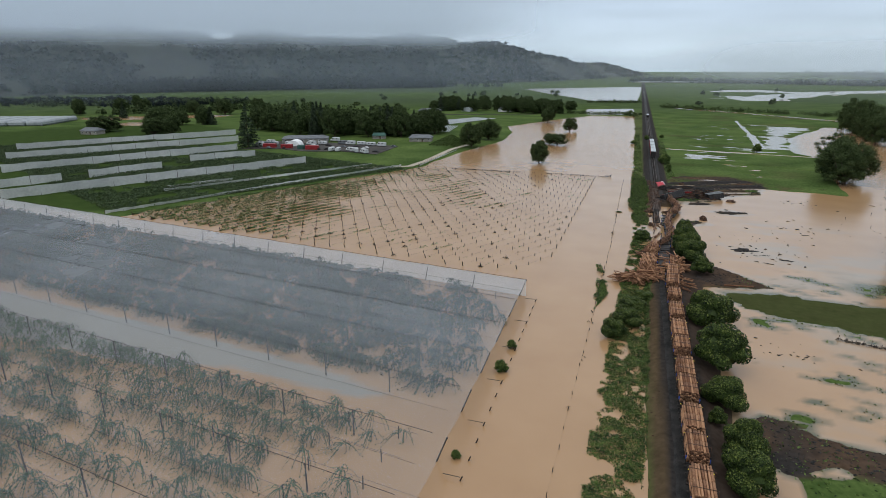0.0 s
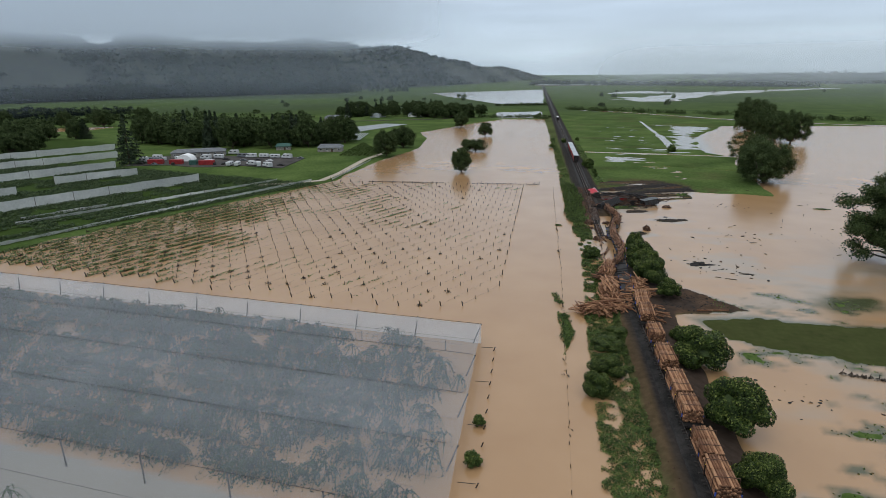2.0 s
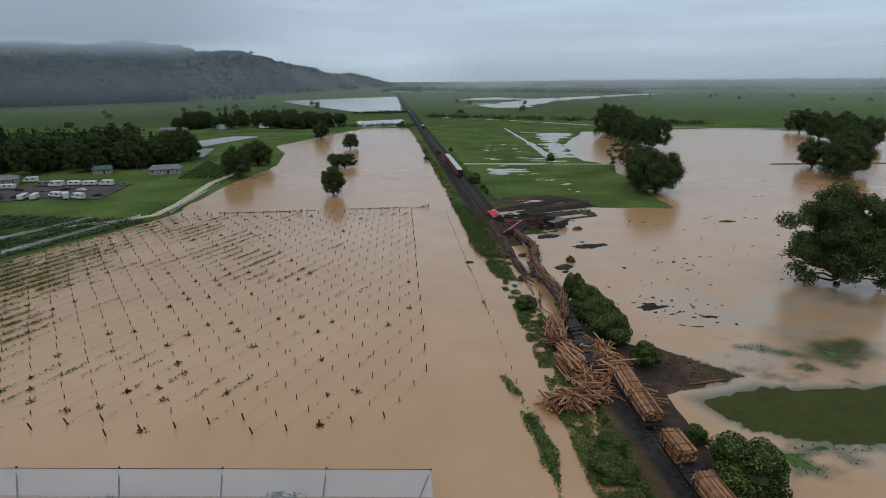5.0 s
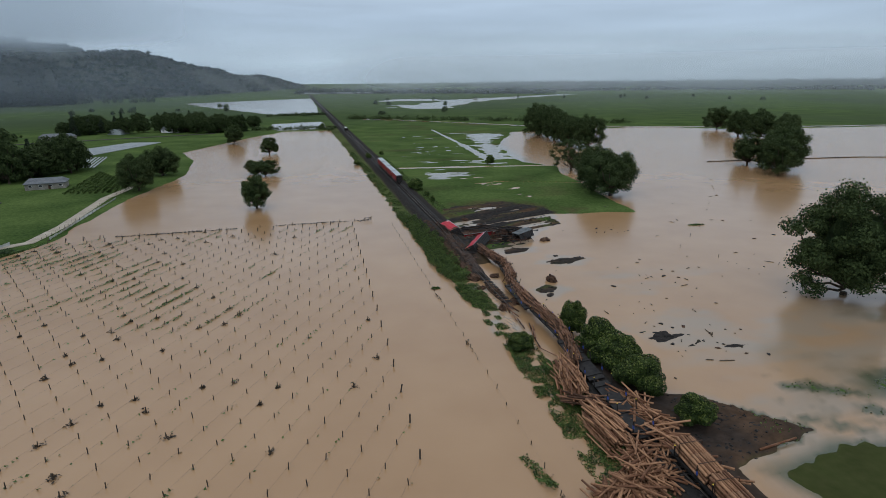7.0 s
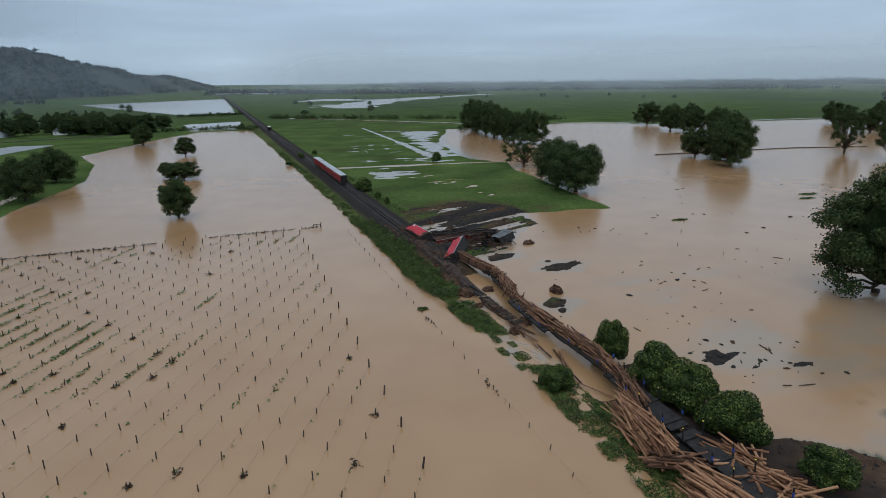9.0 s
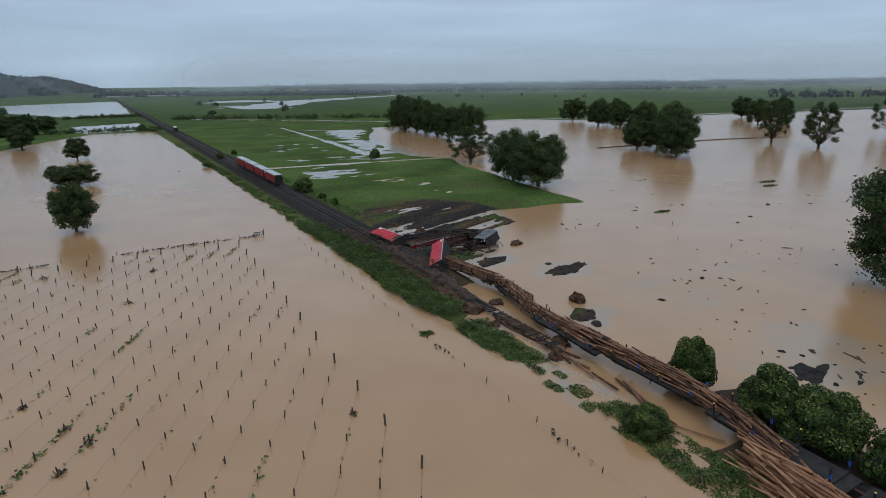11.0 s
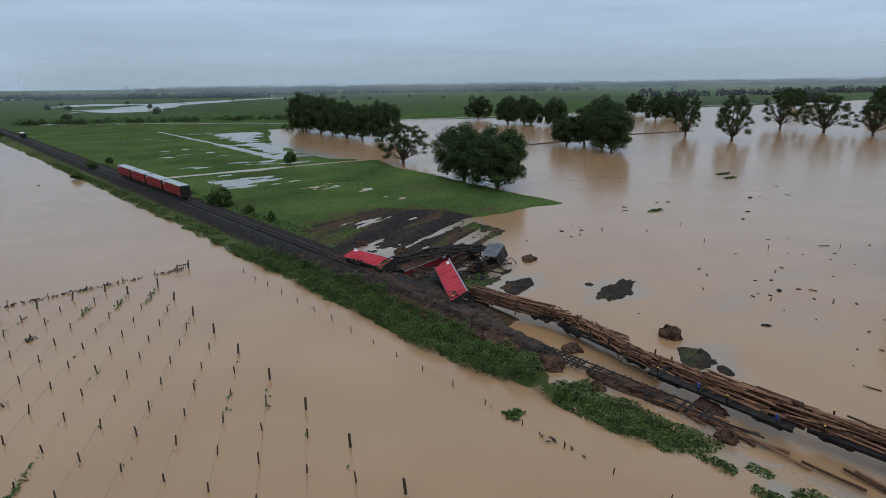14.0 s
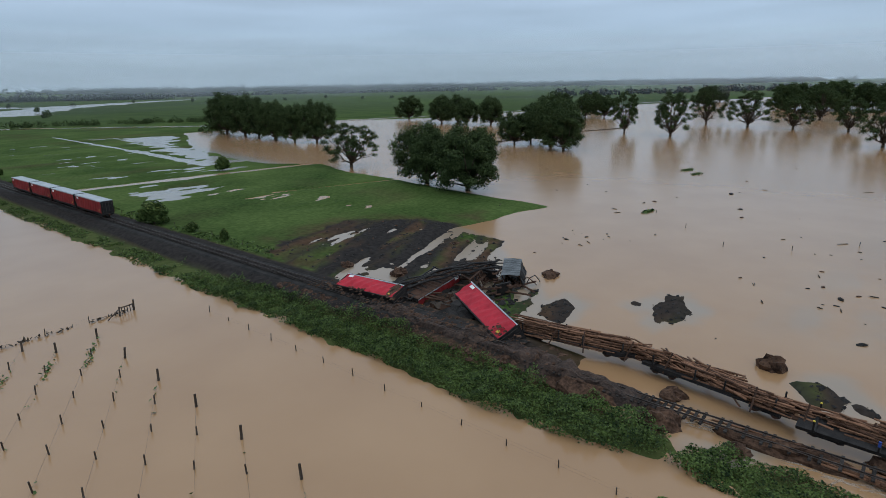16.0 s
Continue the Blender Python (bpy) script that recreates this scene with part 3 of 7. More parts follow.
        if kind in (3, 5):
            mud[on] = np.maximum(mud[on], ramp(d, -1, 0.6) * 0.3)
        if kind == 1:
            mud[on] = np.maximum(mud[on], ramp(d, -1, 0.6))
            silt[on] = np.maximum(silt[on], ramp(d, -1, 0.6) * np.clip(0.45 + 0.9 * m2, 0, 1))
        if kind in (2, 4):
            drawn = fbm(along, across * 0.16, 3.0, 63, 4)
            silt[on] = np.maximum(silt[on], ramp(d, -1.2, 0.2) * np.clip((0.75 if kind == 2 else 1.1) + 2.2 * drawn, 0, 1) * (1 if kind == 2 else 0.85))
            mud[on] = np.maximum(mud[on], ramp(d, -1.2, 0.2) * np.clip((0.50 if kind == 2 else 0.95) + 1.6 * fbm(px, py, 8, 73, 4), 0, 1))
    # shallow grass showing through at the edge of the flood
    d = inside(x, y, wet_right)
    h = np.maximum(h, np.where(d > -3, -0.32 + 0.8 * np.maximum(0, 0.55 * fbm(x * 0.6, y, 9, 81, 3) + 0.6 * fbm(x * 0.7, y, 2.6, 85, 3) + 0.02) * ramp(d, -2, 5), -9))
    # the railway bank, scoured away beside the wreck
    off = np.abs(x - rail_x(y))
    scour = ramp(y, 157, 166) * (1 - ramp(y, 214, 224))
    bank = (1.15 - 1.3 * scour) * (1 - ramp(off, 2.9, 5.8)) - 0.5 * ramp(off, 4.5, 6.2)
    h = np.where(off < 6.2, np.maximum(h, bank + 0.10 * n3 * ramp(off, 1.6, 2.6)), h)
    mud = np.maximum(mud, ramp(-off, -6.0, -4.2) * (0.9 - 0.5 * ramp(y, 420, 600)) * np.where(x > rail_x(y), 1, ramp(-off, -5.9 + 0.8 * ramp(y, 180, 230), -4.9 + 0.4 * ramp(y, 180, 230))))
    silt = np.maximum(silt * (1 - 0.8 * scour * (off < 5)), ramp(-off - 0 * y, -3.4 - 2.0 * ramp(y, 225, 265), -2.5 - 2.0 * ramp(y, 225, 265)) * (1 - scour))
    d = inside(x, y, [(9, 40), (14, 40), (13, 125), (15, 170), (8, 172), (8, 125)]) + 0.8 * n2
    h = np.maximum(h, -0.4 + 0.75 * ramp(d, -1.2, 1.0))
    mud = np.maximum(mud, ramp(d, -1.2, 0.2))
    silt = np.maximum(silt, 0.6 * ramp(d, -1, 0.5))
    # churned edge of the pasture beside the wreck
    d = inside(x, y, [(14, 290), (34, 292), (60, 268), (46, 250), (40, 270), (16, 280)])
    mud = np.maximum(mud, ramp(d + 4 * n2, -3, 5) * np.clip(0.4 + 0.9 * fbm(x, y, 5, 167, 4), 0, 0.7))
    d = inside(x, y, [(10, 280), (60, 270), (84, 345), (100, 480), (150, 600), (300, 640), (60, 700), (6, 640)])
    mud = np.maximum(mud, ramp(d, -4, 8) * np.clip(1.0 * fbm(x * 0.5, y * 0.9, 16, 161, 5) - 0.16, 0, 0.45))
    crop = np.maximum(crop, ramp(inside(x, y, green_bar) + 1.2 * n2, -1.5, 0.8))
    h = h + 25 * ramp(np.hypot(x, y), 2300, 4700)
    # patches of far fields that get the haze-greyed colour
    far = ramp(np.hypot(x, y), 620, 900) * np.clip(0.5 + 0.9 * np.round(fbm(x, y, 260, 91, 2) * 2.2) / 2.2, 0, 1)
    return h, np.clip(mud, 0, 1), np.clip(silt, 0, 1), np.clip(crop, 0, 1), np.clip(far, 0, 1)


H, MUD, SILT, CROP, FAR = land(GX, GY)
ground_mesh = grid_mesh("ground", gx_lines, gy_lines, H, M["ground"])
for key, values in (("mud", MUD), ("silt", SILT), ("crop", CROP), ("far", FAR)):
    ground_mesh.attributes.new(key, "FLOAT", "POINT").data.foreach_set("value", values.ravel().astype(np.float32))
ground = tagged(new("ground", ground_mesh), "wet green pasture with brown mud and dark silt", "ground", kind="structure")

SHOAL = ramp(H, -0.26, 0.0) * ramp(inside(GX, GY, wet_right) + 3, 0, 4) * 0.9
SHOAL = np.maximum(SHOAL, 0.94 * ramp(inside(GX, GY, green_bar) + 1.6 * fbm(GX, GY, 5, 191, 4), -1.6, 1.4))
shallows = inside(GX, GY, [(38, 136), (78, 137), (96, 150), (98, 176), (70, 184), (50, 172), (40, 152)])
SHOAL = np.maximum(SHOAL, 0.62 * ramp(shallows, -8, 8) * np.clip(0.12 + 1.7 * fbm(GX * 0.45, GY * 0.9, 8, 193, 5), 0, 1))
drowned = inside(GX, GY, [(43, 144), (47, 149), (57, 150), (56, 142), (46, 140.5)])
SHOAL = np.maximum(SHOAL, 0.9 * ramp(drowned + 2.6 * fbm(GX * 0.6, GY, 4, 203, 4), -2.2, 2.4))
drowned = inside(GX, GY, [(28, 142), (33, 142), (37, 137), (33, 136)])
SHOAL = np.maximum(SHOAL, 0.8 * ramp(drowned + 2.2 * fbm(GX * 0.6, GY, 1.6, 205, 4), -0.6, 1.6))
CLEAR_SHEEN = 0.7 * ramp(shallows, -8, 8) * np.clip(0.45 + 1.2 * fbm(GX * 0.45, GY, 10, 199, 4), 0, 1)
for poly, reach in ((green_bar, 7), (spit_d, 6), (mud_bank, 5), (spit_a, 3), (spit_b, 4), (spit_c, 4), (near_mud, 5), (silt_fan, 3)):
    CLEAR_SHEEN = np.maximum(CLEAR_SHEEN, ramp(inside(GX, GY, poly) + reach * (0.5 + 0.9 * fbm(GX, GY, 5, 131, 5)), 0, reach) * 0.6)
CLEAR_SHEEN = np.maximum(CLEAR_SHEEN, ramp(inside(GX, GY, wet_pasture), -5, 5) * (1 - 0.8 * ramp(GX - 0.24 * (GY - 380), 84, 104)) * (1 - 0.7 * ramp(-np.abs(GY - 383 + 0.14 * (GX - 11)), -5, -2.5)))
CLEAR_SHEEN = np.maximum(CLEAR_SHEEN, np.maximum(ramp(np.maximum(inside(GX, GY, wet_far), inside(GX, GY, pool_far)), -20, 20), np.maximum(ramp(inside(GX, GY, pond_far), -20, 10), ramp(inside(GX, GY, pond_near), -15, 10))))
# flooded lane under the net: its sky reflection is painted as greyer water
CLEAR_SHEEN = np.maximum(CLEAR_SHEEN, ramp(inside(GX, GY, lane_sheen) + 0.8 * fbm(GX, GY, 3, 197), -0.5, 0.8))
# pale streaks of sky sheen, put into the water's colour
sheen = inside(GX, GY, [(14, 50), (90, 60), (110, 150), (60, 200), (30, 205), (14, 150)])
CLEAR_SHEEN = np.maximum(CLEAR_SHEEN, ramp(sheen, -8, 12) * np.clip(1.3 * fbm(GX * 0.45, GY, 8, 195, 5) + 0.05, 0, 0.55))
torrent = inside(GX, GY, [(-4, 176), (4, 174), (6, 205), (3, 214), (-2, 206)])
CLEAR_SHEEN = np.maximum(CLEAR_SHEEN, ramp(torrent, -1, 1.5) * np.clip(0.9 * fbm(GX * 1.0, GY * 0.45, 1.6, 151, 3) + 0.15, 0, 1) * 1.5)
water_mesh = grid_mesh("water", gx_lines, gy_lines, np.zeros_like(H), M["water"])
for key, values in (("shoal", SHOAL), ("clear", np.clip(CLEAR_SHEEN, 0, 1))):
    water_mesh.attributes.new(key, "FLOAT", "POINT").data.foreach_set("value", values.ravel().astype(np.float32))
water = tagged(new("water", water_mesh), "flat tan muddy flood water over fields", "flood water", kind="structure")


def level(x, y):
    """The ground's height between the lines of its sheet."""
    x, y = np.asarray(x, float), np.asarray(y, float)
    i = np.clip(np.searchsorted(gx_lines, x) - 1, 0, len(gx_lines) - 2)
    j = np.clip(np.searchsorted(gy_lines, y) - 1, 0, len(gy_lines) - 2)
    u = (x - gx_lines[i]) / (gx_lines[i + 1] - gx_lines[i])
    v = (y - gy_lines[j]) / (gy_lines[j + 1] - gy_lines[j])
    return (H[j, i] * (1 - u) + H[j, i + 1] * u) * (1 - v) + (H[j + 1, i] * (1 - u) + H[j + 1, i + 1] * u) * v


def ground_z(x, y):
    return float(max(0.0, level(x, y)))


# ---------------------------------------------------------------- hills and mist
az = np.radians(np.linspace(-80, -0.8, 150))
rr = np.linspace(0, 1, 26)
AZ, RR = np.meshgrid(az, rr)
deg = np.degrees(AZ)
foot = np.interp(deg, [-80, -50, -37, -20, -14, -8, -0.8], [1050, 1300, 1450, 1750, 2050, 2500, 3300])
deep = np.interp(deg, [-80, -37, -14, -0.8], [900, 800, 650, 500])
peak = np.interp(deg, [-80, -50, -37, -25, -17, -14.5, -12.5, -8.8, -5.8, -2.2, -0.8], [170, 170, 160, 158, 140, 148, 132, 108, 80, 34, 6])
dist = foot + deep * RR
hx, hy = dist * np.sin(AZ), dist * np.cos(AZ)
rise = ramp(RR, 0.02, 0.72)
spur = 1 - 2 * np.abs(fbm(deg * 36, RR * 160 + deg * 6, 130, 103, 3))
hz = peak * rise * (0.84 + 0.20 * spur * (1 - 0.6 * RR) + 0.16 * fbm(hx, hy, 420, 101)) + rise * 20 * fbm(hx, hy, 150, 111, 4) + rise * 5 * fbm(hx, hy, 40, 121) - 0.5
i = np.arange(hx.size).reshape(hx.shape)
hb = Build()
hb.add(np.stack([hx, hy, hz], -1), np.stack([i[:-1, :-1], i[1:, :-1], i[1:, 1:], i[:-1, 1:]], -1).reshape(-1, 4).tolist())
solid("hill", hb, M["hill"], "dark bush-covered hill under low cloud", "hill", kind="structure", smooth=True)
# bush on the hill sides, thickest in the gullies and along the ridge
hr = np.random.RandomState(12)
pick = hr.randint(0, hx.size, 9000)
bush_ok = (fbm(hx.ravel()[pick], hy.ravel()[pick], 240, 141, 3) > -0.05 - 0.3 * RR.ravel()[pick]) & (RR.ravel()[pick] > 0.05)
pick = pick[bush_ok]
HILL_BUSH = np.stack([hx.ravel()[pick] + hr.normal(0, 9, len(pick)), hy.ravel()[pick] + hr.normal(0, 9, len(pick)), hz.ravel()[pick]], -1)
hb = Build()
spray = np.repeat(HILL_BUSH, 4, axis=0) + hr.normal(0, 1, (len(HILL_BUSH) * 4, 3)) * np.array([7, 7, 2.6]) + np.array([0, 0, 2.5])
hb.leaves(spray, np.tile([0.2, -0.5, 0.7], (len(spray), 1)), 8.5, 13)
solid("hill_bush", hb, M["hill_leaf"], "dark bush growing over the hill", "bush", "stuff")


def curtain(name, r, az0, az1, top, material, label, n=60):
    b = Build()
    a = np.radians(np.linspace(az0, az1, n))
    lo = np.stack([r * np.sin(a), r * np.cos(a), np.full(n, -2.0)], -1)
    hi = lo + np.array([0, 0, top + 2.0])
    b.add(np.vstack([lo, hi]), [(k, k + 1, n + k + 1, n + k) for k in range(n - 1)])
    return solid(name, b, material, label, "mist", kind="backdrop")


curtain("low_cloud", 1250, -85, 4, 420, mist_material("hill_cloud", 80, 124, 0.95, 0.02, (-480, -110), None, (0.78, 0.86, 0.97, 1)), "grey low cloud hanging over the hill tops")
curtain("haze", 850, -14, 175, 150, mist_material("near_haze", -2, 44, 0.27, 0.0, (-40, -200), (44, 140)), "thin grey haze over the plain")
curtain("haze", 838, -85, -1, 150, mist_material("hill_haze", -2, 44, 0.34, 0.0, (-180, -20), (44, 140), (0.48, 0.54, 0.61, 1)), "thin blue-grey haze below the hill")
curtain("haze", 1900, -2, 175, 230, mist_material("far_haze", -6, 44, 0.55, 0.0, (300, -60), (44, 200)), "thin grey haze over the far plain")

# ---------------------------------------------------------------- trees
def crown_points(blobs, n, seed, depth=0.35):
    rnd = np.random.RandomState(seed)
    size = np.array([b[1][0] * b[1][1] + b[1][2] ** 2 for b in blobs])
    pick = rnd.choice(len(blobs), n, p=size / size.sum())
    c, r = np.array([b[0] for b in blobs])[pick], np.array([b[1] for b in blobs])[pick]
    d = rnd.normal(0, 1, (n, 3))
    d /= np.linalg.norm(d, axis=1)[:, None]
    p = c + d * r * (1 - depth * rnd.rand(n)[:, None] ** 1.5)
    out = d + np.array([0, 0, 0.35])
    return p, out


def limb(b, start, end, r0, r1, seed, bend=0.15, steps=4):
    rnd = np.random.RandomState(seed)
    start, end = np.array(start, float), np.array(end, float)
    long = np.linalg.norm(end - start)
    last, rl = start, r0
    for k in range(1, steps + 1):
        t = k / steps
        p = start + (end - start) * t + (rnd.normal(0, bend * long / steps, 3) if k < steps else 0)
        r = r0 + (r1 - r0) * t
        b.tube(last, p, rl, r, 7)
        last, rl = p, r


def tree(name, m, kind, seed, high, wide, label, group="", leaf="leaf_dark", count=2600, leaf_size=0.55, bare=0.22):
    """A broad tree: tapered trunk, limbs to every clump, and leaf sprays in many uneven clumps over a rounded crown."""
    rnd = np.random.RandomState(seed)
    root = thing(name, m, label, "tree", group)
    b, blobs = Build(), []
    fork = high * bare
    b.tube((0, 0, -0.8), (0, 0, fork * 0.5), wide * 0.034, wide * 0.027, 9)
    b.tube((0, 0, fork * 0.5), (0.1, 0.05, fork), wide * 0.027, wide * 0.024, 9)
    sparse = kind == "sparse"
    n = 64 if sparse else 70
    mid, half = fork + (high - fork) * 0.43, (high - fork) * 0.60
    for k in range(n):
        up = 1 - (1.62 if sparse else 1.84) * (k + 0.5) / n
        a = k * 2.4 + rnd.rand() * 0.8
        flat = np.sqrt(max(0.0, 1 - up * up)) if up > 0 else 1 - 0.35 * up * up
        lobe = 0.86 + 0.22 * np.sin(2 * a + seed) * flat
        far = (0.78 + 0.20 * rnd.rand()) * lobe * (1.0 if k % 4 else 0.66)
        r = wide * (0.07 + 0.055 * rnd.rand())
        c = np.array([np.cos(a) * flat * far * wide * 0.46, np.sin(a) * flat * far * wide * 0.46, mid + up * far * half * 0.94])
        blobs.append((c, np.array([r, r, r * 0.72]) * (0.72 if sparse else 1)))
        if k % 2:
            limb(b, (0, 0, max(fork, high * 0.1) * (0.7 + 0.5 * rnd.rand())), c * np.array([0.94, 0.94, 0.98]), wide * 0.013, wide * 0.003, seed + k)
    part("trunk", b, M["bark"], root, smooth=True)
    cr = Build()
    if not sparse:
        for k, (c, rad) in enumerate(blobs):
            cr.lump(c, rad * 0.85, seed + k, 0.3, 5, 8)
        cr.lump((0, 0, mid), (wide * 0.40, wide * 0.40, half * 1.0), seed, 0.22, 8, 12)
    p, out = crown_points(blobs, count, seed, 0.8 if sparse else 0.45)
    # ragged sprigs outside the clumps
    ragged = rnd.rand(count) < 0.22
    p[ragged] += (p[ragged] - np.array([0, 0, high * 0.5])) * (0.11 * rnd.rand(ragged.sum()))[:, None]
    cr.leaves(p, out, leaf_size, seed, 0, 1.4, 0.2)
    part("crown", cr, M[leaf], root)
    return root


def dense_bush(name, m, seed, wide, high, label, leaf="leaf_bush", count=3800, size=0.27, group="", category="bush"):
    """A dense rounded evergreen with domed clumps and short stem."""
    rnd = np.random.RandomState(seed)
    root = thing(name, m, label, category, group)
    st, core, blobs = Build(), Build(), []
    st.tube((0, 0, -0.6), (0, 0, high * 0.45), wide * 0.035, wide * 0.02, 8)
    for k in range(26):
        a, lift = k * 2.4 + rnd.rand() * 0.6, rnd.rand()
        reach = wide / 2 * (0.70 * np.sqrt(max(0.05, 1 - (lift * 1.0) ** 2)) * (0.75 + 0.3 * rnd.rand()))
        r = wide * (0.12 + 0.07 * rnd.rand())
        c = np.array([np.cos(a) * reach, np.sin(a) * reach, high * 0.2 + (high * 0.8 - r) * lift])
        blobs.append((c, np.array([r, r, r * 0.85])))
        core.lump(c, np.array([r, r, r * 0.85]) * 1.3, seed + k, 0.15, 5, 7)
        st.tube((0, 0, high * 0.25), c, wide * 0.01, wide * 0.003, 5)
    core.lump((0, 0, high * 0.42), (wide * 0.56, wide * 0.56, high * 0.66), seed, 0.15, 6, 9)
    part("stem", st, M["bark"], root)
    p, out = crown_points(blobs, count, seed, 0.16)
    keep = p[:, 2] > 0.05
    # upward leaves near the top turn pale: new growth plus highlights put into colour
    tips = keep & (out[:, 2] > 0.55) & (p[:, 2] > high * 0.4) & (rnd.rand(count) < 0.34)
    core.leaves(p[keep & ~tips], out[keep & ~tips], size, seed, 0, 1.7)
    part("crown", core, M[leaf], root)
    if tips.sum():
        part("new_leaves", Build().leaves(p[tips] + np.array([0, 0, 0.05]), out[tips], size, seed + 1, 0, 1.7), M["leaf_light"], root, "pale yellow-green leaves, new growth and painted highlights")
    return root


def conifer(name, m, seed, high, wide, label, group=""):
    rnd = np.random.RandomState(seed)
    root = thing(name, m, label, "conifer", group)
    b, cr = Build(), Build()
    b.tube((0, 0, -0.5), (0, 0, high * 0.95), wide * 0.045, 0.03, 8)
    pts, outs = [], []
    tiers = 16
    for k in range(tiers):
        t = k / (tiers - 1)
        z, r = high * (0.08 + 0.9 * t), wide / 2 * (1 - t) ** 0.8 + 0.25
        for j in range(max(4, int(11 * (1 - t) + 4))):
            a, rr_ = rnd.rand() * 6.28, r * (0.75 + 0.4 * rnd.rand())
            tip = np.array([np.cos(a) * rr_, np.sin(a) * rr_, z - rr_ * 0.22])
            b.tube((0, 0, z), tip, 0.05, 0.015, 4)
            q = rnd.rand(34)
            pts.append(np.array([0, 0, z]) + (tip - np.array([0, 0, z])) * (0.3 + 0.7 * q)[:, None] + rnd.normal(0, 0.28, (34, 3)))
            outs.append(np.tile([np.cos(a) * 0.4, np.sin(a) * 0.4, 0.8], (34, 1)))
    part("trunk", b, M["bark"], root)
    cr.leaves(np.vstack(pts), np.vstack(outs), 0.62, seed, 0, 1.6, 0.3)
    part("crown", cr, M["leaf_conifer"], root)
    return root


def put(x, y, z=None, turn=0.0, wide=1.0, high=None):
    z = ground_z(x, y) if z is None else z
    return pose(x, y, z, 0, 0, turn) @ Matrix.Diagonal((wide, wide, high or wide, 1))


wet_tree = "dark green broadleaf tree standing in muddy flood water"
tree_a = tree("tree", put(75, 177.5, -0.3, 20), "broad", 3, 25, 26.5, "large dark green broadleaf tree standing in flood water", "flooded trees", "leaf_dark", 46000, 0.34, 0.04)
tree_b = tree("tree", put(80.5, 288, 0, 0), "broad", 7, 19, 25, "broad dark green tree at the pasture edge", "flooded trees", "leaf_dark", 22000, 0.36, 0.09)
tree_c = tree("tree", put(182, 313, -0.3, 0), "broad", 11, 21, 20, wet_tree, "flooded trees", "leaf_dark", 13000, 0.42, 0.10)
tree_s = tree("tree", put(274, 298, -0.3, 0), "sparse", 19, 26, 25, "thin-crowned tree with bare limbs in flood water", "flooded trees", "leaf_dark", 8500, 0.46, 0.10)
tree_m = tree("tree", put(-55.5, 299, -0.3, 0), "broad", 23, 13.5, 13, "small round broadleaf tree standing in flood water", "flooded trees", "leaf_dark", 10000, 0.32, 0.10)
tree_f = tree("tree", put(-300, 405, None, 0), "broad", 29, 19, 20, "dark shelter-belt tree behind the caravan yard", "shelter trees", "leaf_dark", 6000, 0.62, 0.08)
copies = [  # source, x, y, turn, width, height
    (tree_b, 82.5, 305, 70, 0.92, 1.0), (tree_s, 93.5, 352, 130, 0.86, 0.68), (tree_c, 192, 345, 200, 0.9, 0.78), (tree_b, 199, 329, 40, 1.1, 1.32), (tree_c, 207, 345, 75, 0.85, 0.95),
    (tree_c, 150, 537, 250, 1.2, 1.3), (tree_b, 150, 516, 160, 1.1, 1.36), (tree_c, 147, 496, 90, 1.0, 1.12), (tree_b, 144, 474, 100, 0.85, 1.18), (tree_c, 140, 451, 10, 0.85, 1.0),
    (tree_b, 147, 441, 300, 0.9, 1.2), (tree_c, 158, 552, 330, 1.1, 1.2), (tree_b, 150, 484, 20, 0.9, 1.1),
    (tree_c, 324, 540, 55, 1.25, 1.0), (tree_b, 297, 480, 210, 1.05, 1.15), (tree_c, 316, 479, 120, 1.25, 1.05), (tree_b, 302, 437, 15, 1.0, 1.1), (tree_c, 292, 452, 80, 1.0, 0.95),
    (tree_s, 279, 326, 140, 0.78, 1.0), (tree_c, 403, 412, 260, 1.0, 1.0), (tree_c, 411, 399, 30, 0.95, 0.92), (tree_s, 374, 308, 250, 0.95, 1.08), (tree_s, 360, 279, 30, 1.15, 0.96), (tree_s, 354, 253, 190, 1.0, 0.84),
    (tree_s, 347, 225, 320, 0.88, 0.8), (tree_s, 264, 205, 100, 0.9, 0.8), (tree_s, 452, 252, 180, 1.2, 1.05), (tree_c, 470, 470, 180, 1.1, 1.0), (tree_c, 500, 450, 95, 1.0, 1.0),
    (tree_f, 600, 300, 5, 1.3, 1.3), (tree_f, 615, 275, 45, 1.5, 1.4), (tree_f, 598, 259, 285, 1.5, 1.5), (tree_f, 640, 298, 165, 1.5, 1.4), (tree_f, 620, 240, 60, 1.4, 1.4),
    (tree_f, 640, 225, 80, 1.5, 1.3), (tree_f, 660, 262, 110, 1.4, 1.4), (tree_f, 600, 215, 190, 1.4, 1.3), (tree_f, 692, 400, 25, 1.2, 1.2), (tree_f, 824, 418, 240, 1.4, 1.2), (tree_f, 760, 330, 140, 1.4, 1.3),
    (tree_m, -58, 377, 90, 1.15, 0.6), (tree_m, -64, 384, 200, 0.8, 0.55), (tree_m, -62, 467, 300, 1.0, 0.85), (tree_b, -108, 348, 50, 0.74, 0.85), (tree_b, -108, 389, 300, 0.78, 0.78), (tree_c, -92, 540, 10, 0.9, 0.7),
]
for k, (src, x, y, turn, w, h) in enumerate(copies):
    new_tree = copy_thing(src, put(x, y, None, turn, w, h))
    if src is tree_b:
        tagged(new_tree, "broad dark green tree beside flood water" if x > 0 else "broad dark tree on the grassy shore")
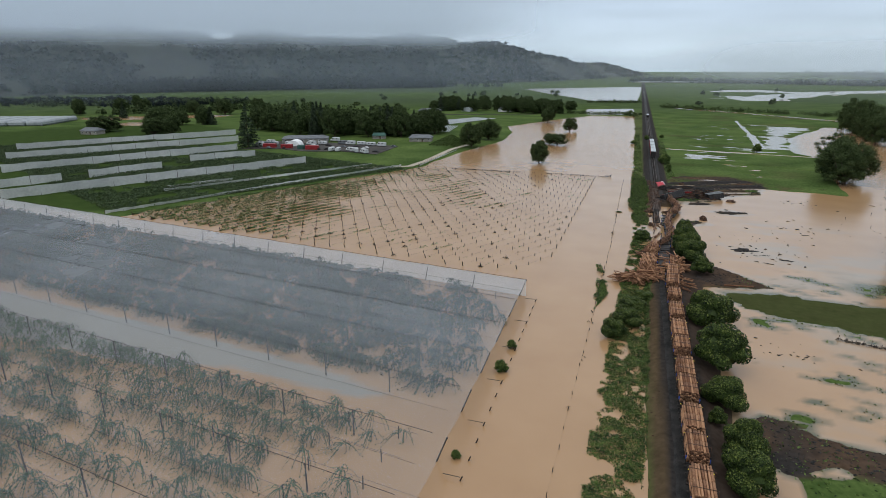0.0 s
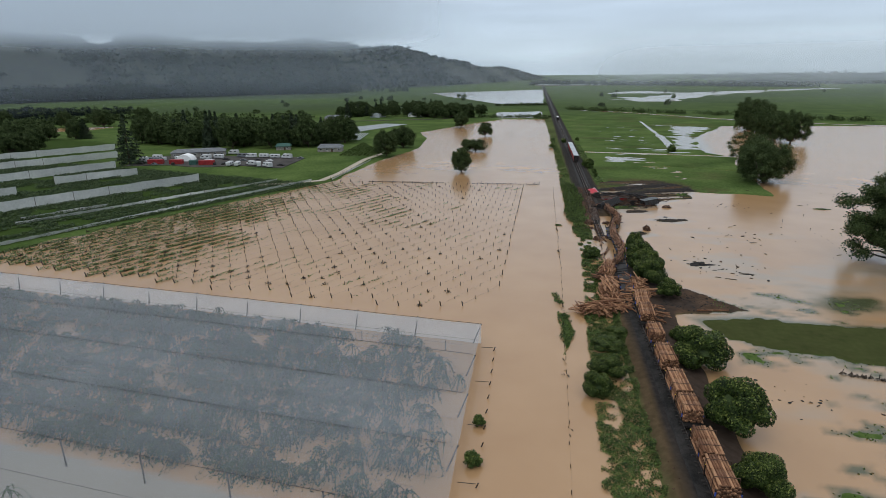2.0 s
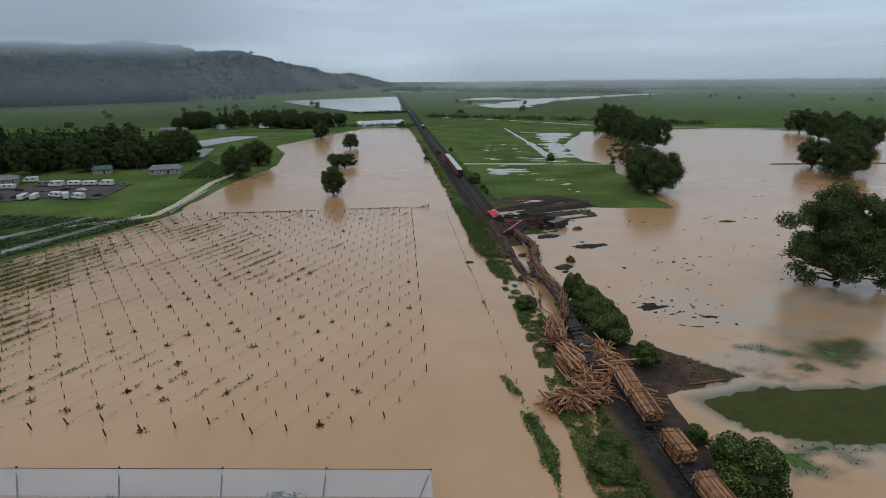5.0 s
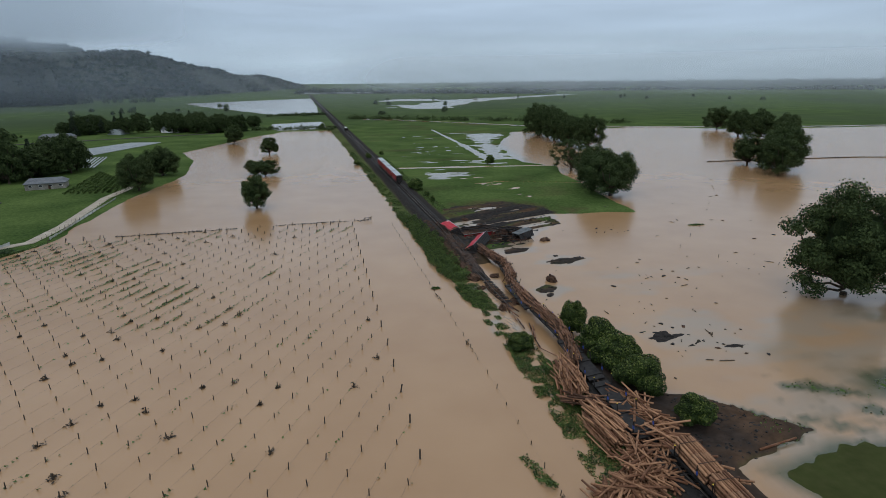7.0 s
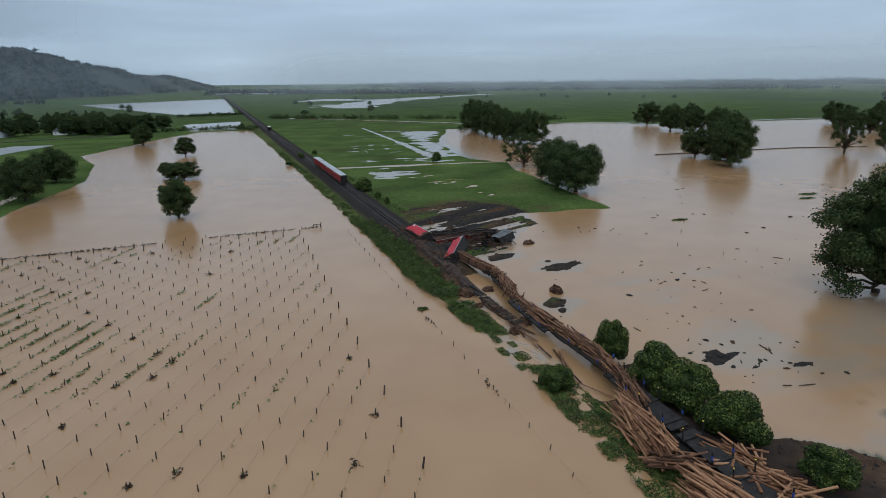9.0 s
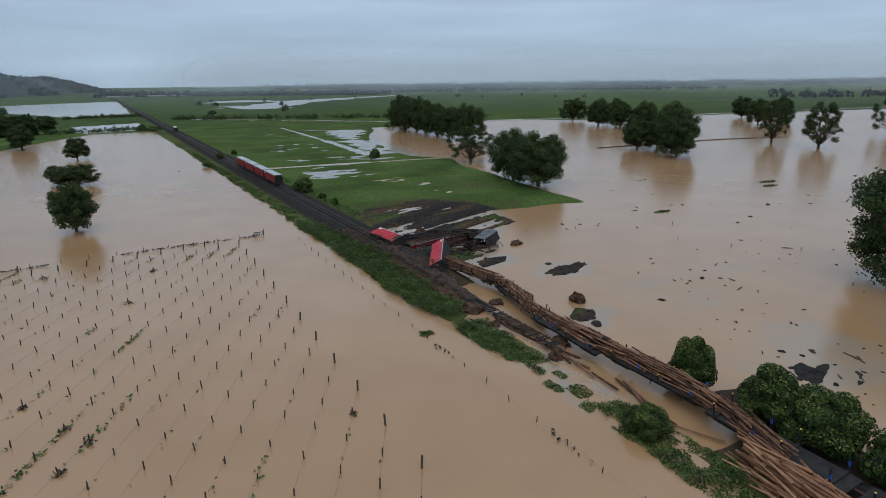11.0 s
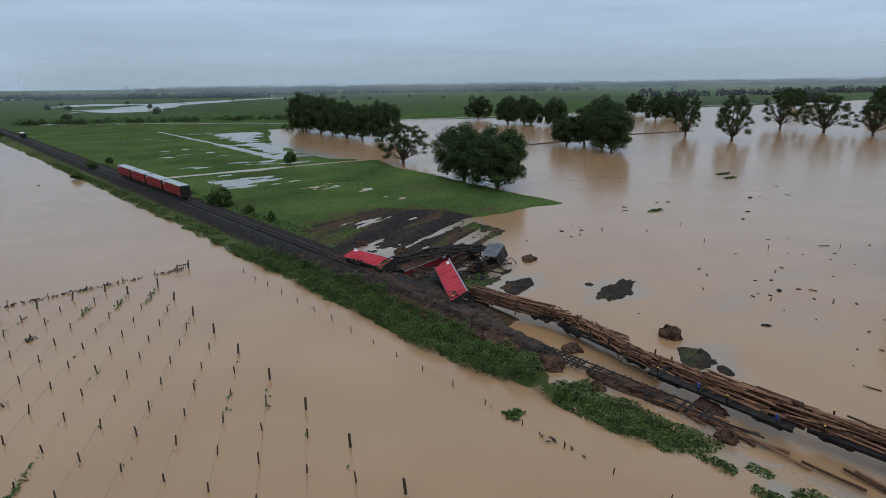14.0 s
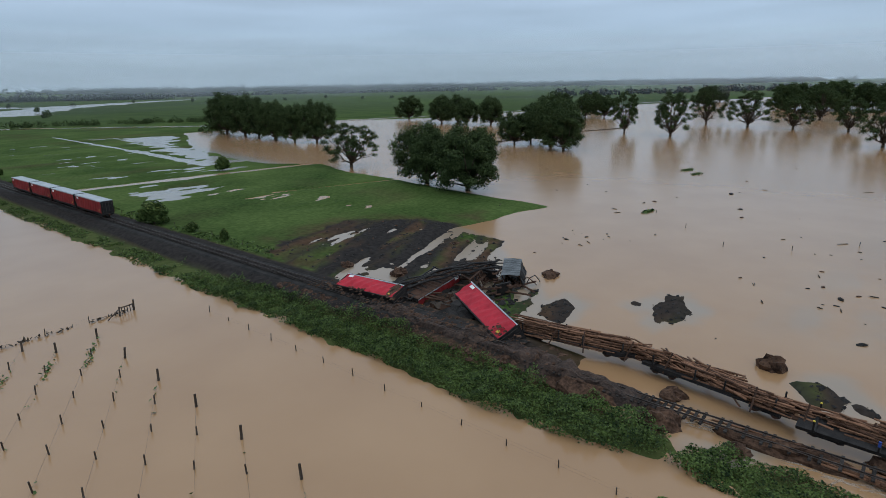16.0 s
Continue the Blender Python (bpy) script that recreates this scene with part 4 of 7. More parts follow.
# shelter trees round the houses and yard
con_a = conifer("conifer", put(-241, 298), 5, 27, 16, "tall dark pointed conifer beside an orchard", "shelter trees")
con_b = conifer("conifer", put(-190, 398), 6, 21, 11, "dark conifer in a shelter belt", "shelter trees")
rnd = random.Random(4)
for k in range(44):
    t = k / 43
    x, y = -305 + 150 * t + rnd.uniform(-6, 6), 404 - 24 * math.sin(t * 3.1) + rnd.uniform(-12, 22)
    src = con_b if rnd.random() < 0.18 else tree_f
    o = copy_thing(src, put(x, y, None, rnd.uniform(0, 360), rnd.uniform(0.75, 1.0), rnd.uniform(0.8, 1.15)))
    tagged(o, "dark shelter-belt tree behind the caravan yard", group="shelter trees")
for k in range(64):
    zone = (0, 1, 2, 3, 1, 0)[k % 6]
    if zone == 0:
        x, y = rnd.uniform(-250, -170), rnd.uniform(640, 720)
    elif zone == 1:
        x, y = rnd.uniform(-165, -88), rnd.uniform(640, 700)
    elif zone == 2:
        x, y = rnd.uniform(-420, -345), rnd.uniform(325, 415)
    else:
        x, y = rnd.uniform(-660, -410), rnd.uniform(440, 560)
    o = copy_thing(rnd.choice((tree_f, tree_f, tree_f, con_b)), put(x, y, None, rnd.uniform(0, 360), rnd.uniform(0.7, 1.05), rnd.uniform(0.6, 0.95)))
    tagged(o, "dark garden tree near farm buildings", group="farm trees")
small = dense_bush("shrub", put(60, 383), 31, 6, 5.5, "small round dark green tree in wet pasture", "leaf_mid", 1500, 0.32, category="tree")
for x, y, w, h in ((7.2, 318, 1.2, 1.0), (9.2, 305, 0.5, 0.4), (9, 292, 0.35, 0.5), (-3, 420, 0.7, 0.6), (-11, 402, 0.8, 0.45), (7, 440, 0.6, 0.5), (-21.4, 90, 0.34, 0.3), (-21.2, 81.5, 0.45, 0.36), (-21.3, 58, 0.25, 0.2), (-24, 690, 0.8, 0.7), (20, 800, 0.9, 0.8)):
    tagged(copy_thing(small, put(x, y, None, x * 40, w, h)), "dark shrub at the edge of the hail net" if x < -15 and y < 100 else "dark shrub beside the railway bank")
bush_a = dense_bush("bush", put(13, 113, None, 0), 41, 10.5, 7.4, "rounded glossy green tree beside the log train", "leaf_bush", 17000, 0.20, "trees beside the train", "tree")
bush_b = dense_bush("bush", put(13, 94, None, 0), 43, 9.6, 8.6, "domed green tree with pale yellow-green top leaves", "leaf_bush", 15000, 0.20, "trees beside the train", "tree")
for src, x, y, turn, w, h, lab in ((bush_a, 12.6, 82, 90, 0.66, 0.72, ""), (bush_b, 13.9, 70.6, 140, 0.66, 0.65, ""), (bush_a, 13.2, 64, 30, 0.68, 0.78, ""),
                                   (bush_a, 10.5, 173.5, 200, 0.55, 0.92, ""), (bush_b, 10.5, 164, 250, 0.84, 0.8, ""), (bush_a, 11.5, 159.5, 150, 0.85, 0.85, ""), (bush_a, 11.2, 152, 60, 0.78, 0.85, ""),
                                   (bush_b, 13.4, 142.5, 300, 0.62, 0.55, ""), (bush_a, 11.6, 122, 300, 0.34, 0.36, ""), (bush_b, 11.0, 76, 300, 0.3, 0.34, ""),
                                   (bush_a, -4.6, 101, 10, 0.5, 0.55, "l"), (bush_a, -2.4, 107.5, 100, 0.62, 0.5, "l"), (bush_a, -0.8, 170, 220, 0.5, 0.42, "l"), (bush_a, -1.5, 117, 220, 0.6, 0.3, "l"), (bush_a, 0.6, 122, 20, 0.5, 0.28, "l")):
    o = copy_thing(src, put(x, y, None, turn, w, h))
    if lab:
        tagged(o, "low dark green bush on the weedy railway bank", "bush", "bushes on the bank")


def scatter(poly, n, seed, fade=1.0, gap=None):
    """Points inside an outline, thinned towards its rim; gap: patch size of the holes."""
    rnd = np.random.RandomState(seed)
    q = np.array(poly, float)
    x, y = rnd.uniform(q[:, 0].min(), q[:, 0].max(), n), rnd.uniform(q[:, 1].min(), q[:, 1].max(), n)
    d = inside(x, y, poly) + 0.9 * fbm(x, y, 4, seed)
    ok = d > fade * rnd.rand(n)
    if gap:
        ok &= fbm(x, y, gap, seed + 5, 3) > -0.12 - 0.25 * rnd.rand(n)
    x, y = x[ok], y[ok]
    return x, y, np.maximum(0, level(x, y))


def weeds(name, polys, per_m2, seed, high, size, label, gap=None, material="weed"):
    b = Build()
    for k, poly in enumerate(polys):
        q = np.array(poly, float)
        n = int((np.ptp(q[:, 0])) * (np.ptp(q[:, 1])) * per_m2)
        x, y, z = scatter(poly, n, seed + k, 0.4, gap)
        r = np.random.RandomState(seed + 50 + k)
        lump = np.clip(0.5 + 1.5 * fbm(x, y, 2.0, seed + 9, 2), 0.05, 1.5) * high
        p = np.stack([x, y, z + lump * r.rand(len(x)) ** 0.7], -1)
        b.leaves(p, np.tile([0, 0, 0.8], (len(x), 1)), size, seed + k, 0, 1.5)
    return solid(name, b, M[material], label, "weeds", "stuff")


weeds("bank_weeds", [[(-5.6, 52), (-5.4, 100), (-5, 130), (-4, 160), (-3.2, 177), (2, 176), (2.2, 150), (2.0, 52)]], 120, 201, 0.5, 0.15, "lush green weeds on the drowned railway bank", 2.6)
weeds("bank_weeds", [[(-4.8, 203.5), (-6.8, 215), (-6.8, 245), (-7.6, 285), (-2, 285), (0.2, 240), (1.0, 208), (-1, 203.5)], ], 120, 211, 1.25, 0.15, "lush green weeds along the railway bank", 14)
weeds("bank_weeds", [strip_isle, [(-4.8, 199), (-4.2, 204), (0, 203), (0.5, 199)]], 110, 216, 0.8, 0.14, "lush green weed island in the flood", 14)
weeds("bank_weeds", [[(-7.3, 285), (-9.4, 360), (-12, 460), (-8.5, 460), (-5, 360), (-2.6, 285)]], 22, 221, 0.45, 0.22, "patchy green weeds along the far bank", 4)
weeds("floating_weeds", [isle_a, isle_b], 70, 231, 0.6, 0.17, "strip of green weeds standing in flood water")
def blob(x, y, rx, ry, turn=0.0):
    a = [k * math.pi / 5 for k in range(10)]
    c, s = math.cos(math.radians(turn)), math.sin(math.radians(turn))
    return [(x + c * rx * math.cos(k) - s * ry * math.sin(k), y + s * rx * math.cos(k) + c * ry * math.sin(k)) for k in a]


weeds("floating_weeds", [blob(-2.2, 186.5, 1.0, 2.2), blob(-0.6, 183.2, 0.7, 1.1), blob(-3.0, 181.5, 0.8, 1.6), blob(-1.0, 179.2, 1.3, 1.6), blob(-3.4, 190, 0.6, 1.2), blob(0.2, 187.5, 0.5, 0.9)], 90, 241, 0.3, 0.17, "torn mats of green weed in brown current")
weeds("field_weeds", [[(8, 275), (5, 330), (4, 420), (8, 420), (10, 330), (12, 280)]], 4, 251, 0.5, 0.34, "rough weeds along the pasture fence", 4)

# ---------------------------------------------------------------- railway
track = thing("railway_track", Matrix(), "single railway track on dark wet ballast", "railway track", kind="structure")


def ballast_run(y0, y1):
    b = Build()
    ys = np.arange(y0, y1 + 0.1, 2.0 if y0 < 300 else 4.0)
    r = np.random.RandomState(7)
    prof = [(-2.5, 0.95), (-1.75, 1.30), (-0.6, 1.36), (0.6, 1.36), (1.75, 1.30), (2.5, 0.95)]
    pts = np.array([[rail_x(y) + px + r.normal(0, 0.05), y, pz + r.normal(0, 0.025)] for y in ys for px, pz in prof])
    k = len(prof)
    b.add(pts, [(i * k + j, i * k + j + 1, (i + 1) * k + j + 1, (i + 1) * k + j) for i in range(len(ys) - 1) for j in range(k - 1)])
    part("ballast", b, M["ballast"], track)


ballast_run(-60, 155)
ballast_run(222, 1400)


def track_height(y):
    """Sleeper level: the track hangs down through the washed-out gap."""
    s = float(ramp(y, 170, 186) * (1 - ramp(y, 212, 226)))
    return 1.42 - 0.75 * s


def track_line(y):
    """The track's line, pushed sideways beside the wreck."""
    s = float(ramp(y, 160, 190) * (1 - ramp(y, 222, 250)))
    return float(rail_x(y)) - 1.2 * s


for side, ys in [(s_, y_) for s_ in (-0.534, 0.534) for y_ in (np.arange(-60, 141, 6.0), np.concatenate([np.arange(187 + s_ * 5, 260, 2.0), np.arange(260, 1500, 12.0)]))]:
    b = Build()
    prof = [(-0.07, 0), (-0.02, 0.03), (-0.035, 0.12), (-0.035, 0.16), (0.035, 0.16), (0.035, 0.12), (0.02, 0.03), (0.07, 0)]
    pts = [[track_line(y) + side + px, y, track_height(y) + 0.1 + pz] for y in ys for px, pz in prof]
    k = len(prof)
    b.add(pts, [(i * k + j, i * k + (j + 1) % k, (i + 1) * k + (j + 1) % k, (i + 1) * k + j) for i in range(len(ys) - 1) for j in range(k)])
    part("rail", b, M["rail"], track, "worn steel rail")
sleeper_mesh = Build().box((0, 0, 0), (2.1, 0.24, 0.18), cut=0.02).mesh("sleeper", [M["sleeper"]])
rest = Build()
for y in np.arange(-40, 620, 0.66):
    if 140 < y < 188 or (y < 203 and int(y * 3) % 5 < 2):
        continue
    if 184 <= y <= 330:
        o = part("sleeper", sleeper_mesh, None, track)
        o.matrix_basis = pose(track_line(y), y, track_height(y) + 0.02, 0, 0, random.uniform(-1.5, 1.5))
    else:
        rest.box((track_line(y), y, track_height(y) + 0.02), (2.1, 0.24, 0.18), cut=0.02)
tagged(part("sleepers", rest, M["sleeper"], track), kind="stuff")

# ---------------------------------------------------------------- log wagons
def bogie_build():
    b = Build()
    b.box((0, 0, 0.46), (1.9, 1.9, 0.16)).box((-0.85, 0, 0.5), (0.14, 2.5, 0.26)).box((0.85, 0, 0.5), (0.14, 2.5, 0.26))
    return b


def make_wheel():
    b = Build()
    for s in (-0.534, 0.534):
        b.tube((s - 0.06, 0, 0), (s + 0.06, 0, 0), 0.42, 0.42, 16).tube((s * 0.9 - 0.015, 0, 0), (s * 0.9 + 0.015, 0, 0), 0.46, 0.46, 16)
    b.tube((-0.62, 0, 0), (0.62, 0, 0), 0.07, 0.07, 8)
    return b.mesh("wheelset", [M["rust"]], False)


wheel_mesh, bogie_mesh = make_wheel(), bogie_build().mesh("bogie", [M["iron"]])


def underframe(root, long, material="iron"):
    """Girders, cross members, bogies and buffers of a flat wagon; the rail is at z 0."""
    b = Build()
    for s in (-1.05, 1.05):
        b.box((s, 0, 0.84), (0.16, long, 0.30))
    b.box((0, 0, 0.82), (0.34, long, 0.24))
    for k in range(9):
        b.box((0, -long / 2 + 0.15 + k * (long - 0.3) / 8, 0.86), (2.3, 0.16, 0.2))
    part("underframe", b, M[material], root)
    for s in (-1, 1):
        bg = part("bogie", bogie_mesh, None, root)
        bg.matrix_basis = pose(0, s * (long / 2 - 2.1), 0)
        for d in (-0.85, 0.85):
            part("wheelset", wheel_mesh, None, bg).matrix_basis = pose(0, d, 0.44)
        part("coupler", Build().box((0, 0, 0), (0.22, 0.6, 0.24)), M["rust"], root).matrix_basis = pose(0, s * (long / 2 + 0.25), 0.78)


def log_wagon(m, label, group, long=13.6, tall=2.2, bare=False):
    root = thing("log_wagon", m, label, "rail wagon", group)
    underframe(root, long)
    part("deck", Build().box((0, 0, 1.0), (2.4, long, 0.07)), M["iron"], root)
    stake = Build().box((0, 0, tall / 2), (0.12, 0.14, tall), cut=0.02).mesh("stake", [M["iron"]])
    tip = Build().box((0, 0, tall + 0.02), (0.13, 0.15, 0.1), cut=0.02).mesh("tip", [M["yellow"]])
    strap = Build().box((0, 0, 0.9), (0.15, 0.2, 0.5), cut=0.02).mesh("strap", [M["blue"]])
    for k in range(4):
        y = (-0.41, -0.1, 0.1, 0.41)[k] * long
        part("bolster", Build().box((0, y, 1.1), (2.7, 0.3, 0.16)), M["iron"], root)
        for s in (-1.34, 1.34):
            o = part("stake", stake, None, root, "black steel side stake")
            o.matrix_basis = pose(s, y, 1.0)
            if bare:
                continue
            if k % 2:
                part("tip", tip, None, o, "yellow painted tip")
            else:
                part("strap", strap, None, o, "blue tie-down strap")
    return root


def log_mesh(k, long, r, wet):
    rnd = np.random.RandomState(k)
    b = Build()
    bend = rnd.normal(0, 0.03, 2)
    mid = np.array([bend[0], 0, bend[1]])
    a, c = np.array([0, -long / 2, 0]), np.array([0, long / 2, 0])
    b.tube(a, mid, r * 1.06, r, 8, 0, 1).tube(mid, c, r, r * 0.9, 8, 0, 1)
    return b.mesh("log", [M["log_wet" if wet else "log"], M["log_end"]], True)


LOGS = [log_mesh(k, 5.9, 0.13 + 0.012 * k, False) for k in range(6)]
WET = [log_mesh(k + 10, 5.9, 0.125 + 0.013 * k, True) for k in range(6)]
rnd = random.Random(8)


def log_pack(m, label, group="log packs", across=8, rows=7, long=1.0):
    """Logs stacked crosswise in close rows; y runs along them."""
    root = thing("log_pack", m, label, "log stack", group)
    for r in range(rows):
        n = across - (r % 2) - (1 if r == rows - 1 else 0)
        for k in range(n):
            o = part("log", LOGS[rnd.randrange(6)], None, root)
            o.matrix_basis = pose((k - (n - 1) / 2) * 0.325 + rnd.uniform(-0.02, 0.02), rnd.uniform(-0.16, 0.16), 0.16 + r * 0.272, rnd.uniform(-0.3, 0.3), rnd.uniform(0, 360), rnd.uniform(-0.6, 0.6)) @ Matrix.Diagonal((1, long * rnd.uniform(0.96, 1.03), 1, 1))
    for s in (-0.28, 0.28):
        b = Build()
        for x in (-across * 0.163 - 0.1, across * 0.163 + 0.1):
            b.box((x, s * 5.9 * long, rows * 0.14), (0.05, 0.12, rows * 0.29))
        b.box((0, s * 5.9 * long, rows * 0.275 + 0.19), (across * 0.327 + 0.2, 0.1, 0.035))
        part("chain", b, M["rust"], root, "rusty load chain")
    return root


RAIL_TOP, DECK = 1.42 + 0.26, 1.42 + 0.26 + 1.18
turn = math.degrees(math.atan(0.022))
for y, packs in ((54.6, ((57.8, 0.96), (51.6, 1.0))), (68.6, ((71.0, 0.98), (65.2, 0.74))), (82.1, ((85.0, 0.92), (79.3, 0.9))), (97.0, ((99.3, 1.08), (93.3, 0.74))), (112.0, ((116.8, 0.76), (108.0, 1.04)))):
    log_wagon(pose(float(rail_x(y)) + 0.2, y, RAIL_TOP, 0, 0, turn), "black flat wagon with side stakes carrying pine logs", "standing log wagons", 13.2, 1.5)
    for py, long in packs:
        log_pack(pose(float(rail_x(py)) + 0.2, py, DECK, 0, 0, turn), "neat stack of cut pine logs on a wagon", "log packs", 8, 7, long)
log_wagon(pose(6.3, 129.4, RAIL_TOP - 0.1, 0, -2, -1), "black log wagon pushed askew by the pile-up", "standing log wagons", 13.2, 1.5)
log_pack(pose(6.4, 126.3, DECK - 0.1, 0, -3, -2), "shifted stack of cut pine logs", "log packs", 8, 6, 1.0)
log_pack(pose(6.6, 132.6, DECK - 0.1, 2, -3, -3), "shifted stack of cut pine logs", "log packs", 8, 6, 1.05)
for x, y, z, ry, rz in ((5.0, 146.2, 1.15, -7, -2), (5.7, 160.6, 1.1, -8, -3), (6.8, 175.2, 0.9, -6, 1), (6.3, 189.6, 0.7, -8, -2), (8.6, 203.6, 0.3, 8, -8), (8.8, 218.2, 0.5, 6, 9)):
    log_wagon(pose(x, y, z, 0, ry, rz), "derailed black log wagon with yellow-tipped stakes" if y < 195 else "derailed black log wagon buried under muddy logs", "derailed log wagons", 13.6, 1.7 if y < 165 else 1.1, y > 195)


def heap(label, line, half, count, base, layers, turn, spread, pitch, stock, seed, drop=0.0, thick=0.8, long=1.0):
    """A heap of logs laid along a line, in layers that narrow upwards."""
    r = random.Random(seed)
    root = thing("log_heap", Matrix(), label, "log heap", "spilled log heaps")
    pts = np.array(line, float)
    run = np.concatenate([[0], np.cumsum(np.hypot(*np.diff(pts, axis=0).T))])
    for k in range(count):
        lay = int(layers * (k / count) ** 1.25)
        s = r.random() * run[-1]
        x, y = np.interp(s, run, pts[:, 0]), np.interp(s, run, pts[:, 1])
        e = 1.0
        head = math.degrees(math.atan2(-(np.interp(s + e, run, pts[:, 0]) - np.interp(s - e, run, pts[:, 0])), np.interp(s + e, run, pts[:, 1]) - np.interp(s - e, run, pts[:, 1]) + 1e-6)) if len(line) > 2 else 0
        w = half * (1 - 0.55 * lay / max(1, layers))
        o = part("log", stock[r.randrange(6)], None, root)
        o.matrix_basis = pose(x + r.uniform(-w, w), y, base + 0.14 + lay * 0.27 * thick / 0.8 + r.uniform(-0.05, 0.05) - drop * s / run[-1], r.gauss(0, pitch), r.uniform(0, 360), head + turn + r.gauss(0, spread)) @ Matrix.Diagonal((thick, r.uniform(0.7, 1.14) * long, thick, 1))
    return root


heap("heap of spilled pine logs lying crosswise on the bank", [(-5.0, 132.3), (3.0, 133.2)], 1.8, 130, 0.25, 6, 0, 62, 6, LOGS, 1)
heap("heap of spilled pine logs lying crosswise on the bank", [(-1.5, 131), (3.2, 138.5)], 2.4, 90, 0.5, 8, 0, 45, 8, LOGS, 2)
heap("slumped row of spilled logs beside a derailed wagon", [(0.9, 141), (1.6, 146)], 2.2, 140, 0.35, 9, 7, 6, 3, LOGS, 3)
heap("slumped row of spilled logs beside a derailed wagon", [(1.4, 152), (2.9, 160.5)], 2.1, 170, 0.35, 9, -12, 7, 3, LOGS, 4)
heap("dark crushed logs across the spill", [(1.2, 149), (2.0, 150.2)], 1.8, 24, 0.9, 5, 62, 10, 4, WET, 5)
heap("tangled heap of spilled logs beside a tree", [(6.4, 137), (7.6, 149)], 2.1, 150, 0.5, 8, 15, 40, 8, LOGS, 6)
heap("loose logs thrown beside the stack", [(8.0, 127), (8.8, 136)], 1.2, 26, 0.5, 4, 35, 25, 6, LOGS, 7)
heap("long heap of muddy logs over derailed wagons", [(4.6, 160), (6.5, 166), (7.3, 174), (6.7, 182), (6.8, 190)], 1.2, 330, 1.75, 7, 0, 5, 2.5, WET, 8, 0.1, 0.60, 0.8)
heap("long heap of muddy logs over derailed wagons", [(6.8, 190), (7.4, 199), (9.2, 206)], 1.0, 190, 1.5, 6, 0, 6, 3, WET, 9, 0.2, 0.54, 0.66)
heap("broken muddy logs bristling from the pile", [(9.0, 202), (10.0, 209), (9.8, 213)], 1.25, 190, 1.0, 8, -8, 13, 8, WET, 10, 0.0, 0.52, 0.58)
heap("muddy logs still stacked on a tilted wagon", [(9.7, 213), (8.4, 220), (8.0, 224)], 1.15, 260, 1.2, 9, 0, 3.0, 1.2, WET, 11, 0.0, 0.52, 0.66)
r = random.Random(19)
for k in range(15):
    y = 163 + 4.1 * k + r.uniform(-0.6, 0.6)
    x = float(np.interp(y, [163, 168, 175, 183, 191, 200, 209, 222], [6, 7.1, 7.3, 6.8, 6.9, 7.7, 10, 8.2])) + r.uniform(-1.2, -0.4)
    b = Build().box((0, 0, 0), (0.12, 0.14, 2.3), cut=0.03)
    solid("stake", b, M["rust"], "bent brown side stake leaning on the log pile", "stake", "", "bent stakes", m=pose(x, y, 2.0, r.uniform(-14, 14), r.uniform(18, 48), r.uniform(-20, 20)))
heap("loose muddy logs in the washed-out track bed", [(2.6, 166), (3.4, 180), (3.4, 200), (4.4, 212)], 0.7, 22, 0.2, 1, 0, 9, 2, WET, 12)
heap("single log washed onto the mud", [(21, 136.4), (21.2, 136.6)], 0.1, 1, 0.3, 1, -80, 1, 0, LOGS, 13)


# ---------------------------------------------------------------- curtain wagons and the wreck
def corrugated(wide, long, z, waves, deep=0.04):
    """A pressed roof sheet, thick at the rim, with ribs across it."""
    n = waves * 4 + 1
    y = np.linspace(-long / 2, long / 2, n)
    zz = z + deep * np.clip(np.sin(np.arange(n) * np.pi / 2) * 1.4, -1, 1)
    top = [(sx * wide / 2, yy, h) for yy, h in zip(y, zz) for sx in (-1, 1)]
    low = [(x, yy, h - 0.07) for x, yy, h in top]
    m = 2 * n
    f = [(2 * k, 2 * k + 1, 2 * k + 3, 2 * k + 2) for k in range(n - 1)] + [(m + 2 * k + 2, m + 2 * k + 3, m + 2 * k + 1, m + 2 * k) for k in range(n - 1)]
    f += [(2 * k + 2, m + 2 * k + 2, m + 2 * k, 2 * k) for k in range(n - 1)] + [(2 * k + 1, m + 2 * k + 1, m + 2 * k + 3, 2 * k + 3) for k in range(n - 1)]
    f += [(0, m, m + 1, 1), (m - 2, m - 1, 2 * m - 1, 2 * m - 2)]
    return Build().add(top + low, f)


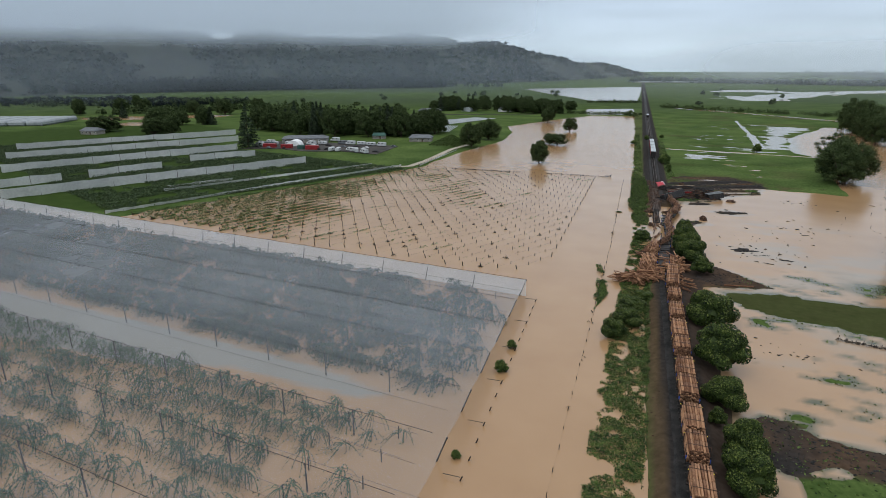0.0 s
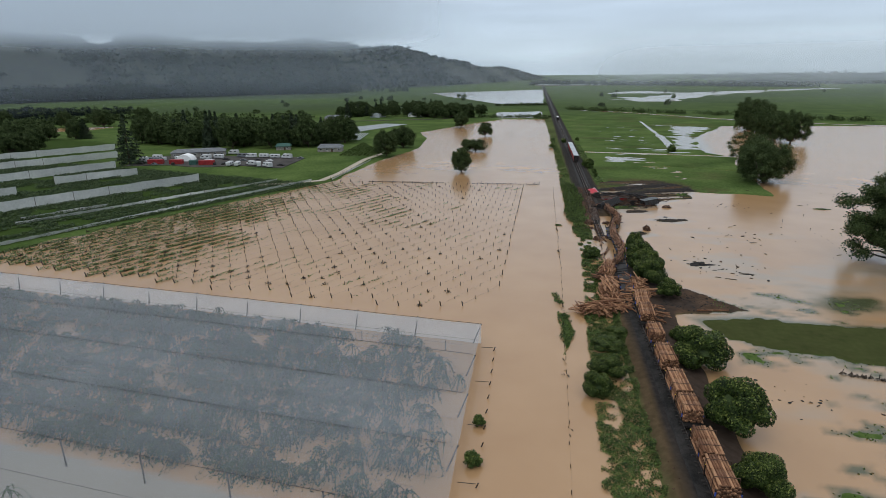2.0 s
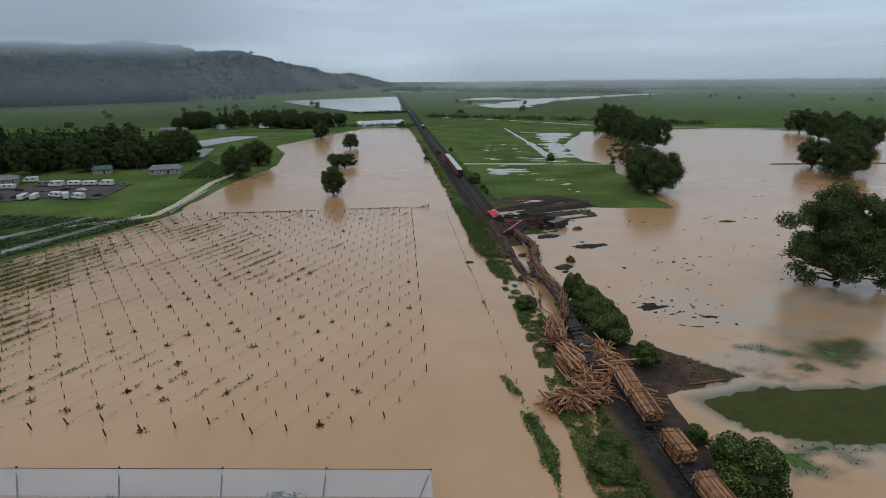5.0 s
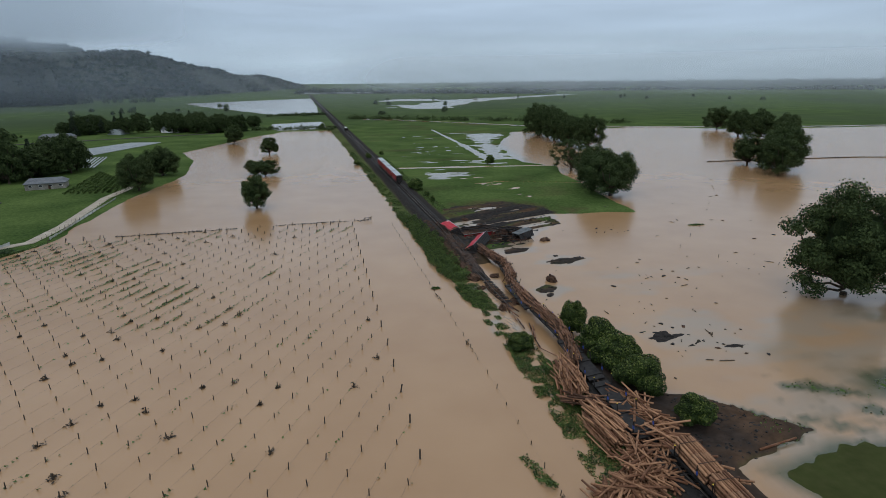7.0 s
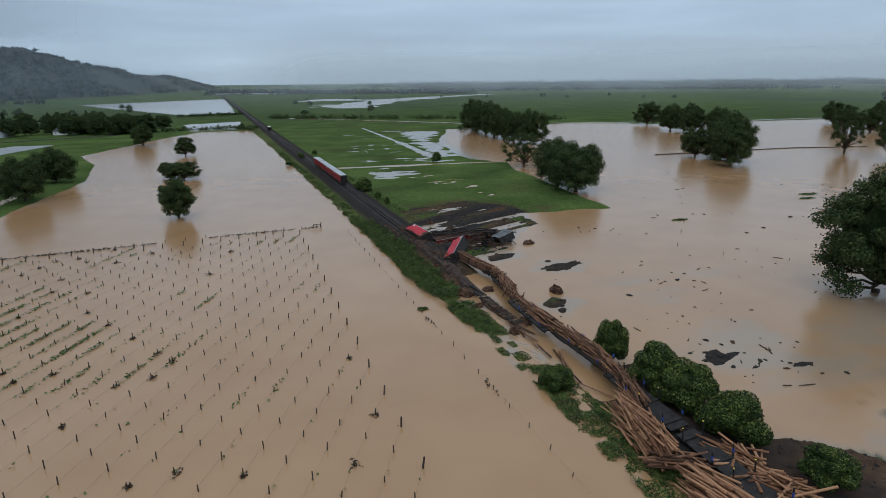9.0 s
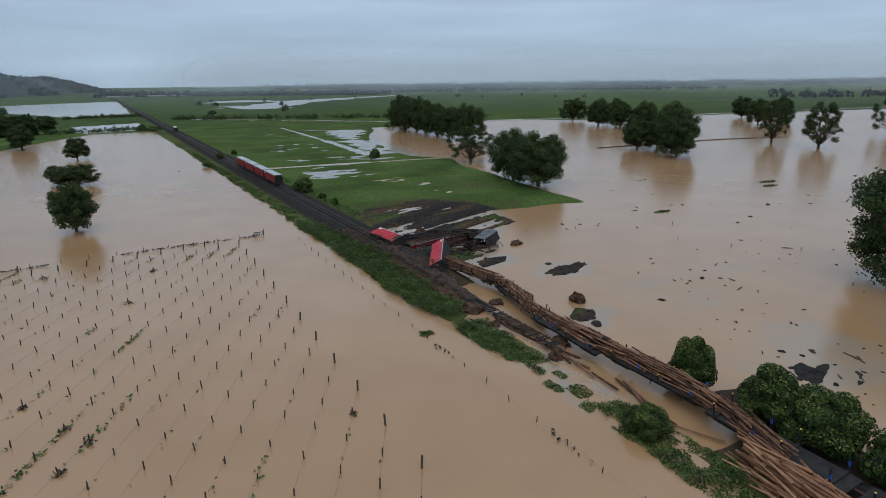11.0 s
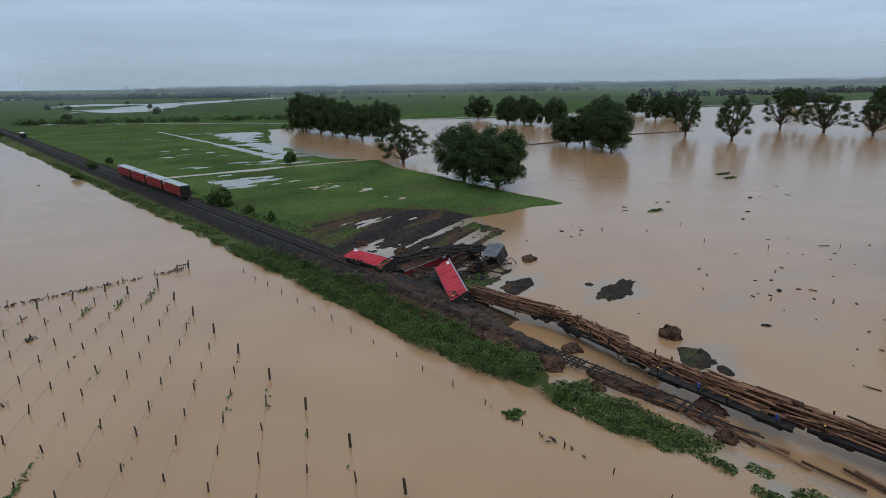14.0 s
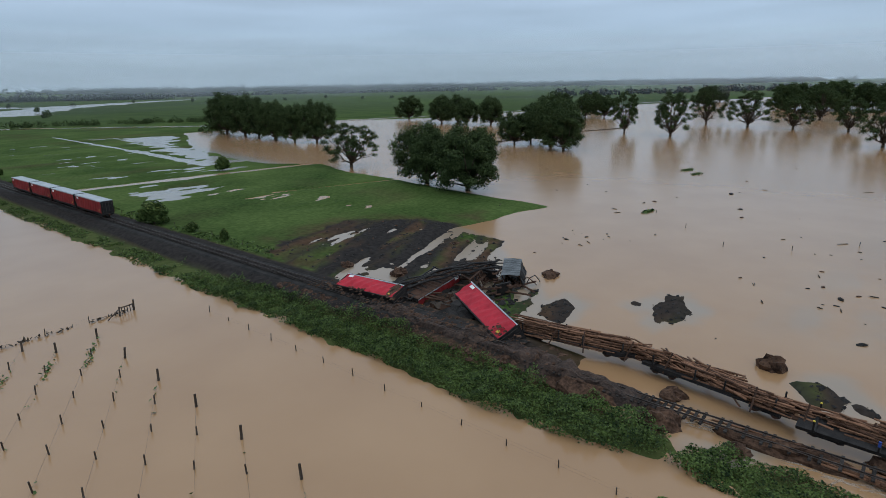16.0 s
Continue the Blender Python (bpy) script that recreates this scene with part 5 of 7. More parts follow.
def curtain_body(root, long, z0=1.0, high=2.9, red="red", roof="grey_roof", bow=0.0):
    """Curtain-sided box: frame, tarpaulin sides with folds, roof and doors."""
    w = 2.5
    fl = Build().box((0, 0, z0 + 0.08), (w, long, 0.16))
    part("floor", fl, M["iron"], root)
    for s in (-1, 1):
        b = Build()
        nx, nz = 34, 7
        yy, zz = np.meshgrid(np.linspace(-long / 2 + 0.1, long / 2 - 0.1, nx), np.linspace(z0 + 0.12, z0 + high - 0.14, nz))
        xx = s * (w / 2 - 0.02 + 0.06 * np.sin(yy * 4.6 + zz * 2.6) * np.sin((zz - z0) / high * 3.14) + 0.15 * fbm(yy + zz * 1.3, zz, 1.5, 5) + bow * np.sin((zz - z0) / high * 3.14) * np.cos(yy / long * 3.14))
        i = np.arange(nx * nz).reshape(nz, nx)
        q = np.stack([i[:-1, :-1], i[:-1, 1:], i[1:, 1:], i[1:, :-1]], -1).reshape(-1, 4)
        b.add(np.stack([xx, yy, zz], -1), (q if s > 0 else q[:, ::-1]).tolist())
        part("curtain", b, M[red], root, "red tarpaulin curtain side", True)
        part("top_rail", Build().box((s * (w / 2 - 0.03), 0, z0 + high - 0.08), (0.12, long, 0.16)), M["grey_roof"], root)
        mark = Build().box((s * (w / 2 + 0.045), long * 0.40, z0 + high * 0.82), (0.02, long * 0.08, 0.42), cut=0.004)
        part("mark", mark, M["white"], root, "white rectangular marking")
        part("notice", Build().box((s * (w / 2 + 0.045), -long * 0.42, z0 + high * 0.25), (0.02, 0.5, 0.4), cut=0.004), M["yellow"], root, "small yellow notice")
    rb = corrugated(w, long, z0 + high + 0.06, 12)
    part("roof", rb, M[roof], root, "grey ribbed metal roof")
    for s in (-1, 1):
        e = Build().box((0, s * (long / 2 - 0.04), z0 + high / 2), (w, 0.1, high))
        end = part("end_door", e, M["iron"], root, "dark end door")
        g = Build()
        for x in (-0.95, -0.32, 0.32, 0.95):
            g.tube((x, s * (long / 2 + 0.04), z0 + 0.2), (x, s * (long / 2 + 0.04), z0 + high - 0.2), 0.03, 0.03, 6)
        part("lock_bar", g, M["rail"], end)


for k in range(4):
    y = 334.0 + 15.4 * k
    root = thing("curtain_wagon", pose(float(rail_x(y)), y, RAIL_TOP, 0, 0, math.degrees(0.022)), "red curtain-sided wagon with grey roof on rails", "rail wagon", "standing curtain wagons")
    underframe(root, 14.6)
    curtain_body(root, 14.4, 1.0, 2.75, "red_dull")
far_wagon = thing("hopper_wagon", pose(float(rail_x(612)), 612, RAIL_TOP, 0, 0, 1.2), "dark rail wagon with a pale top far along the line", "rail wagon")
underframe(far_wagon, 12)
part("body", Build().box((0, 0, 2.0), (2.5, 11.6, 2.0), cut=0.2), M["iron"], far_wagon)
part("cover", Build().box((0, 0, 3.05), (2.2, 9, 0.14)), M["white"], far_wagon, "pale cover")

wreck_a = thing("curtain_container", pose(8.7, 229.8, 1.35, 3, 60, -29), "overturned red curtain-sided container on dark silt", "container", "wrecked containers")
curtain_body(wreck_a, 14.2, -1.4, 2.9, "red", "iron")
wreck_b = thing("curtain_container", pose(4.9, 246.6, 1.55, -3, 72, 2), "red container on its side, half sunk in mud", "container", "wrecked containers")
curtain_body(wreck_b, 10.2, -1.3, 2.9, "red", "iron", 0.1)
stain = Build()
for s_ in (-1,):
    stain.lump((-1.27, -4.3, 0.2), (0.10, 1.5, 2.6), 91, 0.3, 7, 10)
part("mud_smear", stain, M["earth"], wreck_b, "brown mud smeared over the tarpaulin")
wreck_c = thing("flat_wagon", pose(19.6, 239.2, 1.2, 3, 66, -72), "overturned wagon underframe with bogies in the wreck", "rail wagon", "wrecked wagons")
underframe(wreck_c, 9, "rust")
wreck_d = thing("flat_wagon", pose(12.5, 244.2, 0.7, -3, 20, -72), "crushed dark wagon lying across the silt", "rail wagon", "wrecked wagons")
underframe(wreck_d, 14, "iron")
wreck_e = thing("container", pose(12.8, 242.4, -0.1, 2, 8, -82), "crushed red container beneath bent girders", "container", "wrecked containers")
curtain_body(wreck_e, 11, 0, 1.8, "red_dull", "rust")
girders = thing("girder_bundle", Matrix(), "bundle of long bent dark wagon girders", "girders")
r = random.Random(5)
for k in range(7):
    run = []
    for n in range(9):
        t = n / 8
        run.append((7.5 + 16.5 * t, 244.6 - 4.0 * t - 0.55 * k * (0.4 + 0.6 * t), 1.9 + 0.8 * math.sin(t * 2.6 + 0.2) + r.uniform(-0.22, 0.22) + (0.5 if k % 2 else 0)))
    part("girder", Build().rod(run, 0.10 if k % 3 else 0.17), M["iron" if k % 4 else "rust"], girders)
for k in range(13):
    t = 0.04 + 0.92 * k / 12
    x, y, z = 7.5 + 16.5 * t, 244.6 - 4.0 * t, 1.95 + 0.7 * math.sin(t * 2.6 + 0.2)
    part("cross_member", Build().tube((x, y + 0.3, z), (x + r.uniform(-0.8, 0.8), y - 4.2 + 1.6 * (1 - t), z + r.uniform(-0.5, 0.5)), 0.09, 0.09, 5), M["iron"], girders)
def crumpled(wide, long, seed, deep=0.22, nx=9, ny=17):
    """A bent metal sheet with two faces and folds."""
    u, v = np.meshgrid(np.linspace(-wide / 2, wide / 2, nx), np.linspace(-long / 2, long / 2, ny))
    z = deep * fbm(u, v, 1.6, seed, 3) + 0.04 * np.sin(v * 9)
    k = np.arange(u.size).reshape(u.shape)
    q = np.stack([k[:-1, :-1], k[:-1, 1:], k[1:, 1:], k[1:, :-1]], -1).reshape(-1, 4)
    n = u.size
    rim = list(k[0]) + list(k[1:, -1]) + list(k[-1, -2::-1]) + list(k[-2:0:-1, 0])
    edge = [(rim[a], rim[(a + 1) % len(rim)], rim[(a + 1) % len(rim)] + n, rim[a] + n) for a in range(len(rim))]
    return Build().add(np.vstack([np.stack([u, v, z], -1).reshape(-1, 3), np.stack([u, v, z - 0.05], -1).reshape(-1, 3)]), q.tolist() + (q[:, ::-1] + n).tolist() + [e[::-1] for e in edge])


wreck_f = thing("grey_container", pose(24.6, 236.0, 0.1, 6, -14, -62), "grey container torn open at the flood edge", "container", "wrecked containers")
part("roof", crumpled(2.7, 6.2, 71, 0.16), M["grey_dark"], wreck_f, "bent grey sheet roof").matrix_basis = pose(0, 0, 2.35, 0, 16, 0)
part("flap", crumpled(2.0, 5.4, 72, 0.3), M["grey_dark"], wreck_f, "torn grey side sheet").matrix_basis = pose(-1.55, -0.5, 1.35, 0, -62, 4)
part("side", crumpled(1.9, 6.0, 73, 0.3), M["iron"], wreck_f, "buckled dark side wall").matrix_basis = pose(1.35, 0, 1.0, 0, 80, 0)
part("floor", Build().box((0, 0, 0.2), (2.4, 6.0, 0.22)), M["rust"], wreck_f)
for x in (-1.15, 1.15):
    for y in (-2.9, -1.0, 1.0, 2.9):
        part("post", Build().tube((x, y, 0.2), (x * 1.05, y + 0.15, 2.2 - 0.25 * x), 0.07, 0.06, 6), M["rust"], wreck_f)
for k in range(9):
    a, x, y = 0.7 * k, 21.5 + 0.35 * k, 239.5 - 0.7 * k
    b = Build().rod([(0, 0, 0), (0.5, 0.2, 0.9), (1.2, -0.3, 1.3 + 0.1 * (k % 3)), (1.9, 0.1, 0.7), (2.3, 0.5, 0.1)], 0.07)
    solid("bent_pipe", b, M["rust" if k % 2 else "iron"], "twisted dark pipe torn from a wagon", "pipe", "", "wreck pipes", m=pose(x, y, ground_z(x, y), 0, 0, 57 * a))
r = random.Random(21)
for k in range(14):
    x, y = r.uniform(7.5, 12), r.uniform(235.5, 238.2)
    s = r.uniform(0.6, 1.15)
    o = thing("crate", pose(x, y, ground_z(x, y) + 0.1, r.uniform(-20, 20), r.uniform(-20, 20), r.uniform(0, 180)), "mud-stained reddish crate thrown from a container", "crate", "spilled crates")
    cb = Build().box((0, 0, s * 0.4), (s, s * 0.9, s * 0.8), cut=0.03)
    part("box", cb, M["rust"], o)
    part("lid", Build().box((0, 0, s * 0.82), (s * 1.05, s * 0.95, 0.06)), M["post"], o)
for k in range(24):
    x, y = r.uniform(9, 25), r.uniform(233, 244)
    b = Build()
    a = r.uniform(-0.4, 0.4) + (1.4 if k % 2 else 0.1)
    L = r.uniform(2, 4.5)
    z = ground_z(x, y) + 0.5
    b.box((0, 0, 0), (0.16, L * 2, 0.22)).box((0.06, 0, 0.11), (0.3, L * 2, 0.03))
    solid("steel_beam", b, M["rust"], "bent rusty steel beam in the wreckage", "beam", "", "wreck beams", m=pose(x, y, z, r.uniform(-12, 12), r.uniform(0, 90), math.degrees(a)))
for x, y, z, ry, rz in ((20.5, 238, 1.4, 70, 20), (18.0, 233.5, 1.0, 80, 70), (9.5, 243.0, 1.3, 65, 100)):
    o = thing("bogie", pose(x, y, z, 0, ry, rz), "loose wheel bogie torn from a wagon", "bogie", "loose bogies")
    part("frame", bogie_mesh, None, o)
    for d in (-0.85, 0.85):
        part("wheelset", wheel_mesh, None, o).matrix_basis = pose(0, d, 0.44)


# torn earth of the bank
def earth_block(x, y, sx, sy, sz, turn, seed, label="torn block of brown bank earth", material="earth", z=-0.2):
    b = Build()
    b.lump((0, 0, 0), (sx, sy, sz * 2), seed, 0.28, 8, 14, 0, -0.3)
    solid("earth_block", b, M[material], label, "earth", "", "torn bank blocks", m=pose(x, y, z, 0, 0, turn))


for k, (x, y, sx, sy, sz, turn, zz) in enumerate(((1.3, 214, 2.6, 7.5, 1.3, 4, -0.1), (1.0, 206, 3.0, 4.0, 1.3, 30, -0.1), (3.2, 196.5, 2.4, 10.5, 1.1, 6, -0.1), (0.4, 206.2, 2.2, 2.6, 0.8, 0, -0.1), (1.6, 186.8, 1.6, 1.9, 1.1, 0, 0),
                                                  (18, 200.4, 2.3, 2.8, 1.5, 10, -0.1), (6.3, 206.5, 2.4, 2.4, 0.8, 0, -0.1), (5.5, 190, 2, 3.5, 0.8, 0, -0.1), (1.2, 223, 2.0, 9, 1.0, 3, 0), (0.6, 236, 1.6, 9, 0.7, 2, 0.2), (16, 252, 3.0, 2.4, 0.9, 0, 0.2),
                                                  (13.5, 262, 2.4, 2.0, 0.7, 0, 0.2), (26, 262, 2.2, 1.5, 0.6, 0, 0.1), (30, 233, 3.6, 2.5, 0.9, 30, -0.1), (34, 256, 2, 1.4, 0.5, 0, 0.1), (1.0, 199.6, 2.0, 2.0, 0.6, 0, -0.1))):
    earth_block(x, y, sx, sy, sz, turn, 300 + k, "torn block of brown bank earth in the flood" if k < 9 else "lump of dark earth dropped by the flood", "earth", zz)

# mud and rubble heaped over the rails beside the wreck
by, bs = np.meshgrid(np.arange(206, 258.1, 0.35), np.linspace(-1, 1, 27), indexing="ij")
cover = ramp(by, 206, 212) * (1 - ramp(by, 246, 257))
bx = rail_x(by) - 0.9 + bs * (1.75 + 0.8 * fbm(by, bs * 3, 5, 881, 2)) + 0.25 * fbm(by, bs * 6, 1.2, 887, 2)
crag = 1 - 2 * np.abs(fbm(bx * 1.6, by * 0.7, 1.6, 885, 4))
bz = -0.25 + (1.7 * cover + 0.25) * ramp(1 - np.abs(bs), 0, 0.5) * (0.80 + 0.45 * fbm(bx, by, 3.4, 883, 3)) + (0.34 * crag + 0.30 * fbm(bx, by, 0.8, 889, 3)) * cover
i = np.arange(bx.size).reshape(bx.shape)
solid("mud_bank", Build().add(np.stack([bx, by, bz], -1), np.stack([i[:-1, :-1], i[:-1, 1:], i[1:, 1:], i[1:, :-1]], -1).reshape(-1, 4)[:, ::-1].tolist()), M["bank_mud"], "dark brown mud and rubble heaped over the rails", "mud bank")
earth_block(8.6, 234.2, 8.0, 6.0, 1.25, 20, 388, "smooth mound of black silt between containers", "ballast", 0.3)
fr = np.random.RandomState(44)
foam = Build()
for k in range(90):
    t = fr.rand()
    x, y = np.interp(t, [0, 0.5, 1], [3.6, 2.6, 0.4]) + fr.normal(0, 0.8), 206 - 32 * t + fr.normal(0, 1.2)
    L, w = 0.5 + 1.3 * fr.rand() ** 2, 0.05 + 0.09 * fr.rand()
    a = 1.9 + fr.normal(0, 0.35)
    d, n_ = np.array([math.cos(a), math.sin(a)]), np.array([-math.sin(a), math.cos(a)])
    rim = [np.array([x, y]) + d * L * math.cos(q_) + n_ * w * math.sin(q_) * (1 + 0.6 * fr.rand()) for q_ in np.linspace(0, 6.28, 9)[:-1]]
    foam.add([(p[0], p[1], 0.012) for p in rim] + [(x, y, 0.05)], [(j, (j + 1) % 8, 8) for j in range(8)])
M["foam"] = mat("muddy_foam", (0.38, 0.30, 0.22), (0.56, 0.48, 0.40), 0.6, 0.5, alpha=0.42)
solid("foam", foam, M["foam"], "streaks of muddy foam on fast flood water", "foam", "stuff")
# grass tips standing out of the shallow flood
gx0, gy0 = np.random.RandomState(15).uniform(14, 74, 9000), np.random.RandomState(16).uniform(60, 158, 9000)
gh = level(gx0, gy0)
ok = (inside(gx0, gy0, wet_right) > 0) & (gh > -0.13) & (inside(gx0, gy0, green_bar) < 0)
tips = np.stack([gx0, gy0, np.maximum(0.03, gh + 0.05)], -1)[ok]
solid("grass_tips", Build().leaves(tips, np.tile([0, 0, 0.7], (len(tips), 1)), 0.2, 17, 0, 2.0), M["weed"], "grass tips standing out of shallow flood water", "grass", "stuff")

# broken stones and clods too many to count
def rubble(label, poly, n, seed, low, high, material, z=0.0):
    b = Build()
    r = np.random.RandomState(seed)
    x, y, zz = scatter(poly, n, seed, 1.5)
    ok = level(x, y) > -0.06
    for px, py, pz, s in zip(x[ok], y[ok], zz[ok], low + (high - low) * r.rand(len(x)) ** 3):
        d = r.normal(0, 1, (6, 3)) * 0.18 + np.array([(1, 0, 0), (-1, 0, 0), (0, 1, 0), (0, -1, 0), (0, 0, 0.7), (0, 0, -0.4)])
        b.add(d * s * 0.5 * np.array([1 + 0.6 * r.rand(), 1, 0.8]) + [px, py, pz + z], [(0, 2, 4), (2, 1, 4), (1, 3, 4), (3, 0, 4), (2, 0, 5), (1, 2, 5), (3, 1, 5), (0, 3, 5)])
    if b.n:
        solid("rubble", b, M[material], label, "rubble", "stuff")


rubble("stones and clods on the mud over the rails", [(0.4, 210), (-0.6, 255), (4.4, 255), (5.6, 210)], 900, 41, 0.15, 0.7, "earth", 1.35)
rubble("dark gravel and clods strewn over silt", silt_fan, 1900, 1, 0.12, 0.8, "ballast")
rubble("dark twisted scrap and clods in the wreck", [(6, 233), (9, 243), (20, 244), (28, 236), (24, 230), (14, 231)], 420, 31, 0.4, 1.5, "ballast", 0.1)
rubble("brown clods strewn over silt", silt_fan, 230, 2, 0.2, 1.2, "earth")
rubble("broken earth and stones of the torn bank", [(-0.6, 203), (-0.8, 262), (3.2, 262), (3.4, 203)], 1500, 3, 0.15, 0.9, "earth")
rubble("dark ballast spilled along the bank", [(-0.4, 205), (-1.2, 330), (1.4, 330), (3.0, 205)], 1600, 4, 0.12, 0.5, "ballast")
rubble("dark gravel on a mud spit", mud_bank, 700, 5, 0.12, 0.6, "ballast")
rubble("dark gravel on mud", near_mud, 900, 6, 0.12, 0.55, "ballast")
for k, poly in enumerate((spit_a, spit_b, spit_c, spit_d)):
    rubble("dark gravel on a silt spit", poly, 260, 10 + k, 0.12, 0.8, "ballast")
rubble("litter of bark and stones beside the track", [(1.4, 52), (1.2, 126), (3.6, 126), (4.2, 52)], 500, 20, 0.1, 0.35, "earth", 0.02)

# ---------------------------------------------------------------- vineyard
ROW = Vector((0.464, 0.886, 0))
row_turn = math.degrees(math.atan2(-ROW.x, ROW.y))
vineyard = [(-23, 138), (-23, 267.5), (-111, 266), (-170, 139.5), (-82, 131.6), (-32, 128.6)]
post_meshes = []
for k in range(4):
    b = Build()
    lean = random.Random(k).uniform(-0.1, 0.1), random.Random(k + 9).uniform(-0.08, 0.08)
    b.tube((0, 0, -0.8), (lean[0], lean[1], 0.98), 0.078, 0.066, 7)
    post_meshes.append(b.mesh("post", [M["post"]]))
r = random.Random(33)
for k in range(-8, 30):
    sx, sy = -23.2, 200.4 + 8 * k
    s = np.arange(0, 300) * 4.85
    px, py = sx - s * ROW.x, sy - s * ROW.y
    ok = inside(px, py, vineyard) > -0.6
    px, py = px[ok], py[ok]
    if len(px) < 2:
        continue
    root = thing("vineyard_row", Matrix(), "row of drowned vineyard posts with wires and vines", "vineyard row", "vineyard rows")
    for n, (x, y) in enumerate(zip(px, py)):
        o = part("post", post_meshes[r.randrange(4)], None, root)
        end = n in (0, len(px) - 1)
        o.matrix_basis = pose(x + r.uniform(-0.12, 0.12), y + r.uniform(-0.12, 0.12), 0, (14 if n else -14) if end else r.uniform(-4, 4), r.uniform(-4, 4), row_turn) @ Matrix.Diagonal((1.7 if end else 1, 1.7 if end else 1, 1.25 if end else r.uniform(0.7, 1.1), 1))
    w = Build()
    for n in range(len(px) - 1):
        w.tube((px[n], py[n], 0.4), (px[n + 1], py[n + 1], 0.4), 0.009, 0.009, 3)
    tagged(part("wire", w, M["wire"], root, "thin rusty trellis wire"), kind="stuff")
    # vine shoots: thick towards the old west side, mere drift on the posts elsewhere
    L = math.hypot(px[-1] - px[0], py[-1] - py[0])
    q = np.random.RandomState(k + 60)
    n = int(L * 60)
    t = q.rand(n)
    x, y = px[0] + (px[-1] - px[0]) * t, py[0] + (py[-1] - py[0]) * t
    west = ramp(-x, 88, 128) * 0.9 * (0.55 + 0.45 * ramp(-y, -235, -200)) + 0.10 * ramp(-x, 28, 80) + 0.2 * ramp(-y, -190, -135) * ramp(-x, 50, 100)
    keep = q.rand(n) < np.clip(west + 0.6 * fbm(x, y, 13, 401, 3) - 0.22 + 0.04 * ramp(-x, 35, 70), 0.004, 1) * (0.35 + 0.65 * (fbm(x, y, 2.2, 411) > -0.15))
    x, y = x[keep], y[keep]
    p = np.stack([x + q.normal(0, 0.22, len(x)), y + q.normal(0, 0.22, len(x)), 0.03 + 0.75 * q.rand(len(x)) ** 1.4 * (0.4 + 0.6 * ramp(-x, 60, 140))], -1)
    v = Build()
    v.leaves(p, np.tile([0, 0, 0.9], (len(p), 1)), 0.24, k + 500, 0, 1.6)
    if len(p):
        part("vine", v, M["vine"], root, "ragged flooded vine leaves", False)
    dn = q.randint(2, 9)
    for _ in range(dn):
        j = q.randint(0, len(px))
        if q.rand() > ramp(-px[j], 30, 75) + 0.10:
            continue
        db = Build()
        m0 = np.array([px[j], py[j], 0.12])
        db.leaves(m0 + q.normal(0, 1, (22, 3)) * np.array([0.34, 0.34, 0.14]) * q.uniform(0.5, 1.2), np.tile([0, 0, 0.5], (22, 1)), 0.22, j, 0, 2.4)
        tagged(part("flood_wrack", db, M["bark"], root, "brown flood wrack caught on a post"), kind="stuff")


def fence(label, line, step, high, seed, wire=True, wrack=0.0, radius=0.06, net=None):
    root = thing("fence", Matrix(), label, "fence")
    r = random.Random(seed)
    pts = np.array(line, float)
    run = np.concatenate([[0], np.cumsum(np.hypot(*np.diff(pts, axis=0).T))])
    ss = np.arange(0, run[-1], step)
    xy = [(np.interp(s, run, pts[:, 0]), np.interp(s, run, pts[:, 1])) for s in ss]
    me = Build().tube((0, 0, -0.6), (0, 0, high), radius, radius * 0.85, 7).mesh("post", [M["post"]])
    for x, y in xy:
        part("post", me, None, root).matrix_basis = pose(x + r.uniform(-0.1, 0.1), y, ground_z(x, y), r.uniform(-7, 7), r.uniform(-7, 7), 0) @ Matrix.Diagonal((1, 1, r.uniform(0.7, 1.2), 1))
    if wire:
        w = Build()
        for a, c in zip(xy[:-1], xy[1:]):
            za, zc = ground_z(*a), ground_z(*c)
            for z in (0.3, 0.7):
                w.tube((*a, za + z * high), (*c, zc + z * high), 0.003, 0.003, 3)
        part("wire", w, M["wire"], root, "sagging fence wire")
    if wrack:
        q = np.random.RandomState(seed)
        n = int(run[-1] * 30 * wrack)
        s = q.rand(n) * run[-1]
        x, y = np.interp(s, run, pts[:, 0]), np.interp(s, run, pts[:, 1])
        ok = fbm(x, y, 9, seed, 3) > 0.25 - wrack
        p = np.stack([x + q.normal(0, 0.2, n), y + q.normal(0, 0.2, n), 0.05 + 0.25 * q.rand(n)], -1)[ok]
        b = Build().leaves(p, np.tile([0, 0, 0.6], (len(p), 1)), 0.26, seed, 0, 2.5)
        tagged(part("flood_wrack", b, M["bark"], root, "straggling brown flood wrack"), kind="stuff")
    return root


fence("line of drowned fence posts beside the railway", [(-9, 50), (-9, 160), (-9.6, 200), (-10.6, 262)], 4.7, 0.75, 1, True, 0.04)
fence("drowned cross fence hung with flood wrack", [(-112, 267.5), (-66, 268.5), (-44, 270), (-17.5, 270.5)], 5.0, 0.9, 2, True, 0.22)
fence("white-railed lane fence beside the flood", [(-113, 267), (-112.3, 300), (-113.5, 330), (-110.5, 366)], 3.0, 1.3, 3, True)
fence("pasture fence along the railway", [(10, 282), (8.5, 320), (4, 440)], 5.0, 1.0, 4)
fence("broken leaning fence at the green bank", [(35, 113.5), (43, 112), (52, 111.5)], 1.3, 0.9, 5, True, 0.5)
fence("scattered drowned posts in the flood", [(83, 236), (60, 214), (74, 199), (100, 190)], 14.0, 0.9, 6, False)
fence("drowned hedge bank far across the flood", [(180, 361), (230, 358), (274, 354), (319, 340)], 8.0, 0.6, 7, False, 1.0)
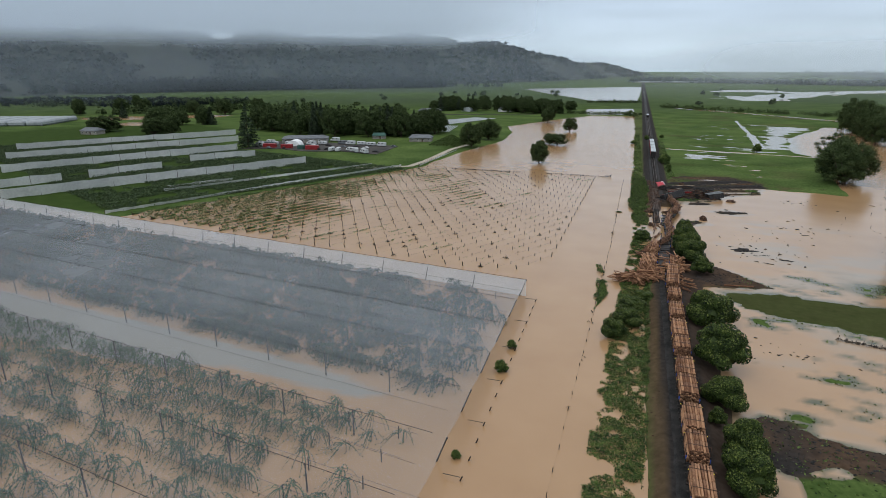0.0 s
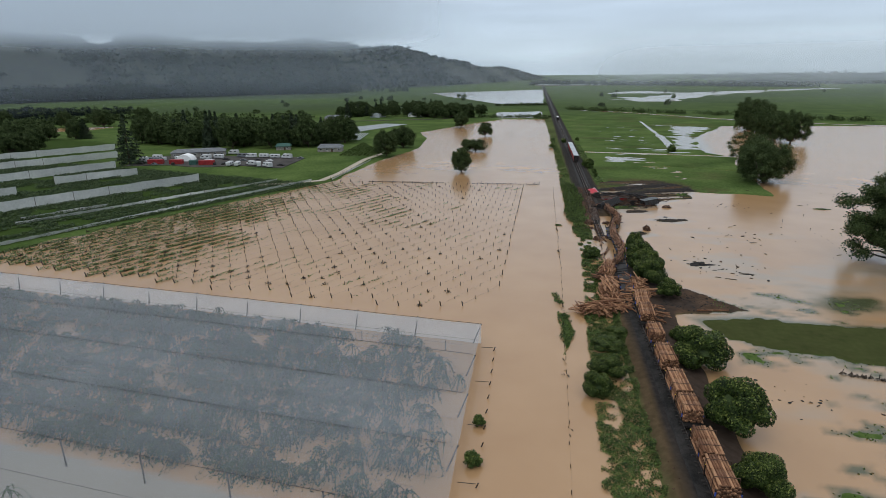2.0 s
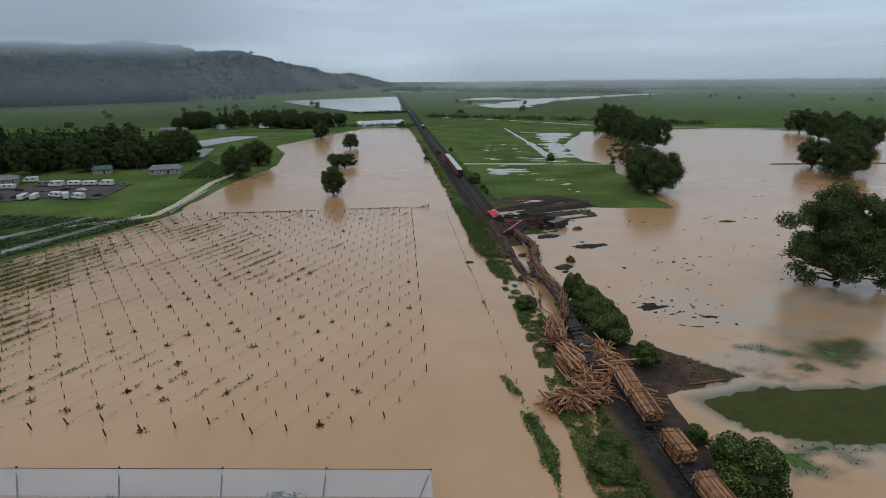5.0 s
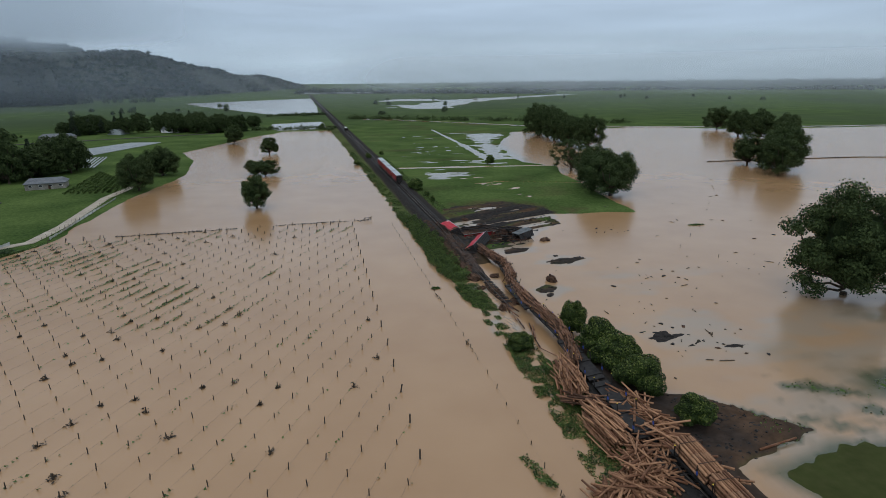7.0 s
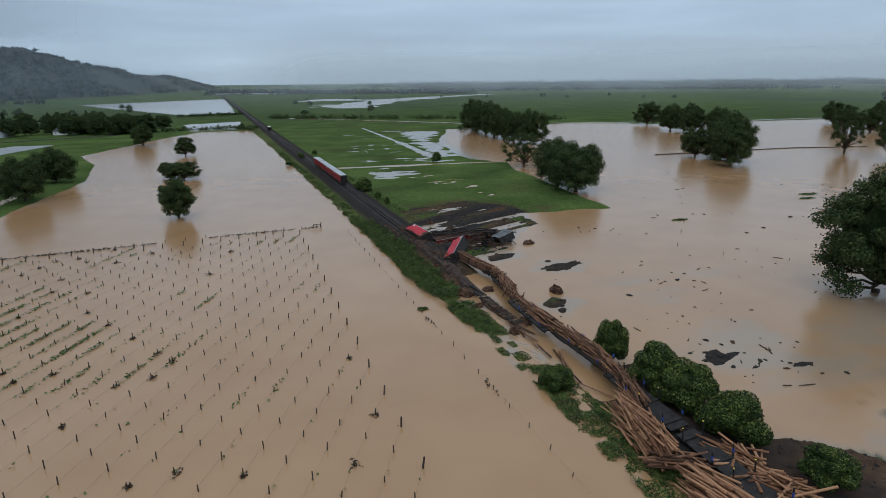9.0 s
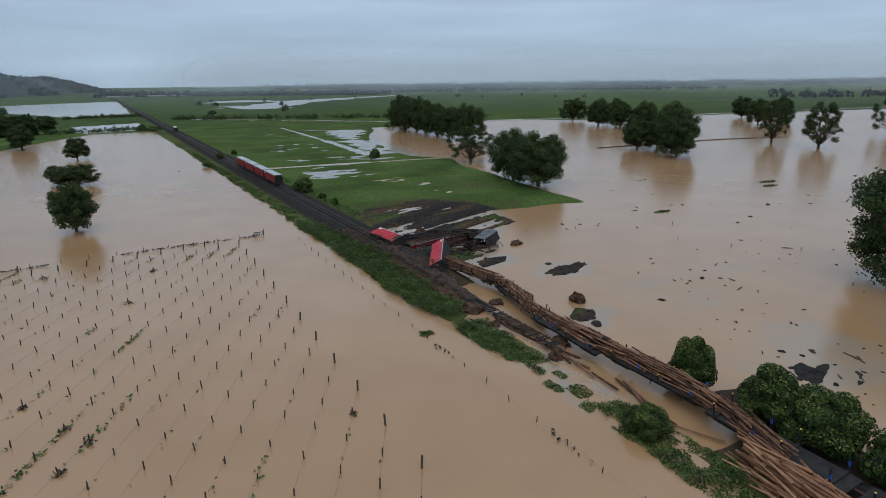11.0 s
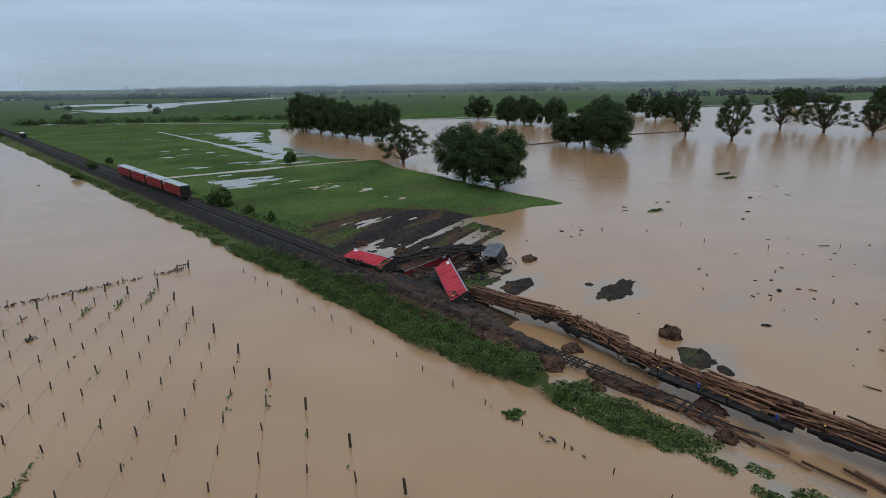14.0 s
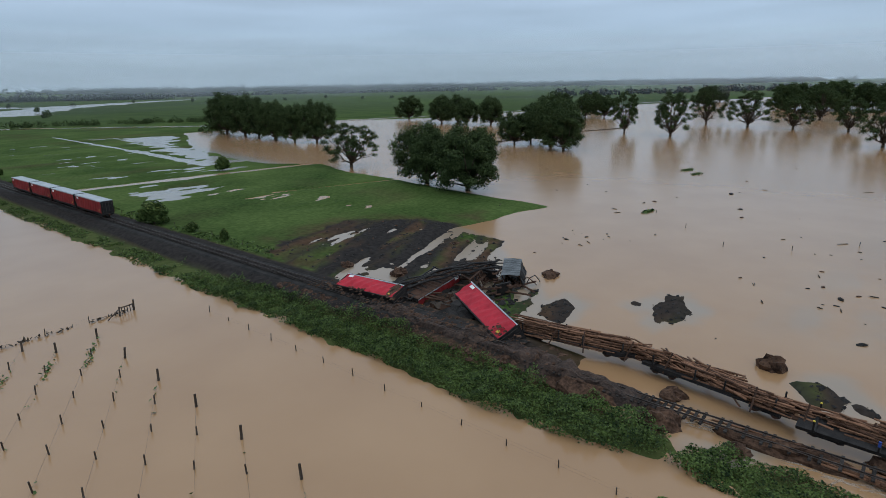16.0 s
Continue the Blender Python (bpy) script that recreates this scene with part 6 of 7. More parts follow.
brace = thing("strainer_post", pose(-16.6, 270.4, 0, 0, 0, 15), "wooden strainer assembly at the end of a drowned fence", "fence post")
part("post", Build().tube((0, 0, -0.6), (0.15, 0, 1.5), 0.12, 0.11, 9), M["post"], brace)
part("post", Build().tube((-2.2, -0.2, -0.6), (-2.1, -0.2, 1.3), 0.11, 0.1, 9), M["post"], brace)
part("stay", Build().tube((-2.1, -0.2, 1.1), (0.1, 0, 0.9), 0.08, 0.08, 7), M["post"], brace)
part("stay", Build().tube((-3.9, -0.3, 0.1), (-2.1, -0.2, 1.0), 0.07, 0.07, 7), M["post"], brace)
for n in range(5):
    part("slat", Build().box((-1.7 + 0.4 * n, -0.05, 0.55), (0.1, 0.05, 1.0)), M["post"], brace)

# ---------------------------------------------------------------- hail net over the orchard
def net_north(x):
    return 114.6 - 0.088 * (x + 24)


net_house = thing("net_house", Matrix(), "large grey hail net over a flooded orchard", "net house")
def net_edge(y, x):
    """The east edge drifts outwards towards the south."""
    return 0.035 * (net_north(x) - y)


BAY = 11.6
for bay in range(12):
    for col in range(30):
        x1, x0 = -24 - 12 * col, -36 - 12 * col
        TX, TT = np.meshgrid(np.linspace(x0, x1, 5), np.linspace(0, 1, 9))
        TY = net_north(TX) - BAY * (bay + TT)
        sag = 0.42 * np.sin(TT * np.pi) + 0.14 * np.abs(np.sin((TX + 24) / 12 * np.pi))
        TZ = 4.0 - sag + 0.05 * fbm(TX, TY, 4, 601)
        TXE = TX + (net_edge(TY, TX) * np.linspace(0, 1, 5)[None, :] if col == 0 else 0)
        i = np.arange(TX.size).reshape(TX.shape)
        nb = Build().add(np.stack([TXE, TY, TZ], -1), np.stack([i[:-1, :-1], i[1:, :-1], i[1:, 1:], i[:-1, 1:]], -1).reshape(-1, 4).tolist())
        part("net_panel", nb, M["net"], net_house, "", True)
nb = Build()
ex = np.arange(-24 - 12 * 30, -23.9, 1.5)
lo = np.stack([ex, net_north(ex) + 0.25, np.full(len(ex), 0.05)], -1)
hi = np.stack([ex, net_north(ex) - 0.03, 4.03 - 0.13 * np.abs(np.sin((ex + 24) / 12 * np.pi))], -1)
n = len(ex)
nb.add(np.vstack([lo, hi]), [(k, k + 1, n + k + 1, n + k) for k in range(n - 1)])
part("net_wall", nb, M["net_end"], net_house, "white end net hung between posts")
pole = Build().tube((0, 0, -0.8), (0, 0, 4.05), 0.11, 0.09, 8).mesh("pole", [M["post"]])
cap = Build().tube((0, 0, 4.0), (0, 0, 4.22), 0.13, 0.11, 8).mesh("pole_cap", [M["iron"]])
for k in range(31):
    x = -24 - 12 * k
    y = net_north(x)
    o = part("pole", pole, None, net_house)
    o.matrix_basis = pose(x - (1.45 if k == 0 else 0.65), y, 0, -2, 20 if k == 0 else 9, 0)
    part("pole_cap", cap, None, o)
for row in range(1, 11):
    for k in range(16):
        x = -24 - 12 * k + (0.035 * 11.6 * row if k == 0 else 0)
        o = part("pole", pole, None, net_house)
        o.matrix_basis = pose(x - (1.45 if k == 0 else 0), net_north(x) - 11.6 * row, 0, 0, 20 if k == 0 else 0, 0)
        if k == 0:
            part("pole_cap", cap, None, o)
for row in range(0, 12):
    for half in (0, 0.5):
        w = Build()
        for a in np.arange(-384, -24.1, 12.0):
            y0, y1 = net_north(a) - 11.6 * (row + half), net_north(a + 12) - 11.6 * (row + half)
            z = 4.05 if half == 0 else 3.68
            w.tube((a, y0, z), (a + 12, y1, z), 0.045 if half == 0 else 0.022, 0.045 if half == 0 else 0.022, 4)
        tagged(part("cable", w, M["iron"], net_house, "steel support cable"), kind="stuff")
stake_mesh = Build().tube((0, 0, -0.5), (0.12, 0, 0.75), 0.1, 0.09, 7).mesh("anchor_stake", [M["post"]])
for k in range(24):
    y = 112.5 - 3.9 * k
    x = -21.6 + 0.035 * (114.6 - y)
    part("anchor_stake", stake_mesh, None, net_house).matrix_basis = pose(x, y, 0, 0, 14, 0)
    if k % 3 == 0:
        part("anchor_wire", Build().tube((x, y, 0.55), (x - 2.2, y, 0.5), 0.05, 0.05, 5), M["post"], net_house)
# vines under the net: heads on the wires with canes drooping into the water
r = np.random.RandomState(71)
for k in range(19):
    off = 4.0 + 5.2 * k
    if 45 < off < 54:
        continue
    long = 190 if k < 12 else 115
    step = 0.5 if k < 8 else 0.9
    px = -25.4 - np.cumsum(step * (0.4 + 1.2 * r.rand(int(long / step))))
    keep = r.rand(len(px)) < np.clip(0.80 + 1.3 * fbm(px, np.full(len(px), off), 8, 701, 3) + (0.16 if k < 8 else -0.02), 0.06, 1) * (0.25 + 0.75 * ramp(-px, 25, 42))
    px = px[keep]
    py = net_north(px) - off + r.normal(0, 0.9, len(px))
    canes, steps = 14, 6
    a = r.rand(len(px), canes) * 6.283
    reach = 0.6 + (2.3 if k < 8 else 3.0) * r.rand(len(px), canes)
    head = 0.9 + 1.1 * r.rand(len(px), 1)
    t = np.linspace(0.05, 1, steps) * np.ones((len(px), canes, 1))
    # each cane arches over and trails off with the current
    x = px[:, None, None] + (np.cos(a) * reach)[..., None] * t - 0.5 * t ** 2
    y = py[:, None, None] + (np.sin(a) * reach * 0.85)[..., None] * t - 0.9 * t ** 2
    z = np.maximum(0.03 + 0.05 * r.rand(*t.shape), (head * (1.0 + 0.25 * r.rand(len(px), canes)))[..., None] + 0.7 * t - 2.6 * t ** 2)
    lines = np.stack([np.minimum(x, -24.5), y, z], -1).reshape(-1, steps, 3)
    p = lines[:, 1:].reshape(-1, 3) + r.normal(0, 0.10, (len(lines) * (steps - 1), 3)) * np.array([1, 1, 0.4])
    p[:, 2] = np.maximum(p[:, 2], 0.03)
    o = thing("orchard_row", Matrix(), "row of drooping green vines under hail net", "vine row", "orchard rows")
    # the eight northern rows take the darker leaf
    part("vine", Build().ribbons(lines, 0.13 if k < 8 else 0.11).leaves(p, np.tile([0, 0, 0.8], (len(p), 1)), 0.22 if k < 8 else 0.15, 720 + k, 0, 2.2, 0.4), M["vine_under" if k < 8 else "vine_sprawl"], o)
    w = Build()
    for a_ in np.arange(-27 - long, -27.1, 10.0):
        w.tube((a_, net_north(a_) - off, 1.55), (a_ + 10, net_north(a_ + 10) - off, 1.55), 0.03, 0.03, 4)
    part("wire", w, M["wire"], o)
    for a_ in np.arange(-30, -30 - min(long, 130), -8.0):
        part("post", post_meshes[k % 4], None, o).matrix_basis = pose(a_, net_north(a_) - off, 0) @ Matrix.Diagonal((1.1, 1.1, 2.0, 1))


# ---------------------------------------------------------------- shelter nets, yard and houses
def shelter_net(a, b_, high, seed, label="white shelter net hung along an orchard row", step=13.0, material="net_white"):
    root = thing("shelter_net", Matrix(), label, "shelter net", "shelter nets")
    a, b_ = np.array(a, float), np.array(b_, float)
    long = np.linalg.norm(b_ - a)
    n = max(2, int(long / 2))
    t = np.linspace(0, 1, n)
    xy = a + (b_ - a) * t[:, None]
    sag = 0.25 * np.abs(np.sin(t * long / step * np.pi)) + 0.1 * fbm(t * long, t * 0, 9, seed)
    lo = np.column_stack([xy, np.full(n, 0.25) + 0.3 * np.abs(np.sin(t * long / step * np.pi))])
    hi = np.column_stack([xy + np.array([0.3, -0.2]) * np.sin(t * 9)[:, None], high - sag])
    net = Build().add(np.vstack([lo, hi]), [(k, k + 1, n + k + 1, n + k) for k in range(n - 1)])
    part("net", net, M[material], root)
    for k in range(int(long / step) + 1):
        x, y = a + (b_ - a) * min(1, k * step / long)
        part("pole", pole, None, root).matrix_basis = pose(x, y, 0) @ Matrix.Diagonal((0.9, 0.9, high / 4.0, 1))


for k, (a, b_, high) in enumerate((((-233, 141), (-171, 255), 4.4), ((-257, 154), (-246, 176), 4.2), ((-242, 186), (-230, 217), 4.2), ((-233, 239), (-213, 268), 4.2), ((-293, 181), (-240, 286), 4.4),
                                   ((-333, 210), (-269, 323), 4.4), ((-367, 239), (-298, 356), 4.4))):
    shelter_net(a, b_, high, 800 + k)
shelter_net((-190, 180), (-176, 204), 1.6, 820, "low pale net between vineyard rows", 6)
shelter_net((-186, 174), (-136, 262), 1.6, 821, "low pale net along the vineyard edge", 6)
shelter_net((-176, 138), (-120, 264), 1.6, 822, "low pale net along the vineyard edge", 6)
q = np.random.RandomState(91)
for k in range(44):
    a0 = np.array([-178.0 - 5.2 * k, 141 + 2.2 * k])
    n = 4200
    t = q.rand(n) * (132 - 1.0 * k)
    x, y = a0[0] + ROW.x * t + q.normal(0, 0.8, n), a0[1] + ROW.y * t + q.normal(0, 0.6, n)
    ok = (y > net_north(x) + 6) & (fbm(x, y, 12, 901, 3) > -0.35)
    if ok.sum() < 20:
        continue
    x, y = x[ok], y[ok]
    o = thing("orchard_row", Matrix(), "dark green orchard row behind the net house", "vine row", "orchard rows")
    part("vine", Build().leaves(np.stack([x, y, 0.35 + 0.9 * q.rand(len(x))], -1), np.tile([0, 0, 0.9], (len(x), 1)), 0.42, 930 + k, 0, 1.5), M["vine_sprawl"], o)


def house(m, sx, sy, high, roof, wall, label, rise=1.4):
    root = thing("house", m, label, "house", "farm buildings")
    part("wall", Build().box((0, 0, high / 2), (sx, sy, high), cut=0.05), M[wall], root)
    b, e = Build(), 0.5
    x0, y0 = sx / 2 + e, sy / 2 + e
    top = [(-x0 + sx * 0.12, 0, high + rise), (x0 - sx * 0.12, 0, high + rise)]
    base = [(-x0, -y0, high - 0.05), (x0, -y0, high - 0.05), (x0, y0, high - 0.05), (-x0, y0, high - 0.05)]
    low = [(x, y, z - 0.16) for x, y, z in base]
    b.add(base + top + low, [(0, 1, 5, 4), (2, 3, 4, 5), (1, 2, 5), (3, 0, 4), (0, 6, 7, 1), (1, 7, 8, 2), (2, 8, 9, 3), (3, 9, 6, 0), (9, 8, 7, 6)])
    part("roof", b, M[roof], root)
    for s in (-1, 1):
        for k in range(max(2, int(sx / 3.5))):
            x = -sx / 2 + (k + 0.7) * sx / max(2, int(sx / 3.5)) - 0.6
            w = part("window", Build().box((x, s * (sy / 2 + 0.02), high * 0.58), (1.3, 0.08, 1.0)), M["white"], root, "white window frame")
            part("pane", Build().box((x, s * (sy / 2 + 0.05), high * 0.58), (1.1, 0.06, 0.82)), M["glass"], w)
    part("door", Build().box((sx * 0.1, -(sy / 2 + 0.03), 1.02), (0.95, 0.08, 2.04)), M["rust"], root)
    return root


M["slate"] = mat("grey_house_roof", (0.07, 0.075, 0.085), (0.15, 0.16, 0.17), 2.0, 0.6)
M["green_roof"] = mat("green_hut_roof", (0.02, 0.06, 0.05), (0.05, 0.11, 0.09), 2.0, 0.6)
M["pale_wall"] = mat("weathered_wall", (0.16, 0.15, 0.13), (0.30, 0.28, 0.25), 2.0, 0.8)
M["van_white"] = mat("weathered_white_paint", (0.34, 0.35, 0.36), (0.52, 0.53, 0.53), 1.5, 0.5)
M["plastic"] = mat("white_crop_cover", (0.20, 0.22, 0.23), (0.32, 0.34, 0.35), 5.0, 0.5)
house(put(-150, 366, None, 12), 15, 9, 2.8, "slate", "pale_wall", "low farmhouse with grey roof by the crop beds", 1.8)
house(put(-184, 370, None, 20), 9, 7, 2.6, "green_roof", "pale_wall", "small hut with dark green roof beside the yard", 1.6)
house(put(-222, 334, None, 28), 30, 11, 3.2, "slate", "pale_wall", "long packing shed with pale metal roof", 1.6)
house(put(-238, 612, None, 5), 24, 11, 3, "slate", "pale_wall", "dark-roofed farmhouse among trees", 2.2)
house(put(-226, 690, None, 30), 22, 10, 3, "grey_roof", "white", "pale farm shed among trees", 2)
house(put(-161, 662, None, -5), 18, 9, 3, "slate", "white", "white-walled house with dark roof", 2.4)
house(put(-404, 322, None, 10), 14, 9, 3, "slate", "pale_wall", "house with grey roof behind the orchard", 2)
arch = thing("round_shed", put(-205, 655, None, -15), "grey barrel-roofed shed among trees", "shed", "farm buildings")
ab = Build()
a = np.linspace(0, np.pi, 15)
ring = np.stack([np.cos(a) * 6, np.zeros(15), np.sin(a) * 5.2], -1)
ab.add(np.vstack([ring + [0, -7, 0], ring + [0, 7, 0]]), [(k, k + 1, 16 + k, 15 + k) for k in range(14)] + [tuple(range(15)), tuple(range(29, 14, -1))])
part("shell", ab, M["grey_roof"], arch)
glass_far = thing("greenhouse", put(-575, 352, None, 25), "long white greenhouse block far off", "greenhouse", "farm buildings")
for k in range(9):
    part("shell", Build().box((-60 + 15 * k, 0, 2.2), (14, 60, 4.4), cut=1.2), M["plastic"], glass_far)


def vehicle(m, kind, body, label):
    """A parked caravan, camper, car or truck with wheels and windows."""
    long, wide, high = {"caravan": (6.2, 2.3, 2.5), "camper": (7.0, 2.4, 2.9), "car": (4.4, 1.8, 1.45), "truck": (7.5, 2.4, 2.6)}[kind]
    root = thing(kind, m, label, kind, "parked vehicles")
    b = Build()
    if kind == "car":
        b.box((0, 0, 0.62), (wide, long, 0.62), cut=0.14).box((0, -0.1, 1.1), (wide * 0.86, long * 0.52, 0.62), cut=0.22)
    elif kind == "caravan":
        b.box((0, 0, 0.5 + high * 0.42), (wide, long, high * 0.84), cut=0.3)
    else:
        b.box((0, -0.7, 0.6 + high * 0.40), (wide, long - 1.6, high * 0.82), cut=0.16).box((0, long / 2 - 0.95, 1.1), (wide * 0.94, 1.9, 1.3), cut=0.3)
    part("body", b, M["van_white" if body == "white" else body], root)
    for s in (-1, 1):
        w = Build()
        for y in ((-0.22, 0.2) if kind != "car" else (-0.14, 0.1)):
            w.box((s * (wide / 2 * (0.87 if kind == "car" else 1.0)), y * long, 1.12 if kind == "car" else 0.62 + high * 0.5), (0.04, long * (0.2 if kind != "car" else 0.2), 0.4 if kind == "car" else 0.55))
        part("window", w, M["glass"], root)
        for y in ((-0.32, 0.32) if kind != "caravan" else (-0.05,)):
            part("wheel", Build().tube((s * (wide / 2 - 0.12) - 0.1, y * long, 0.33), (s * (wide / 2 - 0.12) + 0.1, y * long, 0.33), 0.33, 0.33, 12), M["iron"], root)
    part("windscreen", Build().box((0, long * (0.16 if kind == "car" else 0.49) * (1 if kind != "caravan" else 1), 1.15 if kind == "car" else 1.35), (wide * 0.8, 0.06, 0.5)), M["glass"], root)
    return root


yard_list = [  # x, y, kind, body, turn
    (-192, 332, "truck", "slate", 92), (-186, 331, "camper", "white", 96), (-178.5, 332, "caravan", "white", 88), (-171, 331, "caravan", "white", 97), (-163.3, 330.5, "camper", "white", 84), (-154.5, 330, "car", "slate", 70),
    (-182.5, 301, "caravan", "white", 8), (-178, 301, "caravan", "white", 14), (-171, 304, "truck", "white", 70), (-165.5, 301, "camper", "white", 30), (-163.5, 306, "car", "iron", 20), (-159.5, 299, "camper", "white", 60),
    (-154.5, 304.5, "car", "iron", 85), (-188, 304, "car", "iron", 12), (-186, 309, "car", "slate", 20), (-193, 303, "car", "iron", 40), (-198, 306, "truck", "white", 75), (-204, 304, "car", "white", 15),
    (-202, 312, "car", "iron", 60), (-196, 320, "car", "iron", 80), (-210, 322, "camper", "white", 95), (-204, 326, "caravan", "white", 90), (-212, 341, "truck", "slate", 90), (-205, 344, "camper", "white", 95),
    (-222, 315, "caravan", "white", 80), (-232, 312, "caravan", "white", 100), (-238, 305, "camper", "white", 85), (-242, 312, "caravan", "white", 60), (-229, 304, "truck", "slate", 95), (-235, 299, "car", "iron", 80),
    (-216, 300, "car", "iron", 30), (-226, 298, "car", "slate", 70), (-240, 320, "caravan", "white", 95), (-184, 318, "car", "slate", 85), (-176, 320, "car", "iron", 100), (-168, 318, "car", "white", 80)]
r = random.Random(61)
for x, y, kind, body, facing in yard_list:
    tone = {"white": "white", "iron": "dark", "slate": "grey"}[body]
    vehicle(put(x, y, None, r.uniform(-4, 4) + facing, 0.95), kind, body, f"parked {tone} {kind} on wet gravel yard")
for x, y, sx, sy, material, lab in ((-246, 326, 8, 3, "red_dull", "red shipping container in the yard"), (-233, 327, 7, 3, "red_dull", "red shipping container in the yard"), (-213, 327, 8, 3, "red_dull", "red shipping container in the yard"), (-254, 334, 9, 3, "slate", "grey shipping container in the yard"),
                                    (-221, 326, 4, 3, "green_roof", "green steel bin in the yard")):
    o = thing("shipping_container", put(x * 0.925, y * 0.925, None, 12), lab, "container", "yard containers")
    b = Build().box((0, 0, 1.3), (sx, sy, 2.6), cut=0.05)
    for k in range(int(sx * 2)):
        for s in (-1, 1):
            b.box((-sx / 2 + 0.25 + k * 0.5, s * (sy / 2 + 0.02), 1.3), (0.2, 0.06, 2.3))
    part("body", b, M[material], o)
white_arch = thing("round_shed", put(-218, 315, None, 15), "white round-roofed tent shed in the yard", "shed")
part("shell", Build().add(np.vstack([ring * np.array([0.75, 1, 0.75]) + [0, -4, 0], ring * np.array([0.75, 1, 0.75]) + [0, 4, 0]]), [(k, k + 1, 16 + k, 15 + k) for k in range(14)] + [tuple(range(15)), tuple(range(29, 14, -1))]), M["white"], white_arch)
# gravel yard and crop beds
gravel = Build()
gx_ = np.linspace(0, 1, 12)
for (ax, ay), (bx, by), wide in (((-242, 312), (-152, 318), 36),):
    d = np.array([bx - ax, by - ay]); d = d / np.linalg.norm(d); nrm = np.array([-d[1], d[0]])
    rim = [np.array([ax, ay]) + (np.array([bx, by]) - np.array([ax, ay])) * t + nrm * (wide / 2 + 3 * math.sin(t * 17)) for t in gx_] + [np.array([ax, ay]) + (np.array([bx, by]) - np.array([ax, ay])) * t - nrm * (wide / 2 + 3 * math.cos(t * 13)) for t in gx_[::-1]]
    gravel.add([(p[0], p[1], 0.62) for p in rim], [tuple(range(len(rim)))[::-1]])
    gravel.add([(p[0], p[1], 0.1) for p in rim] + [(p[0], p[1], 0.62) for p in rim], [(k, (k + 1) % len(rim), len(rim) + (k + 1) % len(rim), len(rim) + k) for k in range(len(rim))])
M["gravel"] = mat("wet_gravel_yard", (0.022, 0.020, 0.019), (0.065, 0.058, 0.052), 8, 0.9, 0.03, 0.5)
solid("yard", gravel, M["gravel"], "dark wet gravel yard", "yard", "structure")
def strip_between(name, a, b_, wide, high, material, label, category, group):
    a, b_ = Vector((*a, 0)), Vector((*b_, 0))
    d = b_ - a
    solid(name, Build().box((0, 0, high / 2), (wide, d.length, high), cut=high * 0.4), M[material], label, category, "", group, m=pose((a.x + b_.x) / 2, (a.y + b_.y) / 2, 0.3, 0, 0, math.degrees(math.atan2(-d.x, d.y))))


def lerp(a, b_, t):
    return a[0] + (b_[0] - a[0]) * t, a[1] + (b_[1] - a[1]) * t


for k in range(13):
    strip_between("crop_cover", lerp((-192, 521), (-173, 488), k / 12), lerp((-170, 566), (-149, 562), k / 12), 1.5, 0.5, "plastic", "pale sheet over a long crop bed", "crop bed", "crop beds")
for k in range(8):
    strip_between("crop_cover", lerp((-166, 432), (-152, 428), k / 7), lerp((-175, 478), (-160, 476), k / 7), 1.0, 0.5, "plastic", "pale sheet over a long crop bed", "crop bed", "crop beds")
for k in range(9):
    n = 420
    s = q.rand(n)
    (ax, ay), (bx, by) = (-136 + 2.4 * k, 345), lerp((-142, 409), (-122, 374), k / 8)
    x, y = ax + (bx - ax) * s + q.normal(0, 0.22, n), ay + (by - ay) * s
    o = thing("crop_row", Matrix(), "dark green hedge-like crop row", "crop row", "crop rows")
    part("leaves", Build().leaves(np.stack([x, y, 0.4 + 0.9 * q.rand(n)], -1), np.tile([0, 0, 0.7], (n, 1)), 0.5, 960 + k), M["leaf_mid"], o)
shelter_net((-111.5, 268), (-112, 330), 1.3, 830, "low pale net beside a flooded lane", 4)
solid("road", Build().box((0, 0, 0), (150, 5, 0.3)), M["gravel"], "narrow wet farm road", "road", "structure", m=pose(-190, 606, 0.42, 0, 0, 22))
M["pale_gravel"] = mat("pale_lane_gravel", (0.26, 0.22, 0.17), (0.42, 0.37, 0.30), 3.0, 0.85, 0.02, 0.4)
shore = np.array([(-140, 252), (-126, 258), (-116, 266), (-114.5, 285), (-115.4, 307), (-116.6, 333), (-114.6, 348), (-113, 366)], float)
head = np.gradient(shore, axis=0)
side = np.column_stack([-head[:, 1], head[:, 0]]) / np.linalg.norm(head, axis=1)[:, None] * 1.7
top = np.vstack([np.column_stack([shore - side, np.full(8, 0.46)]), np.column_stack([shore + side, np.full(8, 0.46)])])
base = top * np.array([1, 1, 0]) + np.array([0, 0, -0.3])
n = len(shore)
faces = [(k, k + 1, n + k + 1, n + k) for k in range(n - 1)] + [(2 * n + k, 2 * n + k + 1, k + 1, k) for k in range(n - 1)] + [(n + k, n + k + 1, 3 * n + k + 1, 3 * n + k) for k in range(n - 1)]
solid("lane", Build().add(np.vstack([top, base]), [f[::-1] for f in faces]), M["pale_gravel"], "pale wet lane along the flood shore", "lane", "structure")


